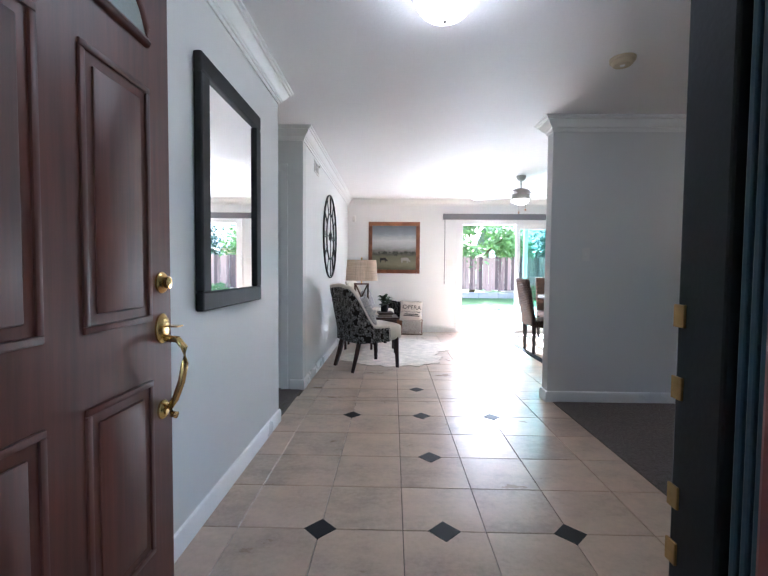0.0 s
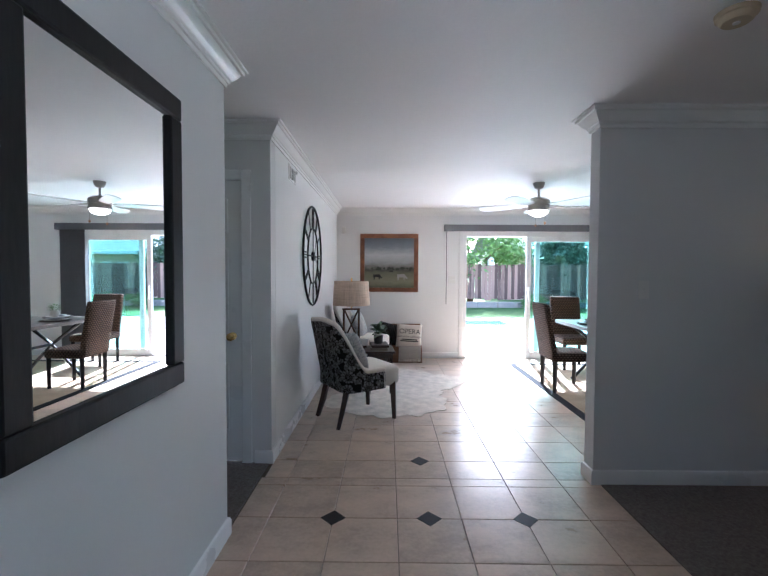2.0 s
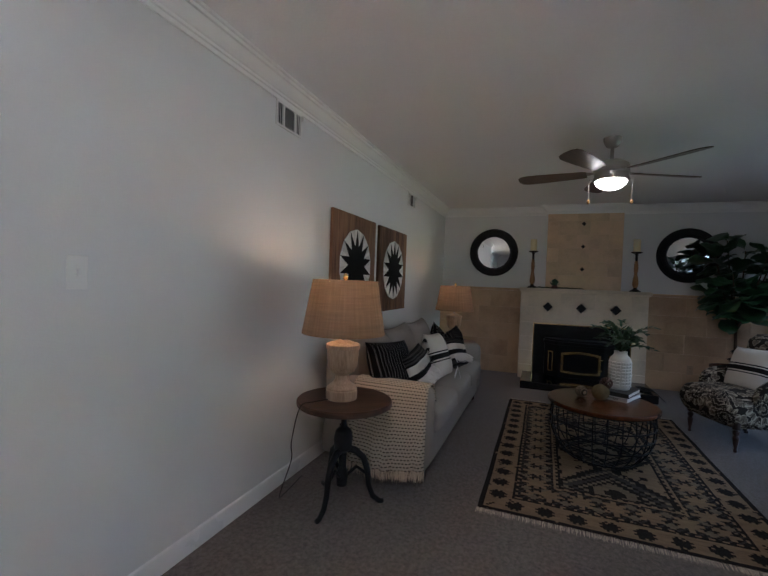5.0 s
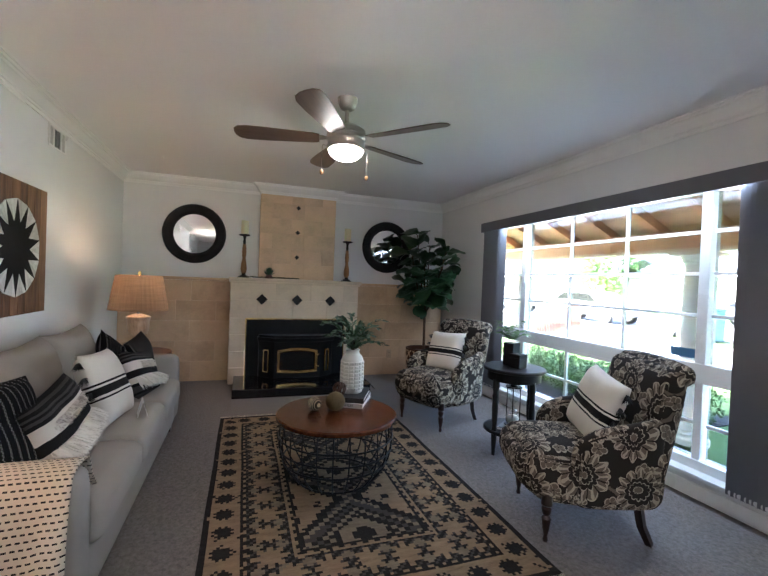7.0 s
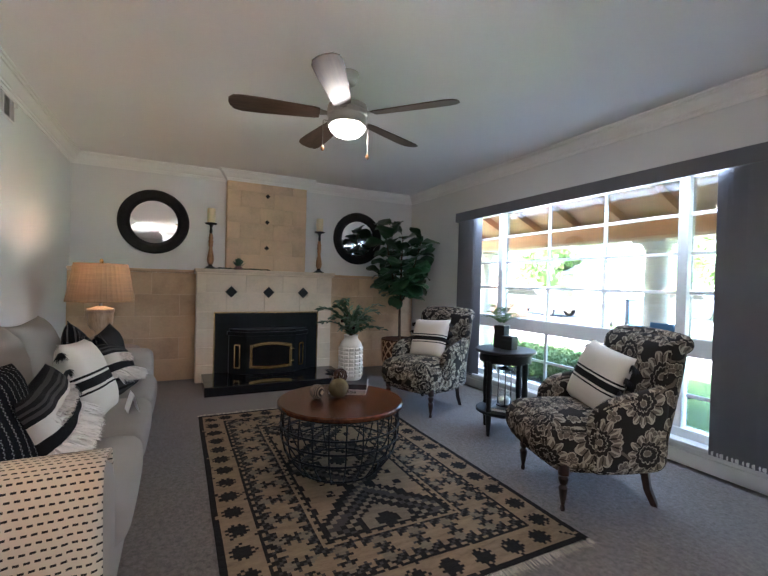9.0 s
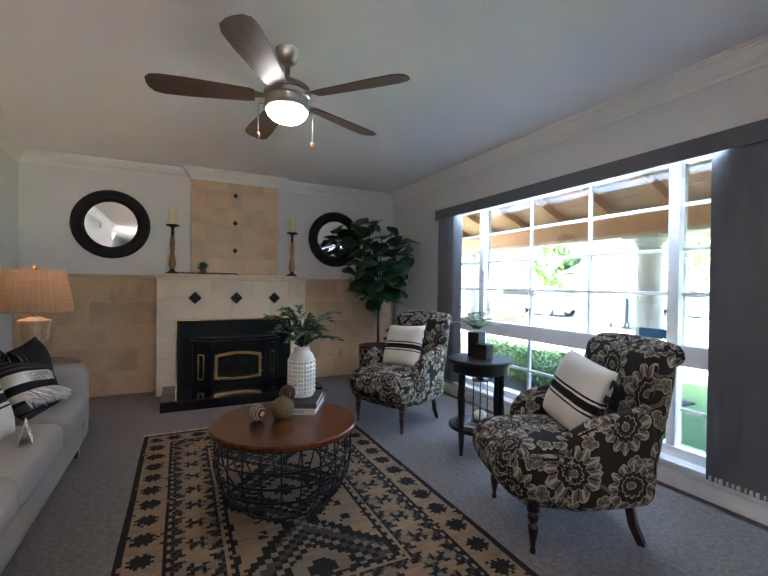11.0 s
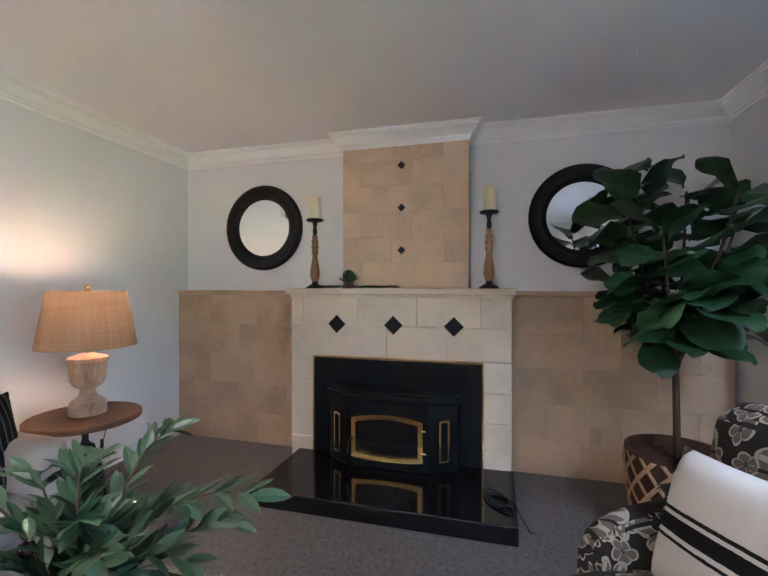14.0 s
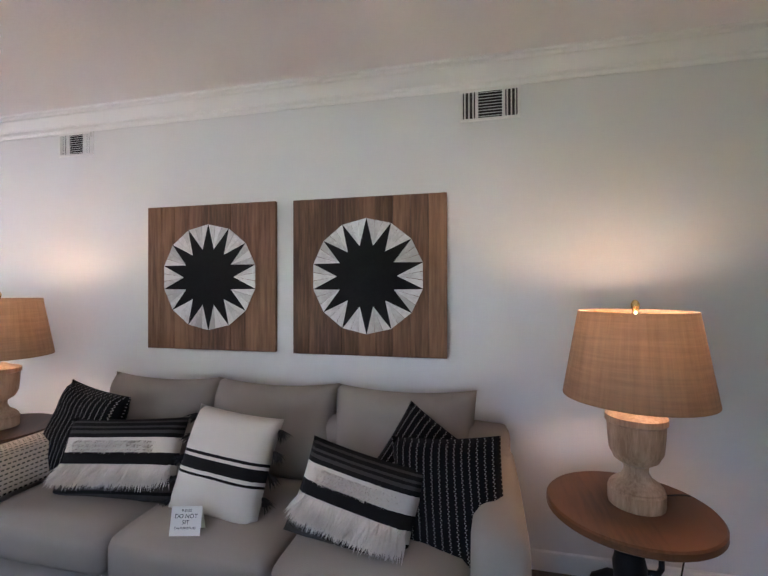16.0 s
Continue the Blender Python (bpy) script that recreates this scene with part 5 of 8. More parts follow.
def urn_lamp(m, label):
    ob = thing("table_lamp", m, label, "lamp", "table lamps beside the sofa")
    part("base", lathe([(0.088, 0), (0.09, 0.012), (0.09, 0.05), (0.084, 0.056), (0.086, 0.062), (0.075, 0.075), (0.05, 0.092), (0.038, 0.115), (0.04, 0.135), (0.07, 0.155), (0.085, 0.185), (0.09, 0.24), (0.092, 0.28), (0.098, 0.284), (0.098, 0.305), (0.09, 0.31), (0.06, 0.318), (0.03, 0.33)], 32), WASHED_WOOD, ob, "washed wood urn base", smooth=40)
    part("stem", lathe([(0.012, 0.33), (0.012, 0.545)], 12), NICKEL, ob)
    part("bulb", lathe([(0.014, 0.545), (0.026, 0.575), (0.028, 0.60), (0.018, 0.626), (0.003, 0.632)], 16), BULB, ob, smooth=True)
    part("shade", shade_mesh(0.237, 0.186, 0.366, 0.665), BURLAP, ob, "burlap drum shade")
    bm = bmesh.new()
    for k in range(3):
        a = 2.1 * k
        tube([(0.014 * math.cos(a), 0.014 * math.sin(a), 0.655), (0.189 * math.cos(a), 0.189 * math.sin(a), 0.655)], 0.0025, 5, bm)
    tube([(0, 0, 0.44), (0.045, 0, 0.52), (0.042, 0, 0.62), (0, 0, 0.655)], 0.0025, 5, bm)
    tube([(0, 0, 0.44), (-0.045, 0, 0.52), (-0.042, 0, 0.62), (0, 0, 0.655)], 0.0025, 5, bm)
    part("harp", bm, BRASS, ob)
    part("finial", lathe([(0.006, 0.655), (0.013, 0.675), (0.015, 0.688), (0.008, 0.70), (0.002, 0.704)], 14), BRASS, ob, smooth=True)
    return ob


lamp = urn_lamp(pose(5.85, 3.10, 0.5765) @ Matrix.Diagonal((1, 1, 1.02, 1)), "lit table lamp with burlap shade and washed wood urn base")
copy_thing(lamp, pose(2.83, 3.13, 0.611, 0, 0, 60))
for pts in ([(5.87, 3.13, 0.582), (5.95, 3.16, 0.584), (6.06, 3.20, 0.575), (6.09, 3.22, 0.5), (6.05, 3.25, 0.25), (6.12, 3.35, 0.03), (6.30, 3.44, 0.012), (6.55, 3.50, 0.03), (6.72, 3.55, 0.14), (6.70, 3.575, 0.25)],
            [(2.76, 3.17, 0.616), (2.66, 3.22, 0.618), (2.60, 3.26, 0.60), (2.56, 3.28, 0.42), (2.66, 3.34, 0.28), (2.62, 3.38, 0.1), (2.75, 3.45, 0.012), (3.0, 3.48, 0.012)]):
    c = thing("power_cord", pose(0, 0, 0), "thin black lamp cord running to the wall", "cord")
    sm = []
    P = [Vector(p) for p in pts]
    for i in range(len(P) - 1):
        a, b, cc, d = P[max(0, i - 1)], P[i], P[i + 1], P[min(len(P) - 1, i + 2)]
        for t in (0, 0.25, 0.5, 0.75):
            sm.append(0.5 * ((2 * b) + (cc - a) * t + (2 * a - 5 * b + 4 * cc - d) * t * t + (3 * b - a - 3 * cc + d) * t ** 3))
    part("cord", tube(sm + [P[-1]], 0.003, 6), INK, c, smooth=True)


plug = thing("extension_plug", pose(6.06, 3.36, 0.004, 0, 0, 20), "brown extension cord plug lying on the carpet", "plug")
part("block", box(-0.05, 0.05, -0.018, 0.018, 0, 0.028, 0.006), plain("brown_plastic", (0.16, 0.06, 0.03), 0.45), plug)
part("cap", box(0.05, 0.064, -0.011, 0.011, 0.005, 0.023, 0.003), INK, plug)


# ---- star wall art ----
PALE_SLAT = wood("whitewashed_slat", (0.46, 0.45, 0.43), (0.74, 0.73, 0.71), 0.6, 10, (1, 1, 1), per_piece=0.25)
BLACK_SLAT = plain("blackened_wood", (0.012, 0.012, 0.0125), 0.8, spread=0.3, relief=0.3)


def star_art(m, label):
    ob = thing("wall_art", m, label, "wall art", "star panels above the sofa")
    s = 0.825
    n = 9
    first = None
    for k in range(n):
        mm = pose(-s / 2 + (k + 0.5) * s / n, 0, 0)
        if first is None:
            first = part("plank", box(-s / n / 2 + 0.0008, s / n / 2 - 0.0008, -0.03, -0.004, -s / 2, s / 2, 0.0015, seg=1), BARN, ob, m=mm)
        else:
            piece("plank", first.data, ob, mm)
    R, r = 0.30, 0.16
    N = 14
    star = []
    for k in range(N):
        a, b = 2 * math.pi * k / N, 2 * math.pi * (k + 0.5) / N
        star += [(R * math.sin(a), R * math.cos(a)), (r * math.sin(b), r * math.cos(b))]
    flat = pose(0, -0.03, 0, 90)
    part("star", prism(star, 0.0005, 0.008, m=flat, bevel=0.001), BLACK_SLAT, ob, "blackened wood star with many points")
    meshes = []
    for k in range(N):
        a = 2 * math.pi / N
        p0, p1, q = (0, R), (R * math.sin(a), R * math.cos(a)), (r * math.sin(a / 2), r * math.cos(a / 2))
        turn = pose(0, 0, 0, 0, 360 / N * k, 0)
        for i in range(3):
            if k == 0:
                e0 = (p0[0] + (p1[0] - p0[0]) * (i / 3 + 0.012), p0[1] + (p1[1] - p0[1]) * (i / 3 + 0.012))
                e1 = (p0[0] + (p1[0] - p0[0]) * ((i + 1) / 3 - 0.012), p0[1] + (p1[1] - p0[1]) * ((i + 1) / 3 - 0.012))
                meshes.append(part("slat", prism([q, e1, e0], 0.0005, 0.007, m=flat), PALE_SLAT, ob, "whitewashed wood slat", m=turn).data)
            else:
                piece("slat", meshes[i], ob, turn)
    return ob


_a = star_art(on_north(3.812, 1.405), "square plank wall art with a black and white star")
copy_thing(_a, on_north(4.742, 1.402))

# ---- rug ----
KILIM = [plain("kilim_black", (0.015, 0.013, 0.012), 0.95, scale=22, spread=0.5, relief=0.9, fine=130, stretch=(1.6, 0.35, 1)), plain("kilim_tan", (0.205, 0.142, 0.085), 0.95, scale=22, spread=0.38, relief=0.9, fine=130, stretch=(1.6, 0.35, 1)),
         plain("kilim_grey", (0.155, 0.122, 0.082), 0.95, scale=22, spread=0.38, relief=0.9, fine=130, stretch=(1.6, 0.35, 1)), plain("kilim_slate", (0.05, 0.043, 0.037), 0.95, scale=30, spread=0.25, relief=0.8, fine=200)]
CROSS = ("..#.#..", ".#####.", "#######", ".#####.", "#######", ".#####.", "..#.#..")


def kilim(i, j, nx, ny):
    """Which yarn lies at cell (i, j) of the rug."""
    e = min(i, j, nx - 1 - i, ny - 1 - j)
    along = j if min(i, nx - 1 - i) <= min(j, ny - 1 - j) else i
    if e < 2:
        return 0
    if e < 12:
        a, b = (along + 1) % 11, e - 3
        return 0 if 0 <= b < 7 and a < 7 and CROSS[b][a] == "#" else 1
    if e < 14:
        return 0 if e == 12 or (along // 2) % 2 else 1
    if e < 28:
        a, b = along % 12, e - 15
        if 0 <= b < 12:
            x, y = abs(a - 5.5), abs(b - 5.5)
            if (x < 1 and y < 5.6) or (y < 1 and x < 5) or (x < 3 and y < 3 and x + y < 4.5) or (2 < x < 4 and 2 < y < 4):
                return 1
            if 6 - x + abs(y - 4.0) < 2.6:
                return 2
        return 0 if (i + j) % 3 else 3
    if e < 30:
        return 1 if e == 28 or (along // 2) % 2 else 0
    if e < 31:
        return 0
    u, v = abs(i - (nx - 1) / 2), abs(j - (ny - 1) / 2)
    per = 48
    vv = abs(((j - (ny - 1) / 2 + per / 2) % per) - per / 2)
    d = (u // 2) * 2 + (vv // 2) * 2 * 0.85
    if d < 3:
        return 0
    if d < 8:
        return 2
    if d < 10:
        return 0
    if d < 13:
        return 2 if (i // 2 + j // 2) % 2 else 0
    if d < 17:
        return 3 if (i // 2 + j // 2) % 2 else 0
    if d < 20:
        return 2 if (i // 2 + j // 2) % 2 else 3
    if d < 24:
        return 0
    if d < 27:
        return 1
    return 1 if (i % 9 > 2 or j % 9 > 2) else 0


rug = thing("area_rug", pose(3.12, 0.82, 0.0), "black and tan flat-woven kilim rug with fringe", "rug")
NX, NY2 = 104, 164
RW, RL = 1.555, 2.46
verts, faces, mats = [], [], []
wear = random.Random(66)
for j in range(NY2 + 1):
    for i in range(NX + 1):
        x, y = j / NY2 * RL, i / NX * RW
        verts.append((x + 0.004 * noise.noise(Vector((y * 3, x, 0))), y + 0.006 * noise.noise(Vector((x * 2.5, y, 3))), 0.012 + 0.0012 * noise.noise(Vector((x * 40, y * 40, 0)))))
for j in range(NY2):
    for i in range(NX):
        a = j * (NX + 1) + i
        faces.append((a, a + NX + 1, a + NX + 2, a + 1))
        yarn = kilim(i, j, NX, NY2)
        if wear.random() < 0.07:
            yarn = kilim(min(NX - 1, i + wear.choice((-1, 1))), min(NY2 - 1, max(0, j + wear.choice((-1, 1)))), NX, NY2)
        mats.append(yarn)
mesh = bpy.data.meshes.new("weave")
mesh.from_pydata(verts, [], faces)
for one in KILIM:
    mesh.materials.append(one)
mesh.polygons.foreach_set("material_index", mats)
_w = new("weave", mesh)
_w.parent = rug
part("backing", box(0.002, RL - 0.002, 0.002, RW - 0.002, 0.0045, 0.0105), KILIM[0], rug)
for name, x, d in (("fringe", 0.0, (-1, 0, -0.12)), ("fringe", RL, (1, 0, -0.12))):
    part(name, strands([(x, RW * k / 200, 0.012) for k in range(201)], 0.06, 0.15, 0.0018, 12, 2, d), plain("rug_fringe", (0.55, 0.47, 0.36), 0.9), rug, "cream cotton fringe")

# ---- coffee table ----
ct = thing("coffee_table", pose(4.278, 1.615, 0.0125) @ Matrix.Diagonal((1, 1, 0.94, 1)), "round acacia coffee table on a black wire drum", "coffee table")
part("tabletop", lathe([(0.377, 0.0), (0.387, 0.008), (0.387, 0.026), (0.379, 0.034)], 64, m=pose(0, 0, 0.41)), ACACIA, ct, "glossy reddish acacia top", smooth=30)
drum = [(0.355, 0.405), (0.362, 0.33), (0.362, 0.25), (0.348, 0.17), (0.32, 0.10), (0.28, 0.045), (0.245, 0.008)]
for r, z in (drum[0], (0.363, 0.30), (0.358, 0.22), (0.337, 0.14), drum[-1]):
    part("hoop", ring(r, 0.006, 56, 6, m=pose(0, 0, z)), IRON, ct, smooth=True)
first = None
for k in range(24):
    mm = pose(0, 0, 0, 0, 0, 15 * k)
    if first is None:
        first = part("wire", tube([(r, 0, z) for r, z in drum], 0.0045, 6), IRON, ct, m=mm, smooth=True)
    else:
        piece("wire", first.data, ct, mm)

vase = thing("ceramic_vase", pose(4.50, 1.468, 0.496, 0, 0, 10) @ Matrix.Diagonal((1.07, 1.07, 1.0, 1)), "tall white ceramic vase with embossed squares holding greenery", "vase")
part("body", lathe([(0.064, 0.0), (0.070, 0.006), (0.072, 0.02), (0.074, 0.20), (0.072, 0.232), (0.062, 0.255), (0.046, 0.272), (0.043, 0.288), (0.047, 0.302), (0.041, 0.302), (0.037, 0.28), (0.04, 0.20)], 36, cap=False), CERAMIC, vase, smooth=50)
first = None
for r in range(8):
    for k in range(14):
        mm = pose(0, 0, 0.022 + r * 0.0255, 0, 0, 360 / 14 * k)
        if first is None:
            first = part("embossed_square", box(0.068, 0.0785, -0.0145, 0.0145, 0.002, 0.0225, 0.004, seg=1), CERAMIC, vase, m=mm)
        else:
            piece("embossed_square", first.data, vase, mm)
bm, leaves = bmesh.new(), bmesh.new()
OLIVE = plain("black_olive", (0.03, 0.012, 0.016), 0.25, spread=0.3)
rnd = random.Random(21)
for k in range(26):
    a = rnd.uniform(0, 6.28)
    reach, up = rnd.uniform(0.04, 0.27), rnd.uniform(0.12, 0.32)
    pts = []
    for t in np.linspace(0, 1, 11):
        pts.append(Vector((math.cos(a) * reach * t ** 1.3, math.sin(a) * reach * t ** 1.3, 0.28 + up * (1 - (1 - t) ** 1.5) - 0.06 * t ** 3)))
    tube(pts, 0.0022, 5, bm, taper=0.001)
    for i in range(2, 11):
        d = (pts[i] - pts[i - 1]).normalized()
        for s in (-1, 1, 0.4):
            side = Vector((-math.sin(a), math.cos(a), rnd.uniform(-0.1, 0.6))) * s
            join(leaves, blade(rnd.uniform(0.034, 0.056), rnd.uniform(0.015, 0.021), 4, rnd.uniform(-0.1, 0.3)), aim(pts[i].lerp(pts[i - 1], rnd.random()), d * 0.9 + side * 0.75 + Vector((0, 0, 0.15)), rnd.uniform(-0.8, 0.8)))
    if k % 3 == 0:
        part("olive", lathe([(0.002, -0.011), (0.008, -0.006), (0.010, 0.0), (0.008, 0.007), (0.002, 0.012)], 10), OLIVE, vase, "dark purple artificial olive", m=Matrix.Translation(pts[4] + Vector((0, 0, -0.014))), smooth=True)
part("twiggery", bm, BARK, vase)["kind"] = "stuff"
_lv = part("foliage", leaves, LEAF, vase, "dark green olive leaves")
_lv["kind"] = "stuff"

for x0_, z0_, lab, mat_, rot in ((0, 0.4305, "grey clothbound book with pale lettering", plain("grey_cover", (0.35, 0.34, 0.33), 0.5), 0), (0.008, 0.4635, "black hardcover book lying on another", plain("black_cover", (0.012, 0.012, 0.013), 0.4), 3)):
    bk = thing("book", pose(4.485 + x0_, 1.475, z0_, 0, 0, -28 + rot), lab, "book", "books on the coffee table")
    bm = box(-0.155, 0.155, -0.12, 0.12, 0, 0.003, 0.001)
    box(-0.155, 0.155, -0.12, 0.12, 0.029, 0.032, 0.001, bm)
    box(-0.158, -0.154, -0.12, 0.12, 0, 0.032, 0.001, bm)
    part("cover", bm, mat_, bk)
    part("pages", box(-0.153, 0.149, -0.114, 0.114, 0.003, 0.029), PAPER, bk)
    if rot == 0:
        words("MENSWEAR", 0.022, INK, bk, pose(-0.1585, 0, 0.016, 90, 0, -90))


def ball(r, bm=None, squash=1.0, n=20):
    own = bmesh.new()
    bmesh.ops.create_uvsphere(own, u_segments=n, v_segments=n // 2, radius=r)
    for v in own.verts:
        v.co.z *= squash
    return join(bm, own)


_n = Nodes("banded_ball")
_z = _n.node("ShaderNodeSeparateXYZ", Vector=_n.where()).outputs[0]
BANDS = _n.done(_n.ramp(_n.math("FRACT", _n.math("MULTIPLY", _z, 95.0)), [(0, (0.014, 0.010, 0.008)), (0.62, (0.33, 0.26, 0.18))], "CONSTANT"), 0.8)
o = thing("decor_ball", pose(4.325, 1.757, 0.4305, 0, 0, 30), "black and cream striped decorative ball", "ornament")
part("ball", ball(0.045), BANDS, o, m=pose(0, 0, 0.045), smooth=True)
o = thing("decor_ball", pose(4.298, 1.625, 0.4305), "mossy olive-brown decorative ball", "ornament")
part("ball", ball(0.064, squash=0.96), plain("mossy_gourd", (0.11, 0.085, 0.04), 0.8, scale=25, spread=0.4, relief=0.8), o, m=pose(0, 0, 0.0615), smooth=True)
o = thing("decor_ball", pose(4.405, 1.575, 0.4965), "dark open-work rattan ball", "ornament")
bm = bmesh.new()
rnd = random.Random(3)
for k in range(11):
    ring(0.044, 0.004, 24, 5, bm, Matrix.Translation((0, 0, 0.048)) @ Euler((rnd.uniform(0, 3.14), rnd.uniform(0, 3.14), 0)).to_matrix().to_4x4())
part("rattan", bm, plain("dark_rattan", (0.07, 0.03, 0.018), 0.5), o, smooth=True)


# ---- armchairs ----
def armchair(m, label):
    ob = thing("armchair", m, label, "armchair", "armchairs by the window")

    def plump(p):
        k = max(0.0, (p.y + 0.02) / 0.44)
        p.x *= 1 - 0.15 * k ** 2.4
        if p.z < 0.33:
            p.y -= 0.06 * k * (0.33 - p.z) / 0.12
        return p

    def recline(p):
        t = max(0.0, (p.z - 0.21) / 0.70)
        p.y -= 0.115 * t
        p.y += 0.10 * p.x * p.x
        p.x *= 0.90 + 0.10 * min(1.0, t * 1.4)
        return p

    part("seat", soft(-0.305, 0.305, -0.26, 0.41, 0.205, 0.455, 0.08, (0.008, 0.03, 0.032), 12, plump), FLORAL, ob, smooth=True)
    part("backrest", soft(-0.305, 0.305, -0.305, -0.185, 0.21, 0.905, 0.055, (0.0, 0.022, 0.010), 11, recline), FLORAL, ob, smooth=True)
    part("back_roll", soft(-0.298, 0.298, -0.455, -0.335, 0.835, 0.935, 0.05, (0.004, 0.0, 0.006), 8, (lambda p: Vector((p.x, p.y + 0.10 * p.x * p.x, p.z - 0.12 * p.x * p.x)))), FLORAL, ob, "scrolled top roll of the back", smooth=True)
    for s in (-1, 1):
        def flow(p, s=s):
            t = (p.y + 0.30) / 0.45
            k = max(0.0, (p.z - 0.38) / 0.22)
            p.z += k * (0.075 * (1 - t) ** 2 - 0.055 * max(0.0, (t - 0.62) / 0.38) ** 2)
            p.x += s * (0.022 * k - 0.030 * (1 - min(1.0, t)) ** 2)
            p.y -= 0.02 * k * max(0.0, t - 0.6)
            return p
        part("arm", soft(s * 0.275 - 0.05, s * 0.275 + 0.05, -0.30, 0.155, 0.208, 0.595, 0.048, (0.008, 0.025, 0.01), 10, flow), FLORAL, ob, smooth=True)
    for s in (-1, 1):
        part("leg", lathe([(0.012, 0.0), (0.015, 0.012), (0.010, 0.03), (0.019, 0.07), (0.026, 0.12), (0.016, 0.135), (0.025, 0.15), (0.027, 0.17), (0.018, 0.18), (0.030, 0.19), (0.030, 0.25)], 14), DARK_WOOD, ob, "dark turned front leg", m=pose(s * 0.25, 0.275, 0.004), smooth=40)
        part("leg", tube([(s * 0.225, -0.20, 0.25), (s * 0.228, -0.23, 0.10), (s * 0.232, -0.275, 0.006)], 0.028, 4, taper=0.021), DARK_WOOD, ob, "dark splayed back leg")
    return ob


ch = armchair(pose(3.475, 0.395, 0, 0, 0, -21) @ Matrix.Diagonal((0.96, 0.96, 1, 1)), "black and cream floral upholstered armchair")
copy_thing(ch, pose(5.195, 0.41, 0, 0, 0, 23))
for x, y, r, s, tilt in ((3.475, 0.395, -21, 7, 8), (5.195, 0.41, 23, 8, -3)):
    m = pose(x, y, 0, 0, 0, r) @ pose(0.03, -0.085, 0.635, -20, tilt, 180)
    p = pillow(m, 0.41, 0.39, 0.14, STRIPE, "cream pillow with black stripes leaning in the armchair", s, tassels=True)
    p["group"] = "pillows on the armchairs"

# ---- side table between the armchairs ----
st = thing("side_table", pose(4.365, 0.20, 0.004), "round black wooden two-tier side table", "table")
part("tabletop", lathe([(0.225, 0), (0.235, 0.006), (0.235, 0.02), (0.228, 0.026)], 40, m=pose(0, 0, 0.635)), EBONY, st, smooth=30)
part("apron", lathe([(0.20, 0.565), (0.20, 0.634)], 40), EBONY, st, smooth=30)
part("shelf", lathe([(0.21, 0.165), (0.218, 0.17), (0.218, 0.185), (0.21, 0.19)], 40), EBONY, st, smooth=30)
for k in range(4):
    part("leg", lathe([(0.012, 0), (0.02, 0.10), (0.022, 0.16), (0.022, 0.19), (0.016, 0.22), (0.021, 0.26), (0.024, 0.36), (0.018, 0.43), (0.024, 0.45), (0.018, 0.47), (0.023, 0.50), (0.023, 0.575)], 16), EBONY, st, m=pose(0.185 * math.cos(radians(100 + 90 * k)), 0.185 * math.sin(radians(100 + 90 * k)), 0), smooth=40)

hg = thing("hourglass", pose(4.36, 0.20, 0.194 + 0.022, 0, 0, 20), "tall hourglass with white sand in a black iron stand", "hourglass")
for z in (0.0, 0.29):
    part("plate", lathe([(0.062, z), (0.064, z + 0.004), (0.062, z + 0.008)], 28), IRON, hg, smooth=40)
for k in range(3):
    part("rod", tube([(0.057 * math.cos(2.1 * k), 0.057 * math.sin(2.1 * k), 0.004), (0.057 * math.cos(2.1 * k), 0.057 * math.sin(2.1 * k), 0.294)], 0.004, 8), IRON, hg, smooth=True)
_g = part("glass", lathe([(0.02, 0.01), (0.045, 0.02), (0.05, 0.06), (0.035, 0.105), (0.008, 0.145), (0.008, 0.155), (0.035, 0.195), (0.05, 0.24), (0.045, 0.28), (0.02, 0.288)], 28, cap=False), clear("hourglass_glass", (0.93, 0.95, 0.95)), hg, smooth=True)
part("sand", lathe([(0.03, 0.012), (0.043, 0.02), (0.047, 0.055), (0.03, 0.07), (0.004, 0.078)], 24), plain("white_sand", (0.75, 0.72, 0.66), 0.8), hg, smooth=True)
part("top_knob", lathe([(0.03, 0.298), (0.022, 0.31), (0.006, 0.314), (0.006, 0.33), (0.002, 0.334)], 16), IRON, hg, smooth=True)
bk = thing("book", pose(4.345, 0.20, 0.194, 0, 0, 35), "dark hardcover book under the hourglass", "book")
bm = box(-0.09, 0.09, -0.125, 0.125, 0, 0.002)
box(-0.09, 0.09, -0.125, 0.125, 0.0195, 0.0215, bm=bm)
part("cover", bm, plain("slate_cover", (0.03, 0.035, 0.04), 0.5), bk)
part("pages", box(-0.088, 0.086, -0.12, 0.12, 0.002, 0.0195), PAPER, bk)

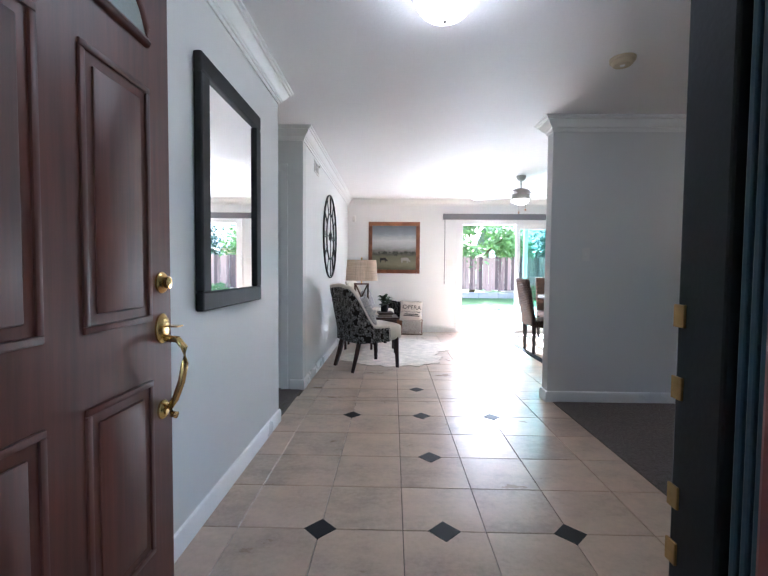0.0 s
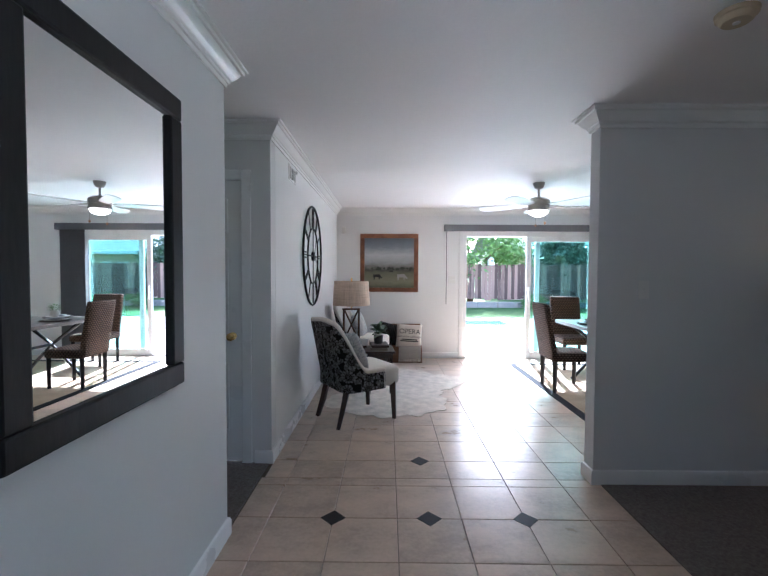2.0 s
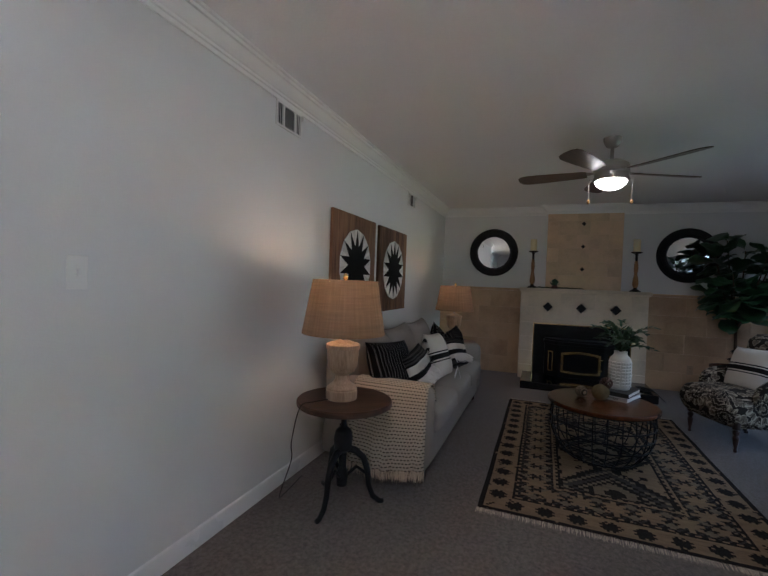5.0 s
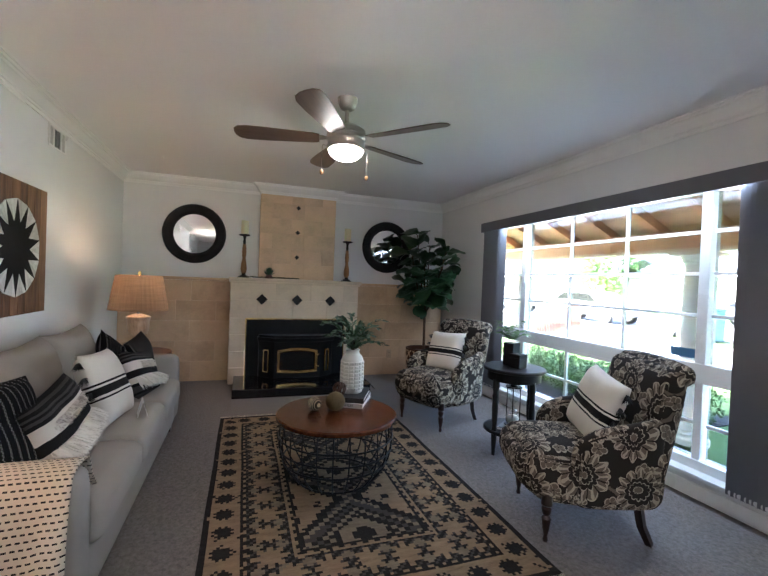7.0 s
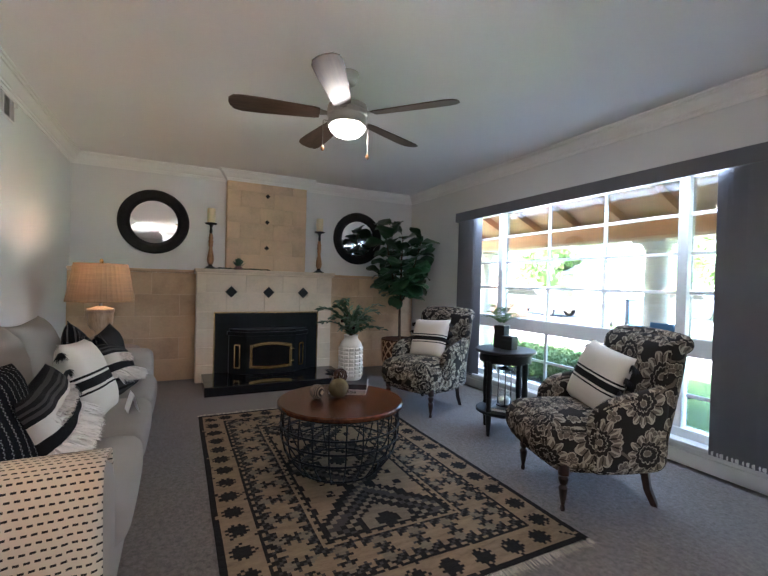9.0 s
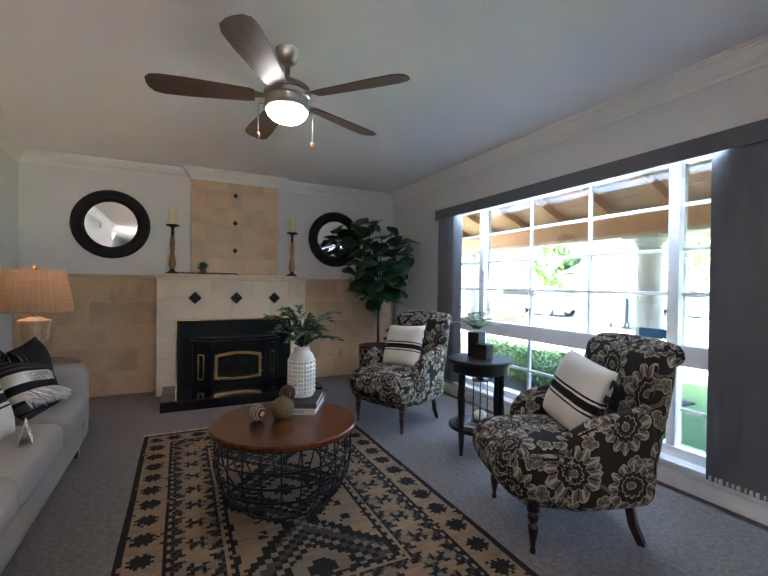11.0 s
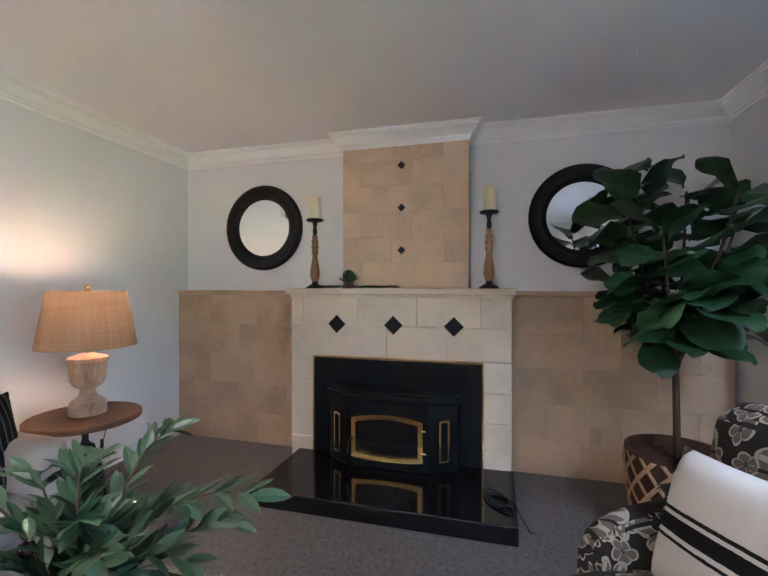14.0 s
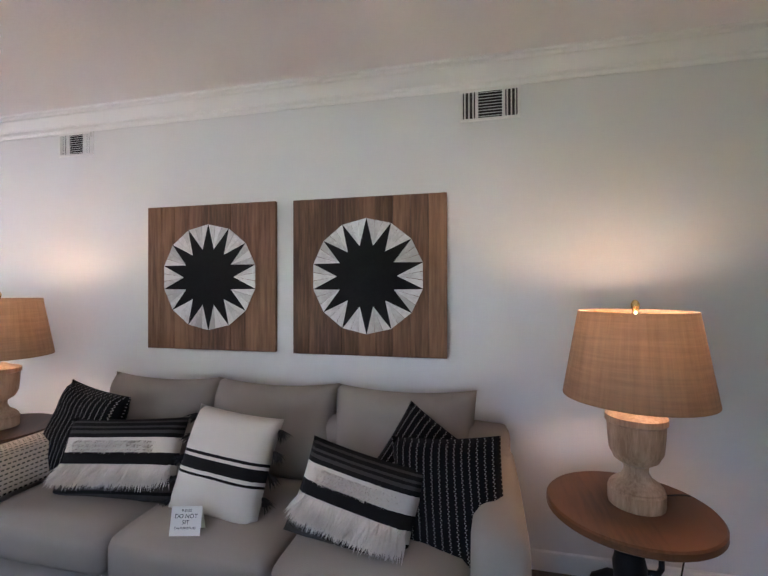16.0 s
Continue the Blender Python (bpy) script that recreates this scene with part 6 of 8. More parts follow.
for dx, dy, h, w, lab in ((-0.045, 0.02, 0.18, 0.092, "tall square black planter with a small fern"), (0.052, 0.03, 0.075, 0.095, "low square black box on the side table")):
    pt = thing("planter" if h > 0.15 else "black_box", pose(4.385 - dx, 0.165 + dy, 0.665, 0, 0, 18), lab, "planter" if h > 0.15 else "box")
    bm = box(-w / 2, w / 2, -w / 2, w / 2, 0, h, 0.003)
    part("pot", bm, EBONY, pt)
    if h > 0.15:
        fern = bmesh.new()
        rnd = random.Random(8)
        for k in range(22):
            a = k * 2.4
            L = rnd.uniform(0.13, 0.21)
            prev = None
            for i in range(13):
                t = i / 12
                p = Vector((math.cos(a) * L * t, math.sin(a) * L * t, h + 0.01 + (0.06 + 0.10 * (k % 4) / 3) * math.sin(t * 2.2)))
                if prev is not None:
                    d = (p - prev).normalized()
                    for s in (-1, 1):
                        join(fern, blade(0.038 * (1.05 - 0.8 * t), 0.013, 2), aim(p, d * 0.5 + Vector((-math.sin(a), math.cos(a), 0.25)) * s, 0.5 * s))
                prev = p
        f = part("fern", fern, FERN, pt, "small light green fern")
    else:
        part("lid", box(-w / 2 - 0.002, w / 2 + 0.002, -w / 2 - 0.002, w / 2 + 0.002, h, h + 0.03, 0.003), EBONY, pt)

# ---- fiddle-leaf tree ----
fig = thing("fiddle_leaf_fig", pose(6.41, 0.045, 0.004), "tall dark green fiddle-leaf fig in a woven basket", "plant")
part("basket", lathe([(0.15, 0), (0.165, 0.01), (0.21, 0.20), (0.225, 0.44), (0.228, 0.47), (0.21, 0.47), (0.205, 0.42), (0.03, 0.42)], 32), plain("dark_wicker", (0.07, 0.035, 0.022), 0.8, spread=0.3, relief=1.0, fine=80), fig, "dark brown wicker basket", smooth=40)
lattice = plain("pale_wicker", (0.42, 0.26, 0.15), 0.7, spread=0.25, relief=0.6)
for turn in (1, -1):
    strip = None
    for k in range(14):
        mm = pose(0, 0, 0, 0, 0, 360 / 14 * k)
        if strip is None:
            own = bmesh.new()
            rows_ = []
            for t in np.linspace(0, 1, 12):
                a, r = turn * t * 1.5, (0.172 + 0.054 * math.sin(min(1.0, t * 1.15) * 1.57)) + (0.003 if turn > 0 else 0.0)
                rows_.append([own.verts.new(((r + o) * math.cos(a + w), (r + o) * math.sin(a + w), 0.02 + 0.435 * t)) for w, o in ((-0.055, 0.0), (0.0, 0.006), (0.055, 0.0))])
            for a, b in zip(rows_, rows_[1:]):
                own.faces.new((a[0], b[0], b[1], a[1]))
                own.faces.new((a[1], b[1], b[2], a[2]))
            strip = part("wicker_strip", own, lattice, fig, "pale diagonal wicker strip", m=mm, smooth=True)
        else:
            piece("wicker_strip", strip.data, fig, mm)
trunk = bmesh.new()
crown = bmesh.new()
rnd = random.Random(14)
tube([(0, 0, 0.40), (0.01, 0.0, 0.65), (-0.005, 0.01, 0.88), (0.0, 0.0, 1.05)], 0.019, 8, trunk, taper=0.013)


def fig_leaf(length):
    """A broad rounded leaf on a short stalk, widest past its middle, with a folded midrib."""
    own = bmesh.new()
    rows = []
    droop, fold = rnd.uniform(0.1, 0.5), rnd.uniform(0.05, 0.25)
    for t, w in ((0.0, 0.02), (0.08, 0.15), (0.24, 0.33), (0.46, 0.40), (0.66, 0.46), (0.83, 0.42), (0.95, 0.27), (1.0, 0.10)):
        rows.append([own.verts.new((t * length, q * w * length, -droop * length * t * t + abs(q) * w * length * fold + 0.012 * math.sin(9 * t + q * 2))) for q in (-1, -0.5, 0, 0.5, 1)])
    for a, b in zip(rows, rows[1:]):
        for q in range(4):
            own.faces.new((a[q], b[q], b[q + 1], a[q + 1]))
    return own


# limbs: (angle, reach, foot, tip)
for a, reach, z0_, z1_ in ((20, 0.20, 0.95, 1.90), (95, 0.24, 0.90, 1.72), (150, 0.30, 0.92, 1.50), (215, 0.26, 0.98, 1.68), (285, 0.30, 0.95, 1.62), (330, 0.22, 1.0, 1.78), (60, 0.26, 0.92, 1.30), (180, 0.26, 0.92, 1.22), (300, 0.26, 0.92, 1.22)):
    c_, s_ = math.cos(radians(a)), math.sin(radians(a))
    pts = [Vector((c_ * reach * t ** 0.7, s_ * reach * t ** 0.7, z0_ + (z1_ - z0_) * t)) for t in np.linspace(0, 1, 6)]
    tube(pts, 0.010, 6, trunk, taper=0.005)
    n_ = max(9, int((z1_ - z0_) * 17) + 3)
    for i in range(n_):
        t = 0.22 + 0.78 * i / (n_ - 1)
        p = Vector((c_ * reach * t ** 0.7, s_ * reach * t ** 0.7, z0_ + (z1_ - z0_) * t))
        b = i * 2.4 + a
        up = rnd.uniform(-0.25, 0.65) + 0.7 * max(0.0, t - 0.75) / 0.25
        d = Vector((math.cos(b) + 0.5 * c_, math.sin(b) + 0.5 * s_, up))
        join(crown, fig_leaf(rnd.uniform(0.17, 0.25)), aim(p + d.normalized() * 0.025, d, rnd.uniform(-0.6, 0.6)))
for v in crown.verts:
    v.co.y = max(v.co.y, -0.52)
    v.co.x = min(v.co.x, 0.66)
part("trunk", trunk, BARK, fig, smooth=True)
_l = part("leaves", crown, FICUS_LEAF, fig, "large dark glossy leaves", smooth=True)
_l["kind"] = "stuff"

# cables on the hearth
cb = thing("power_cord", pose(6.42, 0.90, 0.10), "coiled black power cord on the hearth", "cord")
bm = bmesh.new()
for k in range(4):
    tube([(0.07 * math.cos(a) * (1 + 0.12 * k), 0.06 * math.sin(a + k * 0.3) * (1 + 0.1 * k), 0.006 + 0.006 * k) for a in np.linspace(0, 6.1, 22)], 0.004, 6, bm)
tube([(0.07, 0, 0.01), (0.0, -0.09, 0.006), (-0.10, -0.108, 0.0), (-0.16, -0.16, -0.06), (-0.1, -0.2, -0.09)], 0.004, 6, bm)
part("cord", bm, INK, cb, smooth=True)


# ---- entry and dining room ----
em = thing("wall_mirror", pose(WEST, 2.078, 1.4955, 0, 0, 90), "large rectangular wall mirror in a black wooden frame", "mirror")
W2, H2, F = 0.388, 0.5475, 0.083
for a, b, c, d in ((-W2, W2, H2 - F, H2), (-W2, W2, -H2, -H2 + F), (-W2, -W2 + F, -H2 + F, H2 - F), (W2 - F, W2, -H2 + F, H2 - F)):
    part("frame_rail", box(a, b, -0.04, -0.002, c, d, 0.008), EBONY, em, "black stained frame rail")
part("glass", box(-W2 + F, W2 - F, -0.022, -0.012, -H2 + F, H2 - F, 0.002), MIRROR, em)

ck = thing("wall_clock", pose(WEST + 0.02, 5.38, 1.565, 90, 0, 90), "large open black iron wall clock with roman numerals", "clock")
for r, th in ((0.53, 0.012), (0.30, 0.009)):
    part("ring", ring(r, th, 64, 6), IRON, ck, smooth=True)
part("hub", lathe([(0.05, -0.012), (0.05, 0.012), (0.03, 0.018)], 20), IRON, ck)
for k in range(12):
    n = (4, 1, 2, 3, 2, 1, 2, 3, 4, 2, 1, 2)[k]
    bm = bmesh.new()
    for i in range(n):
        o = (i - (n - 1) / 2) * 0.026
        box(o - 0.006, o + 0.006, 0.305, 0.508, -0.004, 0.004, bm=bm)
    part("numeral", bm, IRON, ck, m=pose(0, 0, 0, 0, 0, 30 * k))
for a in (0, 90, 180, 270):
    part("spoke", box(0.04, 0.295, -0.007, 0.007, -0.004, 0.004), IRON, ck, m=pose(0, 0, 0, 0, 0, a))
for a, l in ((62, 0.24), (-25, 0.17)):
    part("clock_hand", prism([(0.0, -0.01), (l, -0.003), (l, 0.003), (0.0, 0.01)], 0.013, 0.017), IRON, ck, m=pose(0, 0, 0, 0, 0, a))

pc = thing("framed_painting", pose(-0.002, BACK, 1.553), "landscape painting of grazing cows in a brown wooden frame", "painting")
S, F = 0.472, 0.07
for a, b, c, d in ((-S, S, S - F, S), (-S, S, -S, -S + F), (-S, -S + F, -S + F, S - F), (S - F, S, -S + F, S - F)):
    part("frame_rail", box(a, b, -0.035, -0.002, c, d, 0.006), PICTURE_WOOD, pc)
n = Nodes("painted_meadow")
at = n.where()
z = n.node("ShaderNodeSeparateXYZ", Vector=at).outputs[2]
zz = n.math("ADD", n.math("MULTIPLY_ADD", z, 1.24, 0.5), n.math("MULTIPLY", n.math("SUBTRACT", n.noise(at, 6, 5, 0.6, (1, 1, 2.5)), 0.5), 0.16))
CANVAS = n.done(n.ramp(zz, [(0.0, (0.10, 0.10, 0.06)), (0.12, (0.20, 0.20, 0.13)), (0.28, (0.14, 0.14, 0.09)), (0.36, (0.06, 0.065, 0.05)), (0.42, (0.17, 0.17, 0.15)), (0.52, (0.36, 0.37, 0.37)), (0.66, (0.50, 0.51, 0.52)), (0.82, (0.22, 0.25, 0.28)), (1.0, (0.13, 0.15, 0.17))]), 0.6)
part("canvas", box(-S + F, S - F, -0.018, -0.006, -S + F, S - F), CANVAS, pc, "misty meadow with dark cows")
for x, zc, s, mat_ in ((-0.20, -0.215, 0.85, INK), (0.20, -0.215, 1.0, plain("painted_cow", (0.30, 0.29, 0.27), 0.6)), (0.03, -0.135, 0.35, INK)):
    bm = prism([(s * a, s * b) for a, b in ((-0.07, 0.03), (0.05, 0.035), (0.075, 0.0), (0.105, -0.03), (0.085, -0.045), (0.055, -0.02), (0.05, -0.065), (0.038, -0.065), (0.034, -0.02), (-0.04, -0.02), (-0.045, -0.065), (-0.06, -0.065), (-0.07, -0.01))], 0.0, 0.001, m=pose(0, 0, 0, 90))
    part("painted_shape", bm, mat_, pc, m=pose(x, -0.0182, zc))
n = bmesh.new()
rnd = random.Random(2)
for k in range(26):
    lathe([(0.02 * rnd.uniform(0.5, 1.2), 0), (0.004, 0.0008)], 7, n, Matrix.Translation((rnd.uniform(-0.38, 0.38), -0.0183, -0.095 + rnd.uniform(-0.01, 0.015))) @ pose(0, 0, 0, 90))
part("painted_treeline", n, plain("painted_tree", (0.035, 0.04, 0.03), 0.6), pc)["kind"] = "stuff"


def chair_plan(t):
    """Point and outward normal on the chair's U-shaped plan, t from -1 to 1."""
    side, r, half = 0.30, 0.11, 0.19
    total = side + r * math.pi / 2 + half
    d, s = (1 - abs(t)) * total, (1 if t > 0 else -1)
    if d < side:
        p, q = (0.30, 0.14 - d), (1, 0)
    elif d < side + r * math.pi / 2:
        a = (d - side) / r
        p, q = (0.30 - r + r * math.cos(a), 0.14 - side - r * math.sin(a)), (math.cos(a), -math.sin(a))
    else:
        p, q = (0.19 - (d - side - r * math.pi / 2), 0.14 - side - r), (0, -1)
    k = min(1.0, max(0.0, (d - 0.18) / 0.26))
    top = 0.50 + 0.43 * k * k * (3 - 2 * k) + 0.03 * min(1.0, max(0.0, (d - 0.33) / 0.3))
    return Vector((s * p[0], p[1], 0)), Vector((s * q[0], q[1], 0)), top, s * d


def chair_shell(off, low, lift, n=44, m=10):
    bm = bmesh.new()
    layer = bm.loops.layers.uv.verify()
    grid, uvs = [], []
    for i in range(n + 1):
        p, q, top, d = chair_plan(-1 + 2 * i / n)
        row, uv = [], []
        for j in range(m + 1):
            z = low + (top + lift - low) * j / m
            lean = max(0.0, (z - 0.45) / 0.55)
            row.append(bm.verts.new((p.x + q.x * (off + 0.03 * lean), p.y + q.y * off - 0.11 * lean, z)))
            uv.append((d, z))
        grid.append(row)
        uvs.append(uv)
    for i in range(n):
        for j in range(m):
            c = [(i, j), (i + 1, j), (i + 1, j + 1), (i, j + 1)]
            f = bm.faces.new([grid[a][b] for a, b in c])
            for loop, (a, b) in zip(f.loops, c):
                loop[layer].uv = uvs[a][b]
    bmesh.ops.recalc_face_normals(bm, faces=bm.faces[:])
    bmesh.ops.solidify(bm, geom=bm.faces[:], thickness=0.008)
    return bm


def chair_rim(n=60):
    pts = []
    for i in range(n + 1):
        p, q, top, d = chair_plan(-1 + 2 * i / n)
        lean = max(0.0, (top - 0.45) / 0.55)
        pts.append((p.x + q.x * (-0.018 + 0.03 * lean), p.y - 0.018 * q.y - 0.11 * lean, top))
    first, last = Vector(pts[0]), Vector(pts[-1])
    pts = [first + Vector((0, 0.002, -0.16))] + pts + [last + Vector((0, 0.002, -0.16))]
    return tube(pts, 0.021, 10)


def wing_chair(m, label):
    ob = thing("wing_chair", m, label, "chair", "wing chairs in the sitting corner")
    part("seat", soft(-0.265, 0.265, -0.24, 0.335, 0.33, 0.505, 0.04, (0.003, 0.012, 0.018), 8), CREAM, ob, "cream upholstered seat", smooth=True)
    part("inner_back", chair_shell(-0.042, 0.42, -0.005), CREAM, ob, "cream inner back and wings", smooth=60)
    part("outer_back", chair_shell(0.004, 0.325, -0.02), DAMASK, ob, "black damask outer back and wings", smooth=60)
    part("rim", chair_rim(), CREAM, ob, "broad padded cream rim", smooth=60)
    for s in (-1, 1):
        part("leg", tube([(s * 0.235, 0.27, 0.36), (s * 0.24, 0.285, 0.0)], 0.036, 4, taper=0.024), DARK_WOOD, ob)
        part("leg", tube([(s * 0.20, -0.20, 0.36), (s * 0.205, -0.25, 0.16), (s * 0.215, -0.30, 0.0)], 0.036, 4, taper=0.024), DARK_WOOD, ob)
    return ob


wc = wing_chair(pose(-0.325, 4.80, 0.002, 0, 0, -56), "cream wing chair with black damask back")
copy_thing(wc, pose(-0.37, 6.62, 0.002, 0, 0, -100))
for m, s in ((pose(-0.325, 4.80, 0, 0, 0, -56) @ pose(0.02, -0.06, 0.655, -20, 8, 180), 31), (pose(-0.37, 6.62, 0, 0, 0, -100) @ pose(-0.02, -0.06, 0.655, -18, -6, 180), 32)):
    p = pillow(m, 0.38, 0.36, 0.14, TOILE, "white pillow with a grey leaf print", s)
    p["group"] = "pillows on the wing chairs"


def box_table(name, m, w, d, h, label, top=0.025, drawer=False):
    ob = thing(name, m, label, "table")
    part("tabletop", box(-w / 2, w / 2, -d / 2, d / 2, h - top, h, 0.004), DARK_WOOD, ob)
    part("apron", box(-w / 2 + 0.025, w / 2 - 0.025, -d / 2 + 0.025, d / 2 - 0.025, h - top - (0.14 if drawer else 0.06), h - top, 0.003), DARK_WOOD, ob)
    if drawer:
        dr = part("drawer", box(-w / 2 + 0.05, w / 2 - 0.05, -d / 2 + 0.015, -d / 2 + 0.026, h - top - 0.125, h - top - 0.015, 0.003), DARK_WOOD, ob)
        part("knob", lathe([(0.012, 0), (0.008, 0.012), (0.012, 0.02)], 10, m=pose(0, -d / 2 + 0.015, h - top - 0.07, 90)), BRASS, dr)
        part("shelf", box(-w / 2 + 0.03, w / 2 - 0.03, -d / 2 + 0.03, d / 2 - 0.03, 0.16, 0.18, 0.003), DARK_WOOD, ob)
    for sx in (-1, 1):
        for sy in (-1, 1):
            part("leg", box(sx * (w / 2 - 0.045) - 0.016, sx * (w / 2 - 0.045) + 0.016, sy * (d / 2 - 0.045) - 0.016, sy * (d / 2 - 0.045) + 0.016, 0, h - top - 0.05, 0.003), DARK_WOOD, ob)
    return ob


box_table("lamp_table", pose(-0.50, 6.0, 0.002, 0, 0, 90), 0.50, 0.46, 0.52, "dark wooden lamp table with a drawer", drawer=True)
box_table("small_table", pose(-0.12, 5.72, 0.006, 0, 0, 5), 0.34, 0.42, 0.49, "small dark wooden side table on the hide")
lp = thing("table_lamp", pose(-0.48, 6.05, 0.522), "table lamp with drum shade and crossed wooden base", "lamp")
part("foot", box(-0.11, 0.11, -0.06, 0.06, 0, 0.025, 0.004), WALNUT, lp)
for s in (-1, 1):
    part("post", box(s * 0.095 - 0.012, s * 0.095 + 0.012, -0.02, 0.02, 0.025, 0.40, 0.003), WALNUT, lp)
    part("cross_bar", box(-0.20, 0.20, -0.012, 0.012, -0.01, 0.01, 0.002), WALNUT, lp, m=pose(0, 0.002 * s, 0.212, 0, s * 65))
part("cap", box(-0.11, 0.11, -0.05, 0.05, 0.40, 0.42, 0.004), WALNUT, lp)
part("shade", shade_mesh(0.235, 0.215, 0.46, 0.76), DRUM_LINEN, lp, "beige linen drum shade")
part("stem", lathe([(0.01, 0.42), (0.01, 0.78)], 10), BRASS, lp)
part("finial", lathe([(0.006, 0.77), (0.014, 0.785), (0.003, 0.805)], 10), BRASS, lp)
for i, (dz, c) in enumerate(((0.0, (0.20, 0.18, 0.15)), (0.031, (0.05, 0.035, 0.03)))):
    b = thing("book", pose(-0.12, 5.70, 0.497 + dz, 0, 0, 8 * i), "worn hardcover book in a small stack", "book", "books on the small table")
    part("cover", box(-0.10, 0.10, -0.135, 0.135, 0, 0.03, 0.003), plain("worn_cover", c, 0.6), b)
    part("pages", box(-0.097, 0.103, -0.13, 0.138, 0.004, 0.026), PAPER, b)
pp = thing("potted_plant", pose(-0.13, 5.70, 0.559), "small green plant in a black pot", "plant")
part("pot", lathe([(0.045, 0), (0.05, 0.005), (0.055, 0.10), (0.048, 0.10)], 18), IRON, pp, smooth=40)
bm = bmesh.new()
rnd = random.Random(5)
for k in range(60):
    a, u = rnd.uniform(0, 6.28), rnd.uniform(0.2, 1.6)
    r = rnd.uniform(0.0, 0.07)
    join(bm, blade(0.07, 0.05, 3), aim((math.cos(a) * r, math.sin(a) * r, 0.10 + rnd.uniform(0, 0.11)), (math.cos(a), math.sin(a), u - 0.5)))
part("leaves", bm, LEAF, pp)

tr = thing("wooden_trunk", pose(0.19, 7.38, 0.002), "old wooden trunk standing open against the wall", "trunk")
for a, b, c, d, e, f in ((-0.32, 0.32, -0.17, -0.155, 0, 0.27), (-0.32, 0.32, 0.155, 0.17, 0, 0.27), (-0.32, -0.305, -0.155, 0.155, 0, 0.27), (0.305, 0.32, -0.155, 0.155, 0, 0.27), (-0.305, 0.305, -0.155, 0.155, 0, 0.015)):
    part("board", box(a, b, c, d, e, f, 0.003), TRUNK_WOOD, tr)
part("lid", box(-0.32, 0.32, 0.0, 0.05, 0, 0.30, 0.005), TRUNK_WOOD, tr, m=pose(0, 0.165, 0.265, -6))
part("clasp", box(-0.02, 0.02, -0.176, -0.17, 0.2, 0.25, 0.002), BRASS, tr)
op = pillow(pose(0.31, 7.24, 0.42, -14, 4, 3), 0.40, 0.36, 0.12, CREAM, "cream pillow printed with opera lettering", 40)
op["group"] = "pillows in the trunk"
words("OPERA", 0.105, INK, op, pose(0, -0.072, 0.055, 90), wide=1.0)
words("SATURDAY DECEMBER", 0.036, INK, op, pose(0, -0.070, -0.025, 90), wide=0.95)
for z, w in ((-0.065, 0.12), (-0.09, 0.14)):
    part("print_bar", box(-w, w, -0.069, -0.067, z - 0.008, z + 0.008), INK, op)
p = pillow(pose(0.03, 7.33, 0.41, -16, 10, -10), 0.42, 0.38, 0.13, WOVEN_DARK, "dark woven pillow with pale stripes", 41)
p["group"] = "pillows in the trunk"
kt = thing("knit_throw", pose(0.32, 7.195, 0.0), "grey and cream knitted throw hanging from the trunk", "blanket")
bm = box(-0.17, 0.17, -0.012, 0.012, 0.06, 0.29, 0.008, seg=3)
box_uv(bm)
part("cloth", bm, dashed("knit_cloth", (0.55, 0.52, 0.48), (0.20, 0.19, 0.18), 60, 55, 0.6, 0.5), kt)
part("fringe", strands([(-0.17 + 0.34 * k / 60, 0, 0.062) for k in range(61)], 0.055, 0.15, 0.0025, 6, 2), CREAM, kt)

HIDE = plain("cowhide", (0.68, 0.62, 0.54), 0.85, scale=9, spread=0.34, relief=0.8, fine=150)
hide = thing("cowhide_rug", pose(0.13, 5.75, 0.001), "white and pale tan cowhide rug on the tiles", "rug")
outline = []
for k in range(120):
    a = 2 * math.pi * k / 120
    legs_ = max(0, math.cos(2 * a - 1.0)) ** 6 * 0.30
    r = 0.80 + 0.22 * math.cos(2 * (a - 1.35)) + legs_ + 0.05 * math.sin(5 * a) + 0.03 * math.sin(17 * a) + 0.02 * math.sin(31 * a + 1)
    outline.append((0.92 * r * math.cos(a), r * math.sin(a)))
part("hide", prism(outline, 0.0005, 0.006, bevel=0.0), HIDE, hide)


def weave_mat(name, dark, light):
    """Plaited rope: short staggered strands, the shade in their gaps put into the colour."""
    n = Nodes(name)
    at = n.where()
    s = n.node("ShaderNodeSeparateXYZ", Vector=at)
    v = n.math("MULTIPLY", n.math("ADD", s.outputs[2], n.math("MULTIPLY", s.outputs[1], 0.0)), 42.0)
    row = n.math("FLOOR", v)
    u = n.math("ADD", n.math("MULTIPLY", n.math("ADD", s.outputs[0], s.outputs[1]), 26.0), n.math("MULTIPLY", n.math("MODULO", row, 2.0), 0.5))
    a = n.math("SINE", n.math("MULTIPLY", n.math("FRACT", u), 3.1416))
    b = n.math("SINE", n.math("MULTIPLY", n.math("FRACT", v), 3.1416))
    h = n.math("MULTIPLY", a, b)
    n.bump(h, 0.9, 0.012)
    grain = n.noise(at, 60, 3)
    f = n.math("MULTIPLY", n.math("POWER", h, 0.8), n.math("ADD", grain, 0.45))
    return n.done(n.ramp(f, [(0.15, dark), (0.75, light)]), 0.75, Specular_IOR_Level=0.2)


SEAGRASS = weave_mat("seagrass_weave", (0.010, 0.006, 0.004), (0.15, 0.092, 0.06))


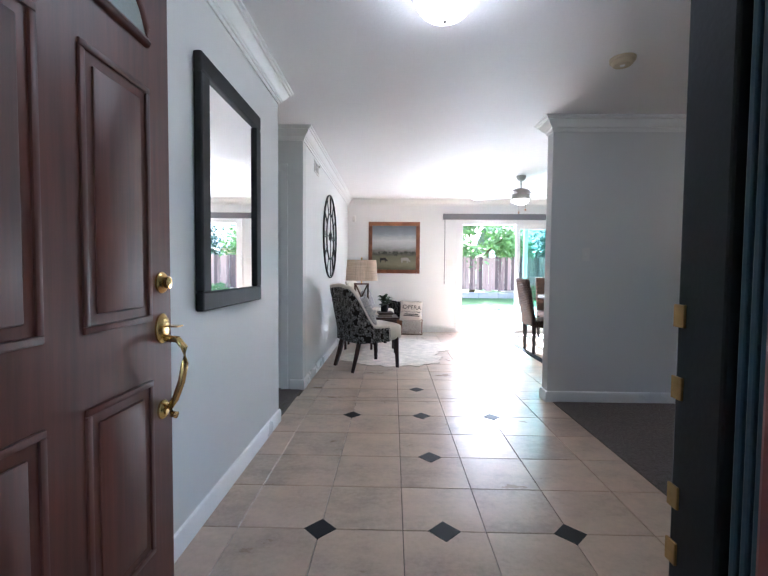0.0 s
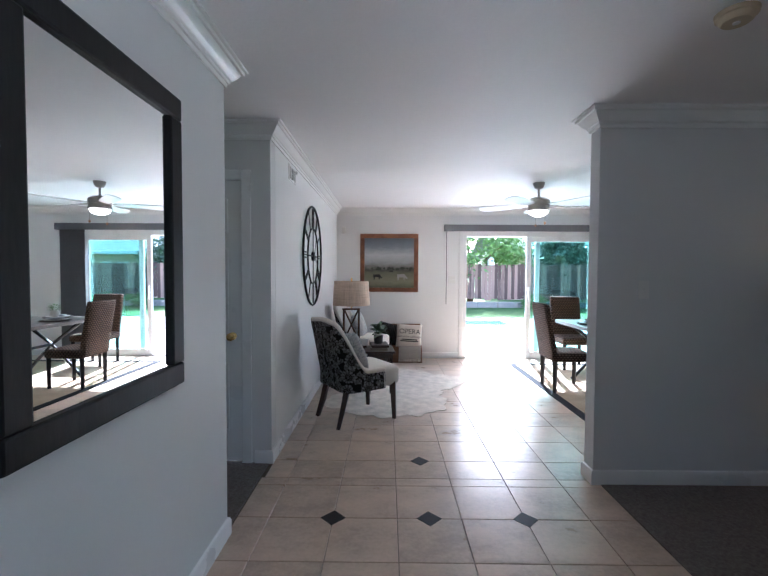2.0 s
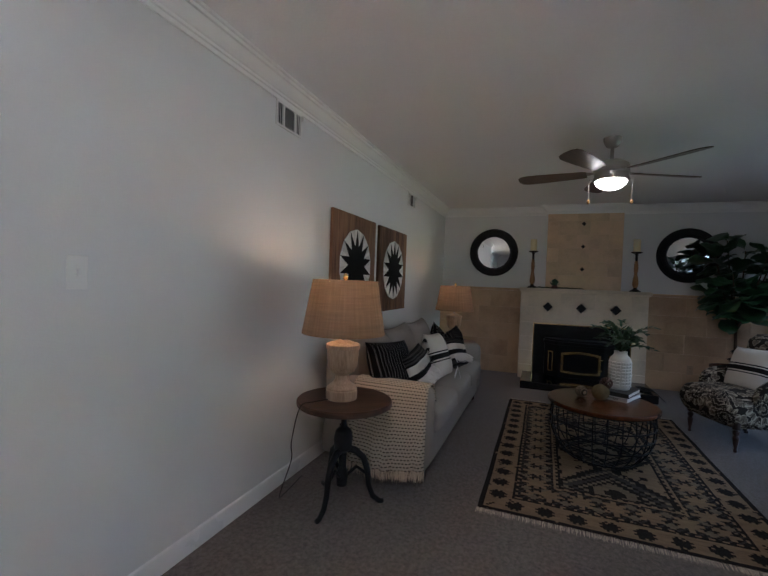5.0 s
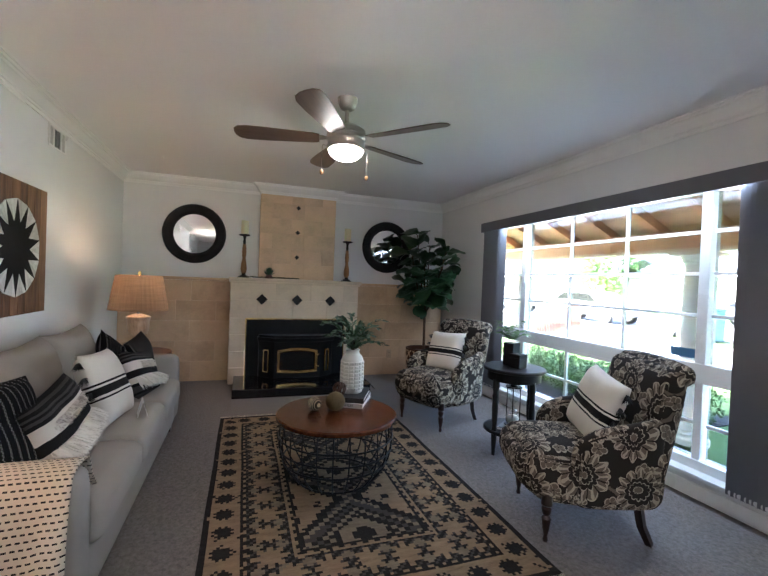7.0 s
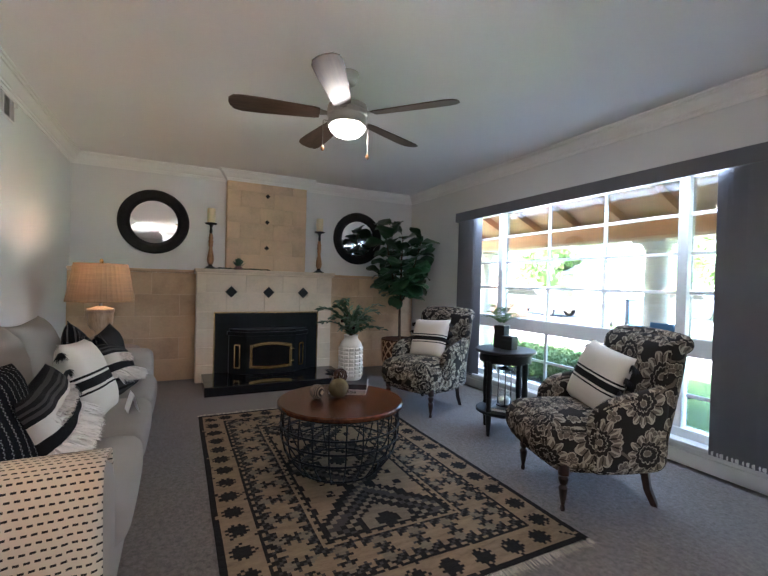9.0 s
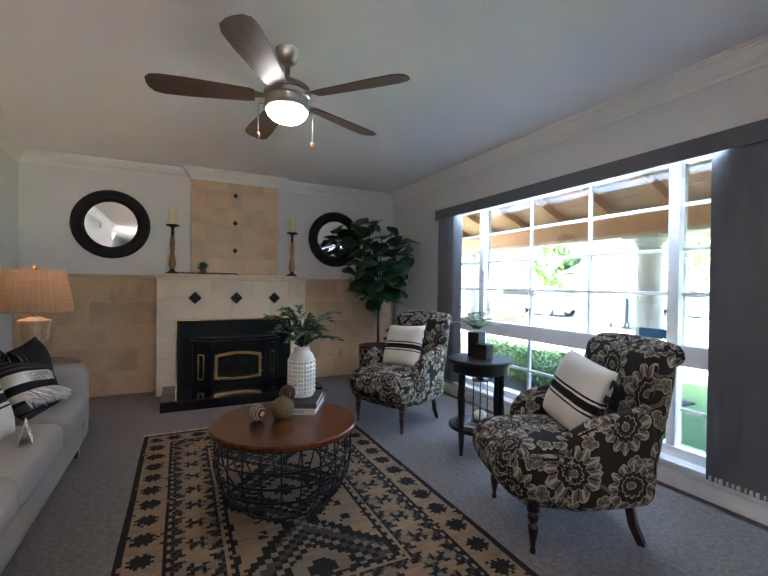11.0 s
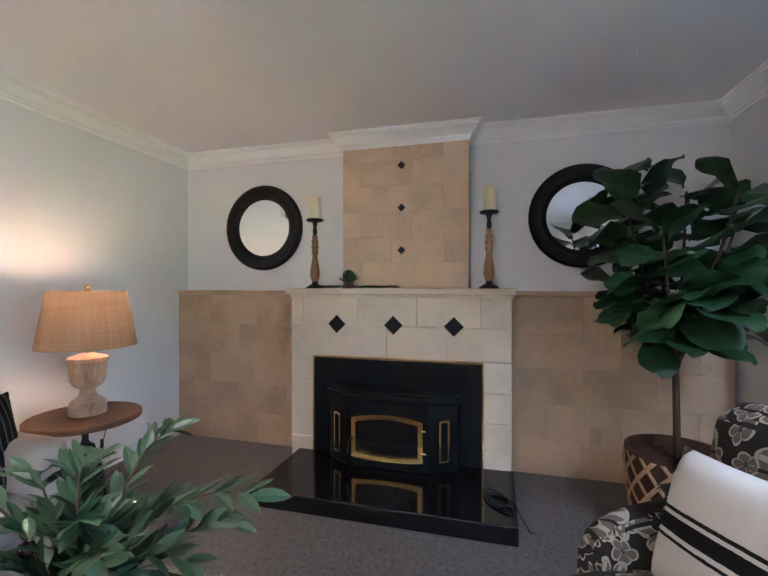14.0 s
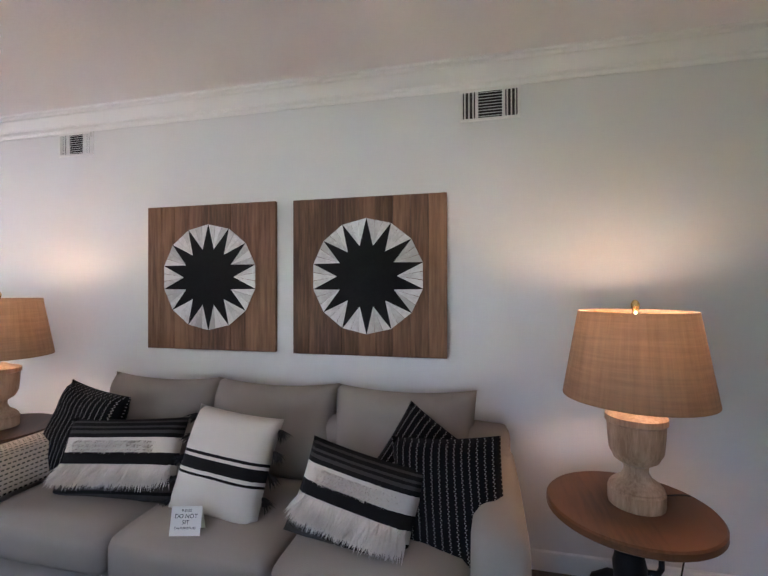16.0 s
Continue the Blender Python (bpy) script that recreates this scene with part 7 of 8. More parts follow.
def dining_chair(m, label):
    ob = thing("dining_chair", m, label, "chair", "chairs round the dining table")
    part("seat", soft(-0.23, 0.23, -0.24, 0.22, 0.36, 0.46, 0.02, (0, 0, 0.01), 6), SEAGRASS, ob, smooth=True)
    part("backrest", soft(-0.225, 0.225, -0.255, -0.19, 0.37, 1.03, 0.022, (0, 0.01, 0), 7, (lambda p: Vector((p.x, p.y - 0.10 * max(0, (p.z - 0.46) / 0.57), p.z)))), SEAGRASS, ob, smooth=True)
    for sx in (-1, 1):
        for y in (-0.205, 0.19):
            part("leg", tube([(sx * 0.195, y, 0.37), (sx * 0.195, y, 0.0)], 0.03, 4, taper=0.024), EBONY, ob)
    return ob


dc = dining_chair(pose(2.13, 5.835, 0.008, 0, 0, -90), "dark woven seagrass dining chair with black legs")
for x, y, r in ((2.72, 6.98, 180), (3.42, 5.88, 90), (3.42, 5.25, 90)):
    copy_thing(dc, pose(x, y, 0.008, 0, 0, r))
GREY_WOOD = wood("grey_table_wood", (0.09, 0.075, 0.068), (0.24, 0.205, 0.185), 0.35, 5, (1, 0.08, 1))
dt = thing("dining_table", pose(2.76, 5.68, 0.008), "grey-brown plank dining table on a dark iron base", "table")
for k in range(5):
    part("plank", box(-0.50 + k * 0.20 + 0.001, -0.30 + k * 0.20 - 0.001, -0.82, 0.82, 0.72, 0.76, 0.003), GREY_WOOD, dt)
for y in (-0.55, 0.55):
    part("trestle", tube([(-0.38, y, 0.01), (0.0, y, 0.42), (0.38, y, 0.01)], 0.022, 6), IRON, dt)
    part("trestle", tube([(-0.38, y, 0.71), (0.0, y, 0.42), (0.38, y, 0.71)], 0.022, 6), IRON, dt)
part("stretcher", tube([(0, -0.55, 0.42), (0, 0.55, 0.42)], 0.018, 6), IRON, dt)
CHARGER = plain("dark_charger", (0.05, 0.035, 0.03), 0.5)
for x, y in ((2.48, 5.95), (2.48, 5.18), (3.04, 5.95), (3.04, 5.18), (2.75, 6.33)):
    pl = thing("place_setting", pose(x, y, 0.769), "stacked pale plates on a dark round charger", "plate", "place settings on the dining table")
    part("charger", lathe([(0.10, 0), (0.16, 0.004), (0.165, 0.012), (0.15, 0.009), (0.0, 0.006)], 28, cap=False), CHARGER, pl, smooth=True)
    part("plate", lathe([(0.08, 0.010), (0.13, 0.020), (0.135, 0.024), (0.10, 0.018), (0.0, 0.015)], 28, cap=False), CERAMIC, pl, smooth=True)
    part("bowl", lathe([(0.05, 0.02), (0.09, 0.034), (0.095, 0.04), (0.06, 0.03), (0.0, 0.026)], 28, cap=False), plain("grey_glaze", (0.30, 0.31, 0.32), 0.3), pl, smooth=True)
for x, y, s, pot_mat, lab in ((2.50, 5.97, 1.0, CERAMIC, "small green plant in a pale pot on the table"), (2.77, 5.70, 1.7, plain("blue_black_vase", (0.015, 0.02, 0.035), 0.15), "dark round vase with green stems")):
    v = thing("table_plant", pose(x, y, 0.812 if s == 1.0 else 0.768), lab, "plant")
    part("pot", lathe([(0.03 * s, 0), (0.045 * s, 0.03 * s), (0.05 * s, 0.06 * s), (0.035 * s, 0.09 * s), (0.03 * s, 0.085 * s)], 20), pot_mat, v, smooth=50)
    bm = bmesh.new()
    rnd = random.Random(int(s * 10))
    for k in range(70):
        a, u = rnd.uniform(0, 6.28), rnd.uniform(0.1, 1.2)
        join(bm, blade(0.06 * s, 0.012 * s, 3, 0.3), aim((math.cos(a) * 0.03 * s, math.sin(a) * 0.03 * s, 0.08 * s + rnd.uniform(0, 0.07) * s), (math.cos(a), math.sin(a), u)))
    part("leaves", bm, FERN, v)
dr = thing("dining_rug", pose(0, 0, 0), "tan jute rug with a wide black border", "rug")
part("field", box(1.93, 3.95, 4.80, 7.12, 0.0005, 0.007), plain("jute", (0.42, 0.33, 0.23), 0.95, spread=0.2, relief=0.8, fine=140), dr)
bm = box(1.84, 1.93, 4.71, 7.21, 0.0005, 0.0075)
for a, b, c, d in ((3.95, 4.04, 4.71, 7.21), (1.93, 3.95, 4.71, 4.80), (1.93, 3.95, 7.12, 7.21)):
    box(a, b, c, d, 0.0005, 0.0075, bm=bm)
part("border", bm, plain("black_border", (0.012, 0.013, 0.016), 0.9), dr, "black cotton border")
sp = thing("framed_print", pose(4.90, 6.4, 1.55, 0, 0, -90), "white framed print with small dark shapes", "picture")
for a, b, c, d in ((-0.22, 0.22, 0.15, 0.18), (-0.22, 0.22, -0.18, -0.15), (-0.22, -0.19, -0.15, 0.15), (0.19, 0.22, -0.15, 0.15)):
    part("frame_rail", box(a, b, -0.025, -0.002, c, d, 0.003), TRIM, sp)
part("print", box(-0.19, 0.19, -0.012, -0.004, -0.15, 0.15), PAPER, sp)
for k in range(8):
    part("printed_shape", lathe([(0.022, 0), (0.022, 0.001)], 10, m=pose(-0.13 + 0.085 * (k % 4), -0.0122, 0.06 - 0.12 * (k // 4), 90)), INK, sp)

# ---- outside, at the back ----
setting("ground", box(-250, 250, -250, 250, -0.6, -0.17), GRASS, "wide ground of grass round the house", "ground")
bm = box(-14, 20, 7.76, 12.55, -0.25, -0.10)
box(3.75, 20, 12.55, 14.7, -0.25, -0.10, bm=bm)
box(-14, 3.75, 14.15, 14.7, -0.25, -0.10, bm=bm)
setting("pavement_patio", bm, plain("patio_concrete", (0.55, 0.53, 0.50), 0.8, scale=1.0, spread=0.08, relief=0.2), "pale sunlit concrete patio round the pool", "patio")
setting("water", box(-14, 3.55, 12.75, 14.0, -0.24, -0.16), WATER, "bright blue pool water", "pool")
bm = box(-14, 3.75, 12.55, 12.75, -0.25, -0.085, 0.01)
box(-14, 3.75, 14.0, 14.2, -0.25, -0.085, 0.01, bm)
box(3.55, 3.75, 12.75, 14.0, -0.25, -0.085, 0.01, bm)
setting("pool_coping", bm, plain("pool_brick", (0.42, 0.36, 0.33), 0.8, spread=0.2), "rounded brick edge of the pool", "coping")
setting("lawn", box(-14, 24, 14.71, 18.95, -0.25, -0.09), GRASS, "green back lawn", "lawn")
rnd = random.Random(77)
rw = tagged(new("retaining_wall"), "low pale stone retaining wall under the fence", "wall", kind="structure")
GARDEN_STONE = plain("garden_stone", (0.34, 0.29, 0.24), 0.9)
for k in range(30):
    part("block", box(-6 + k * 0.9, -6 + k * 0.9 + 0.88, 18.96, 19.2, -0.2, 0.16, 0.02), GARDEN_STONE, rw)
fe = thing("fence", pose(0, 19.25, 0), "tall weathered brown board fence", "fence")
board = part("board", box(-0.07, 0.07, 0, 0.02, 0.26, 1.80, 0.003, seg=1), FENCE, fe, m=pose(-5, 0, 0))
for k in range(1, 165):
    piece("board", board.data, fe, pose(-5 + k * 0.146, rnd.uniform(-0.008, 0.008), rnd.uniform(-0.05, 0.04), 0, rnd.uniform(-0.5, 0.5)))
for z in (0.45, 1.55):
    part("rail", box(-5, 19.2, 0.03, 0.07, z, z + 0.09), FENCE, fe)
bh = thing("birdhouse", pose(4.55, 19.24, 1.78), "small white birdhouse on the fence", "birdhouse")
part("house", prism([(-0.13, 0), (0.13, 0), (0.13, 0.22), (0, 0.36), (-0.13, 0.22)], -0.1, 0.1, m=pose(0, 0, 0, 90)), STUCCO, bh)
part("hole", lathe([(0.04, 0), (0.04, 0.005)], 12, m=pose(0, -0.1, 0.18, 90)), INK, bh)


def leafy(n, centre, radius, size, seed, squash=0.8, clumps=14):
    """Many small leaves gathered in clumps, with gaps between them."""
    rnd = np.random.default_rng(seed)
    hearts = rnd.normal(size=(clumps, 3))
    hearts /= np.linalg.norm(hearts, axis=1)[:, None]
    hearts *= (rnd.uniform(0.35, 0.85, clumps) ** 0.6)[:, None]
    which = rnd.integers(0, clumps, n)
    p = hearts[which] + rnd.normal(size=(n, 3)) * 0.20
    p *= np.array([radius, radius, radius * squash])
    p += np.array(centre)
    d1 = rnd.normal(size=(n, 3))
    d1 /= np.linalg.norm(d1, axis=1)[:, None]
    d2 = np.cross(d1, rnd.normal(size=(n, 3)))
    d2 /= np.linalg.norm(d2, axis=1)[:, None]
    s = size * rnd.uniform(0.6, 1.3, n)[:, None]
    v = np.stack([p - d1 * s, p + d2 * s * 0.45, p + d1 * s, p - d2 * s * 0.45], axis=1).reshape(-1, 3)
    f = np.arange(4 * n).reshape(-1, 4)
    return v, f, hearts * np.array([radius, radius, radius * squash]) + np.array(centre)


def tree(m, trunk_h, radius, leaves, size, seed, label, squash=0.8, mat_=None):
    ob = thing("tree", m, label, "tree")
    v, f, hearts = leafy(leaves, (0, 0, trunk_h + radius * squash * 0.7), radius, size, seed, squash)
    mesh = bpy.data.meshes.new("crown")
    mesh.from_pydata(v.tolist(), [], f.tolist())
    mesh.materials.append(mat_ or TREE_LEAF)
    c = new("crown", mesh)
    c.parent = ob
    bm = tube([(0, 0, 0), (0.03, 0.02, trunk_h * 0.6), (0, 0, trunk_h)], 0.11 * radius / 2 + 0.04, 8, taper=0.06 * radius / 2 + 0.03)
    for h in hearts[:9]:
        h = Vector(h)
        tube([(0, 0, trunk_h * 0.9), Vector((0, 0, trunk_h)).lerp(h, 0.5) + Vector((0, 0, 0.1)), h], 0.05 * radius / 2 + 0.015, 6, bm, taper=0.012)
    part("trunk", bm, BARK, ob, smooth=True)
    return ob


tree(pose(3.9, 20.6, -0.17), 1.5, 2.3, 9000, 0.12, 3, "light green leafy tree behind the fence", 0.75)
tree(pose(0.3, 21.5, -0.17), 1.7, 2.2, 7000, 0.12, 6, "light green leafy tree behind the fence", 0.8)
tree(pose(8.2, 20.8, -0.17), 1.2, 1.5, 6000, 0.10, 4, "dark green rounded tree behind the fence", 0.95, LEAF)
for x, s in ((6.2, 11), (9.0, 12), (10.6, 13), (12.2, 14)):
    sh = thing("shrub", pose(x, 18.4, -0.09), "low green garden shrub by the fence", "shrub", "shrubs along the fence")
    v, f, _ = leafy(1600, (0, 0, 0.28), 0.55, 0.05, s, 0.6, 9)
    mesh = bpy.data.meshes.new("foliage")
    mesh.from_pydata(v.tolist(), [], f.tolist())
    mesh.materials.append(HEDGE)
    c = new("foliage", mesh)
    c.parent = sh


def bungalow(m, w, d, h, wall_mat, label, openings, door_mat=None):
    ob = thing("house", m, label, "house")
    part("wall", box(-w / 2, w / 2, 0, d, 0, h), wall_mat, ob)
    part("roof", prism([(-0.7, h - 0.05), (d / 2, h + 1.7), (d + 0.7, h - 0.05), (d + 0.7, h + 0.1), (d / 2, h + 1.9), (-0.7, h + 0.1)], -w / 2 - 0.6, w / 2 + 0.6, m=Matrix(((0, 0, 1, 0), (1, 0, 0, 0), (0, 1, 0, 0), (0, 0, 0, 1)))), ROOFING, ob, "grey shingle roof")
    part("fascia", box(-w / 2 - 0.6, w / 2 + 0.6, -0.74, -0.70, h - 0.08, h + 0.12), TRIM, ob)
    for kind, x, z0_, ww, hh in openings:
        if kind == "window":
            o = part("window", box(x - ww / 2 - 0.08, x + ww / 2 + 0.08, -0.05, 0, z0_ - 0.08, z0_ + hh + 0.08), TRIM, ob)
            for k in range(2):
                part("pane", box(x - ww / 2 + k * ww / 2 + 0.02, x + k * ww / 2 - 0.02, -0.06, -0.05, z0_, z0_ + hh), plain("dark_pane", (0.05, 0.06, 0.07), 0.1), o)
        else:
            part(kind, box(x - ww / 2, x + ww / 2, -0.05, 0, z0_, z0_ + hh, 0.01), door_mat if kind == "door" else TRIM, ob)
    return ob


TAN = plain("tan_stucco", (0.55, 0.45, 0.33), 0.8, spread=0.06)
bungalow(pose(13.0, 26, -0.17), 12, 7, 2.7, TAN, "tan neighbouring house with a grey roof", [("window", -3, 1.0, 1.6, 1.1), ("window", 2, 1.0, 1.6, 1.1)])
bungalow(pose(-4.0, 27, -0.17), 11, 7, 2.6, STUCCO, "pale neighbouring house behind the fence", [("window", 0, 1.0, 1.6, 1.1)])

# ---- outside, at the front ----
setting("pavement_walk", box(2.2, 9.5, -1.62, -0.66, -0.30, -0.13), CONCRETE, "pale concrete porch walk under the window", "walk")
setting("mulch_bed", box(4.75, 9.0, -3.3, -1.64, -0.30, -0.155), plain("black_mulch", (0.02, 0.02, 0.022), 0.9, scale=30, spread=0.6, relief=1.0), "dark mulch bed under the hedge", "planting bed")
setting("pavement_drive", box(4.5, 40, -10.5, -5.2, -0.30, -0.15), CONCRETE, "wide sunlit concrete driveway", "driveway")
# Unseen cover, added to cut the daylight that enters by the front door.
setting("shade_roof_entry", box(-3.0, 2.19, -3.0, 0.375, 2.45, 2.60), PEACH, "unseen peach ceiling added over the entrance to dim its daylight", "porch roof")
# Two unseen walls, added to block daylight and darken the entry.
setting("shade_wall_west", box(-3.15, -3.002, -3.0, 0.375, -0.2, 2.45), STUCCO, "unseen stucco wall added west of the entrance to block daylight", "wall")
setting("shade_wall_south", box(-3.0, 1.10, -3.15, -3.0, -0.2, 2.45), STUCCO, "unseen stucco wall added south of the entrance to block daylight", "wall")
setting("pavement_step", box(-1.5, 2.05, -1.8, 0.37, -0.30, -0.02), CONCRETE, "concrete entrance step", "step")
setting("road", box(-120, 120, -21, -12.2, -0.30, -0.165), plain("pale_asphalt", (0.30, 0.30, 0.29), 0.9, scale=0.5, spread=0.1), "pale sunlit street", "road")
setting("kerb", box(-120, 120, -12.2, -11.9, -0.30, -0.10, 0.02), CONCRETE, "concrete street kerb", "kerb")
hd = thing("hedge", pose(6.3, -2.45, -0.155), "low clipped green hedge in front of the porch", "hedge")
rng = np.random.default_rng(5)
n = 9000
p = rng.uniform(-1, 1, (n, 3)) * np.array([1.55, 0.42, 0.19]) + np.array([0, 0, 0.22])
p += rng.normal(size=(n, 3)) * 0.03
d1 = rng.normal(size=(n, 3))
d1 /= np.linalg.norm(d1, axis=1)[:, None]
d2 = np.cross(d1, rng.normal(size=(n, 3)))
d2 /= np.linalg.norm(d2, axis=1)[:, None]
v = np.stack([p - d1 * 0.028, p + d2 * 0.016, p + d1 * 0.028, p - d2 * 0.016], axis=1).reshape(-1, 3)
mesh = bpy.data.meshes.new("foliage")
mesh.from_pydata(v.tolist(), [], np.arange(4 * n).reshape(-1, 4).tolist())
mesh.materials.append(HEDGE)
c = new("foliage", mesh)
c.parent = hd
bm = bmesh.new()
for k in range(9):
    tube([(-1.4 + k * 0.35, 0, 0), (-1.35 + k * 0.35, 0.02, 0.3)], 0.02, 5, bm)
part("branches", bm, BARK, hd)

# porch
po = tagged(new("porch_roof"), "peach painted porch roof with open rafters", "porch roof", kind="structure")
slope = math.degrees(math.atan2(0.56, 1.2))
part("soffit", box(0, 7.5, -1.62, 0.0, 0, 0.03), SOFFIT_LIT, po, m=pose(2.2, -0.66, 2.545, slope))
raft = part("rafter", box(-0.045, 0.045, -1.60, 0.0, -0.09, -0.002, 0.004), PEACH, po, m=pose(2.43, -0.66, 2.545, slope))
for k in range(1, 12):
    piece("rafter", raft.data, po, pose(2.43 + 0.60 * k, -0.66, 2.545, slope))
for k in range(1, 7):
    part("board_joint", box(0, 7.5, -0.004, 0.004, -0.004, -0.001), RUST, po, m=pose(2.2, -0.66, 2.545, slope) @ pose(0, -0.23 * k, 0))
part("beam", box(2.2, 9.7, -1.92, -1.80, 1.72, 1.90, 0.005), PEACH, po)
part("beam_trim", box(2.2, 9.7, -1.95, -1.78, 1.685, 1.72, 0.004), plain("pale_peach", (0.66, 0.50, 0.36), 0.6), po)
part("fascia", box(2.2, 9.7, -2.18, -2.14, 1.72, 1.89, 0.004), PEACH, po)


def column(m, label):
    ob = thing("porch_column", m, label, "column", "columns of the porch")
    part("shaft", lathe([(0.115, 0.12), (0.118, 0.6), (0.105, 1.72)], 28), COLUMN_PAINT, ob, smooth=40)
    part("base", lathe([(0.16, 0), (0.16, 0.05), (0.14, 0.07), (0.14, 0.10), (0.12, 0.13)], 28), COLUMN_PAINT, ob, smooth=30)
    bm = lathe([(0.105, 1.70), (0.125, 1.715), (0.125, 1.735), (0.14, 1.76), (0.15, 1.775)], 28)
    box(-0.17, 0.17, -0.17, 0.17, 1.775, 1.813, 0.004, bm)
    part("capital", bm, COLUMN_PAINT, ob, smooth=30)
    return ob


col = column(pose(4.43, -1.865, -0.13), "round white porch column with a stepped capital")
copy_thing(col, pose(7.10, -1.865, -0.13))


def car(m, paint, label):
    ob = thing("car", m, label, "car", "cars parked along the street")
    body = prism([(-2.1, 0.35), (2.05, 0.35), (2.15, 0.55), (2.05, 0.80), (1.1, 0.92), (0.55, 1.36), (-0.95, 1.40), (-1.75, 0.98), (-2.12, 0.90), (-2.18, 0.6)], -0.85, 0.85, m=pose(0, 0, 0, 90), bevel=0.06)
    part("body", body, paint, ob, smooth=30)
    for s in (-1, 1):
        part("window", prism([(0.95, 0.93), (0.50, 1.29), (-0.90, 1.32), (-1.45, 0.97)], 0, 0.01, m=Matrix.Translation((0, s * 0.853, 0)) @ pose(0, 0, 0, 90)), BLACK_STONE, ob, "dark side glass")
        for x in (-1.3, 1.35):
            w = part("wheel", lathe([(0.20, -0.1), (0.32, -0.09), (0.33, 0.0), (0.32, 0.09), (0.20, 0.1)], 20, m=pose(x, s * 0.80, 0.33, 90)), INK, ob, smooth=40)
            part("rim", lathe([(0.05, -0.11), (0.20, -0.105), (0.20, 0.105), (0.05, 0.11)], 12, m=pose(x, s * 0.80, 0.33, 90)), NICKEL, w)
        part("headlight", box(2.02, 2.12, s * 0.6 - 0.15, s * 0.6 + 0.15, 0.62, 0.74, 0.02), WHITE_PLASTIC, ob)
        part("tail_light", box(-2.16, -2.08, s * 0.62 - 0.12, s * 0.62 + 0.12, 0.66, 0.84, 0.02), plain("red_lens", (0.4, 0.02, 0.02), 0.2), ob)
    return ob


car(pose(17.0, -13.4, -0.165, 0, 0, 185), plain("white_car_paint", (0.65, 0.66, 0.68), 0.2), "white car parked at the kerb")
car(pose(13.6, -19.6, -0.165, 0, 0, 4), plain("dark_car_paint", (0.05, 0.07, 0.10), 0.2), "dark blue car parked across the street")
car(pose(24.0, -13.6, -0.165, 0, 0, 182), plain("silver_car_paint", (0.40, 0.44, 0.48), 0.2, 0.4), "silver car parked at the kerb")
for x, y, c in ((10.4, -11.3, (0.02, 0.10, 0.22)), (11.1, -11.4, (0.03, 0.03, 0.035))):
    tb = thing("wheeled_bin", pose(x, y, -0.15), "wheeled rubbish bin standing at the kerb", "bin", "bins at the kerb")
    part("tub", box(-0.26, 0.26, -0.28, 0.28, 0.04, 0.95, 0.03), plain("bin_plastic", c, 0.5), tb)
    part("lid", box(-0.28, 0.28, -0.32, 0.30, 0.96, 1.02, 0.02), plain("bin_plastic", c, 0.5), tb)
    for s in (-1, 1):
        part("wheel", lathe([(0.1, -0.03), (0.1, 0.03)], 14, m=pose(s * 0.25, 0.27, 0.1, 0, 90)), INK, tb)
bungalow(pose(20.0, -29, -0.17, 0, 0, 180), 15, 8, 2.7, STUCCO, "white house across the street with a red door", [("window", -4, 0.9, 2.0, 1.2), ("window", 4.5, 0.9, 2.0, 1.2), ("door", 1.0, 0, 1.0, 2.1), ("garage_door", -0.0 - 6.0, 0, 0.9, 2.1)], plain("red_door", (0.45, 0.03, 0.03), 0.4))
bungalow(pose(38.0, -29, -0.17, 0, 0, 180), 14, 8, 2.7, TAN, "tan house across the street", [("window", -3, 0.9, 2.0, 1.2), ("garage_door", 3.0, 0, 4.6, 2.2), ("door", 0.0, 0, 1.0, 2.1)], plain("brown_door", (0.2, 0.08, 0.04), 0.4))
bungalow(pose(3.0, -29, -0.17, 0, 0, 180), 13, 8, 2.7, STUCCO, "pale house across the street", [("window", -3, 0.9, 2.0, 1.2), ("garage_door", 3.5, 0, 4.6, 2.2), ("door", 0.0, 0, 1.0, 2.1)], plain("dark_door", (0.1, 0.07, 0.05), 0.4))
tree(pose(9.4, -15.4, -0.17), 1.5, 2.1, 8000, 0.11, 8, "light green street tree", 0.85)
tree(pose(28.0, -26.0, -0.17), 2.0, 2.6, 5000, 0.15, 9, "green tree across the street", 0.85)
pf = thing("picket_fence", pose(13.0, -8.0, -0.15, 0, 0, -60), "low tan wooden picket fence", "fence")
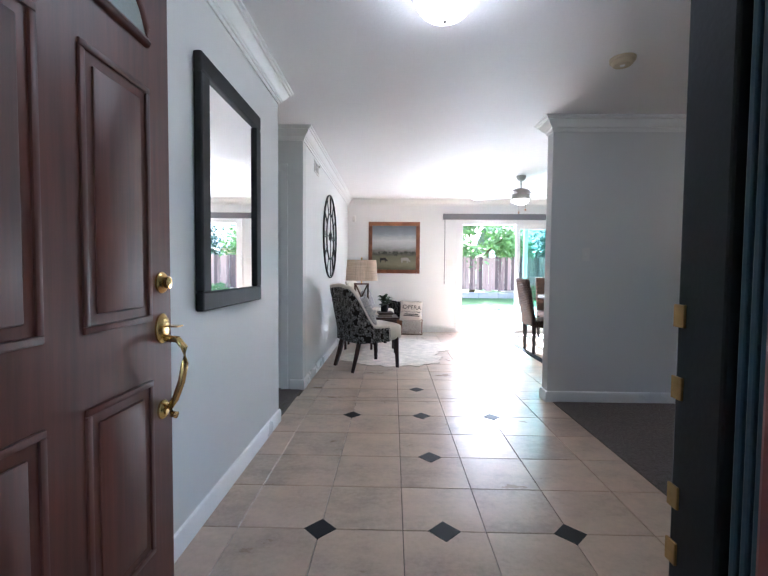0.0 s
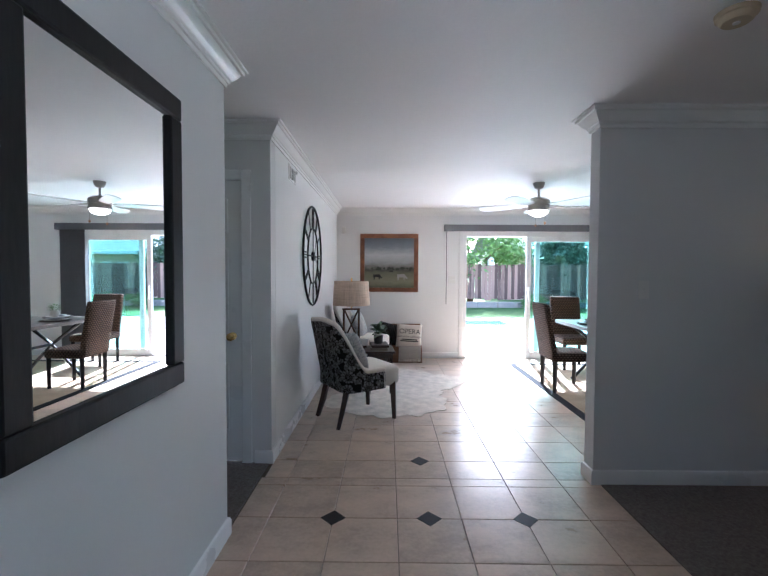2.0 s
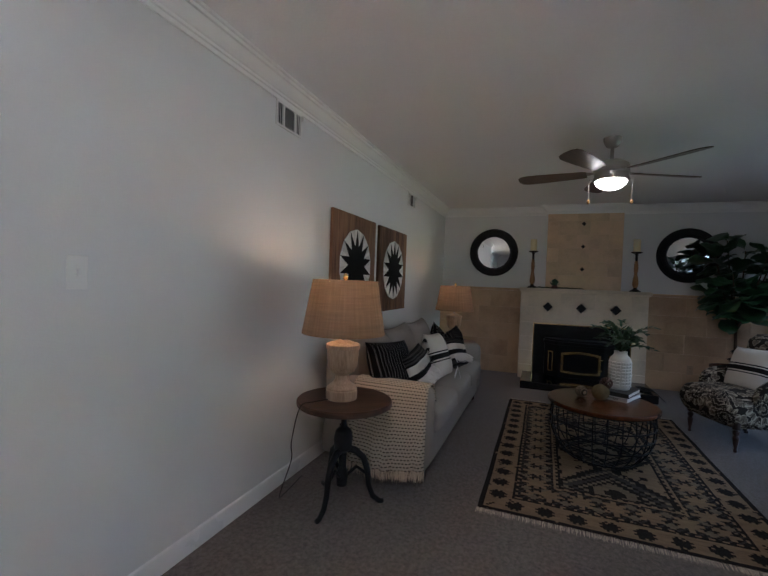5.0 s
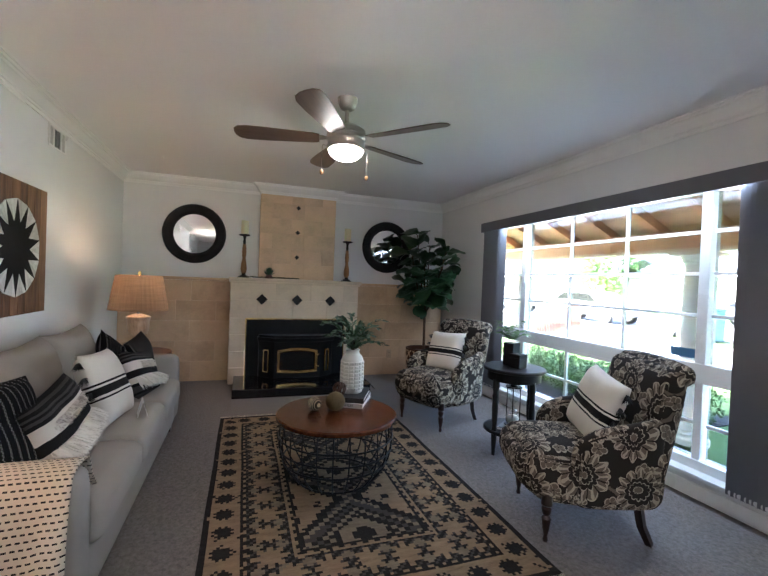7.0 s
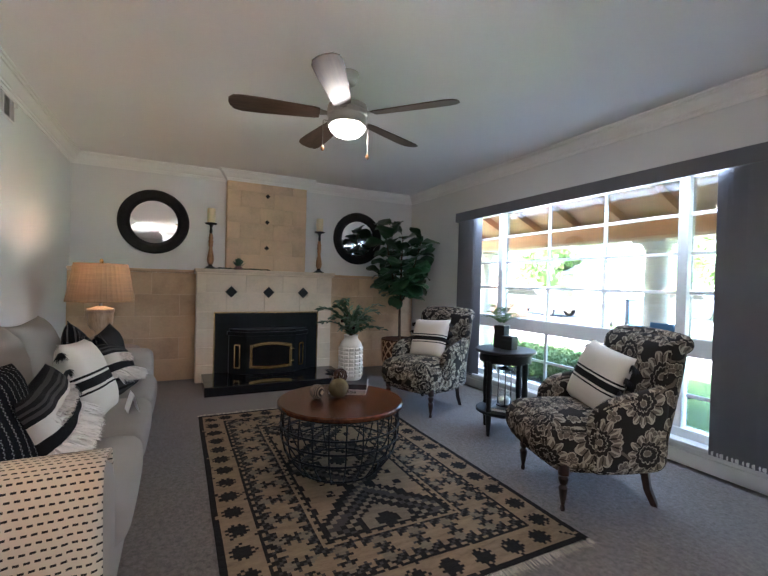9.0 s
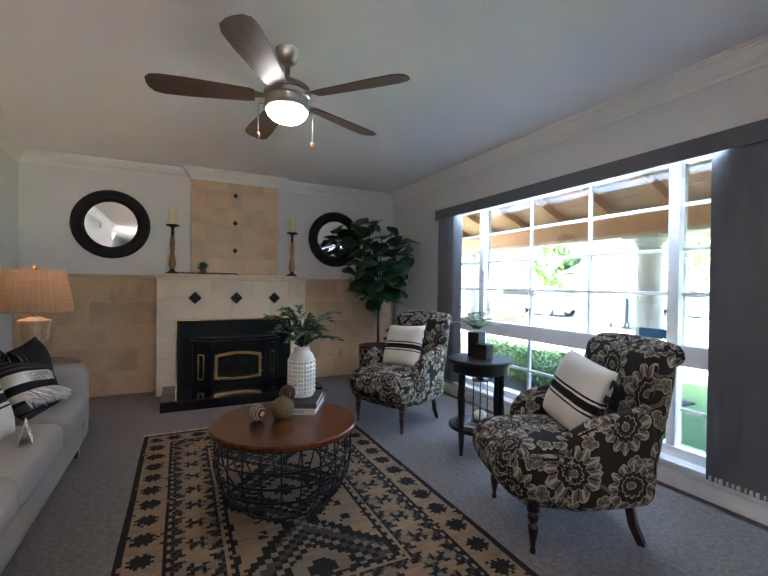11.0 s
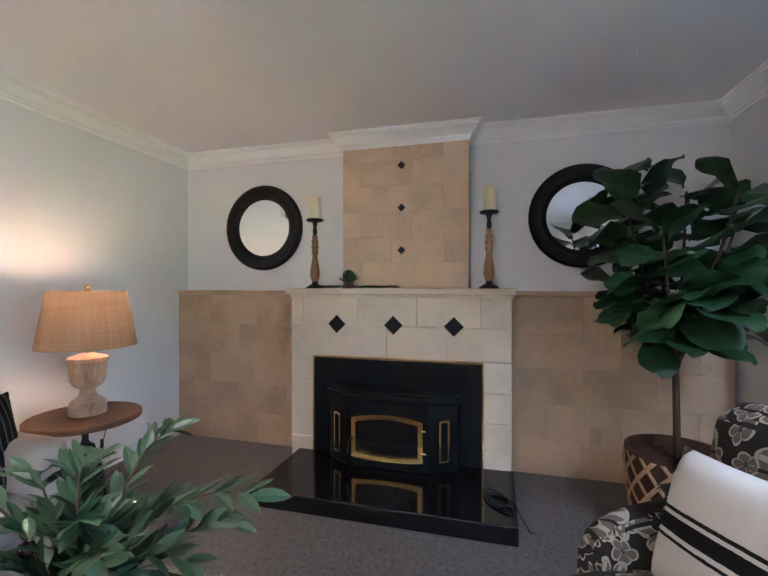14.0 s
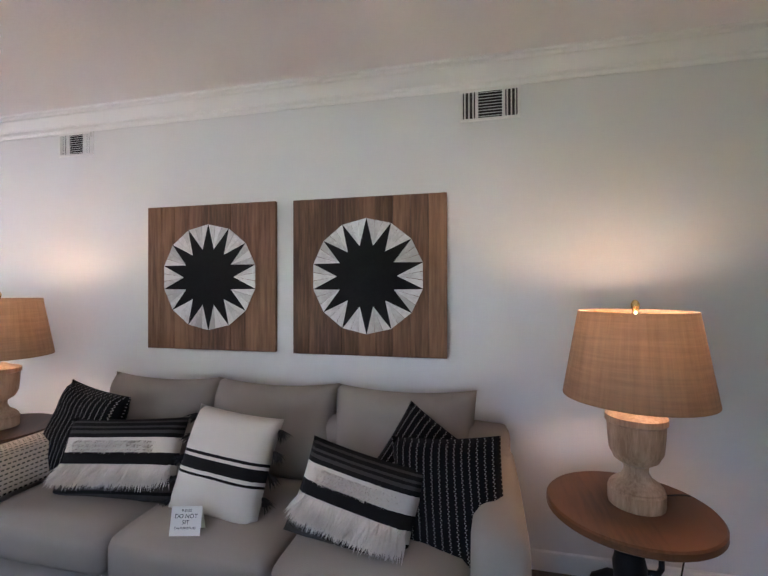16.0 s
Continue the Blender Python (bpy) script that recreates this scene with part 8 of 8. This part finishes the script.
pick = part("picket", prism([(-0.05, 0), (0.05, 0), (0.05, 0.8), (0, 0.88), (-0.05, 0.8)], 0, 0.02, m=pose(0, 0, 0, 90)), TRUNK_WOOD, pf, m=pose(-2.2, 0, 0))
for k in range(1, 32):
    piece("picket", pick.data, pf, pose(-2.2 + k * 0.14, 0, 0))
part("rail", box(-2.3, 2.3, 0.0, 0.05, 0.2, 0.28), TRUNK_WOOD, pf)

# ---- floor tiles ----
fl = tagged(new("floor_tiles"), "beige stone-look ceramic floor tiles with thin dark joints", "floor", kind="structure")
TX, TY, T0X, T0Y = 0.3617, 0.3585, -0.325, 3.144
shapes = {}


def lay(x0, x1, y0, y1):
    i0, i1 = math.floor((x0 - T0X) / TX), math.ceil((x1 - T0X) / TX)
    j0, j1 = math.floor((y0 - T0Y) / TY), math.ceil((y1 - T0Y) / TY)
    for i in range(i0, i1):
        for j in range(j0, j1):
            a, b = max(x0, T0X + i * TX), min(x1, T0X + (i + 1) * TX)
            c, d = max(y0, T0Y + j * TY), min(y1, T0Y + (j + 1) * TY)
            w, h = round(b - a - 0.004, 3), round(d - c - 0.004, 3)
            if w < 0.02 or h < 0.02:
                continue
            m = pose((a + b) / 2, (c + d) / 2, 0)
            if (w, h) not in shapes:
                shapes[w, h] = part("tile", box(-w / 2, w / 2, -h / 2, h / 2, -0.0115, 0, 0.0015, seg=1), FLOOR_TILE, fl, m=m).data
            else:
                piece("tile", shapes[w, h], fl, m)


lay(-0.87, 1.385, FRONT + 0.02, 3.60)
lay(-0.85, 4.9, 3.60, BACK)
dia = None
for i, j in ((0, 0), (1.5, 0), (3, 0), (1.5, -2), (1.5, 2), (0, -4), (1.5, -4), (3, -4)):
    m = pose(T0X + i * TX, T0Y + j * TY, 0)
    if dia is None:
        dia = part("inset", prism([(-0.072, 0), (0, -0.072), (0.072, 0), (0, 0.072)], -0.008, 0.0012, bevel=0.001), BLACK_TILE, fl, "black diamond inset", m=m).data
    else:
        piece("inset", dia, fl, m)
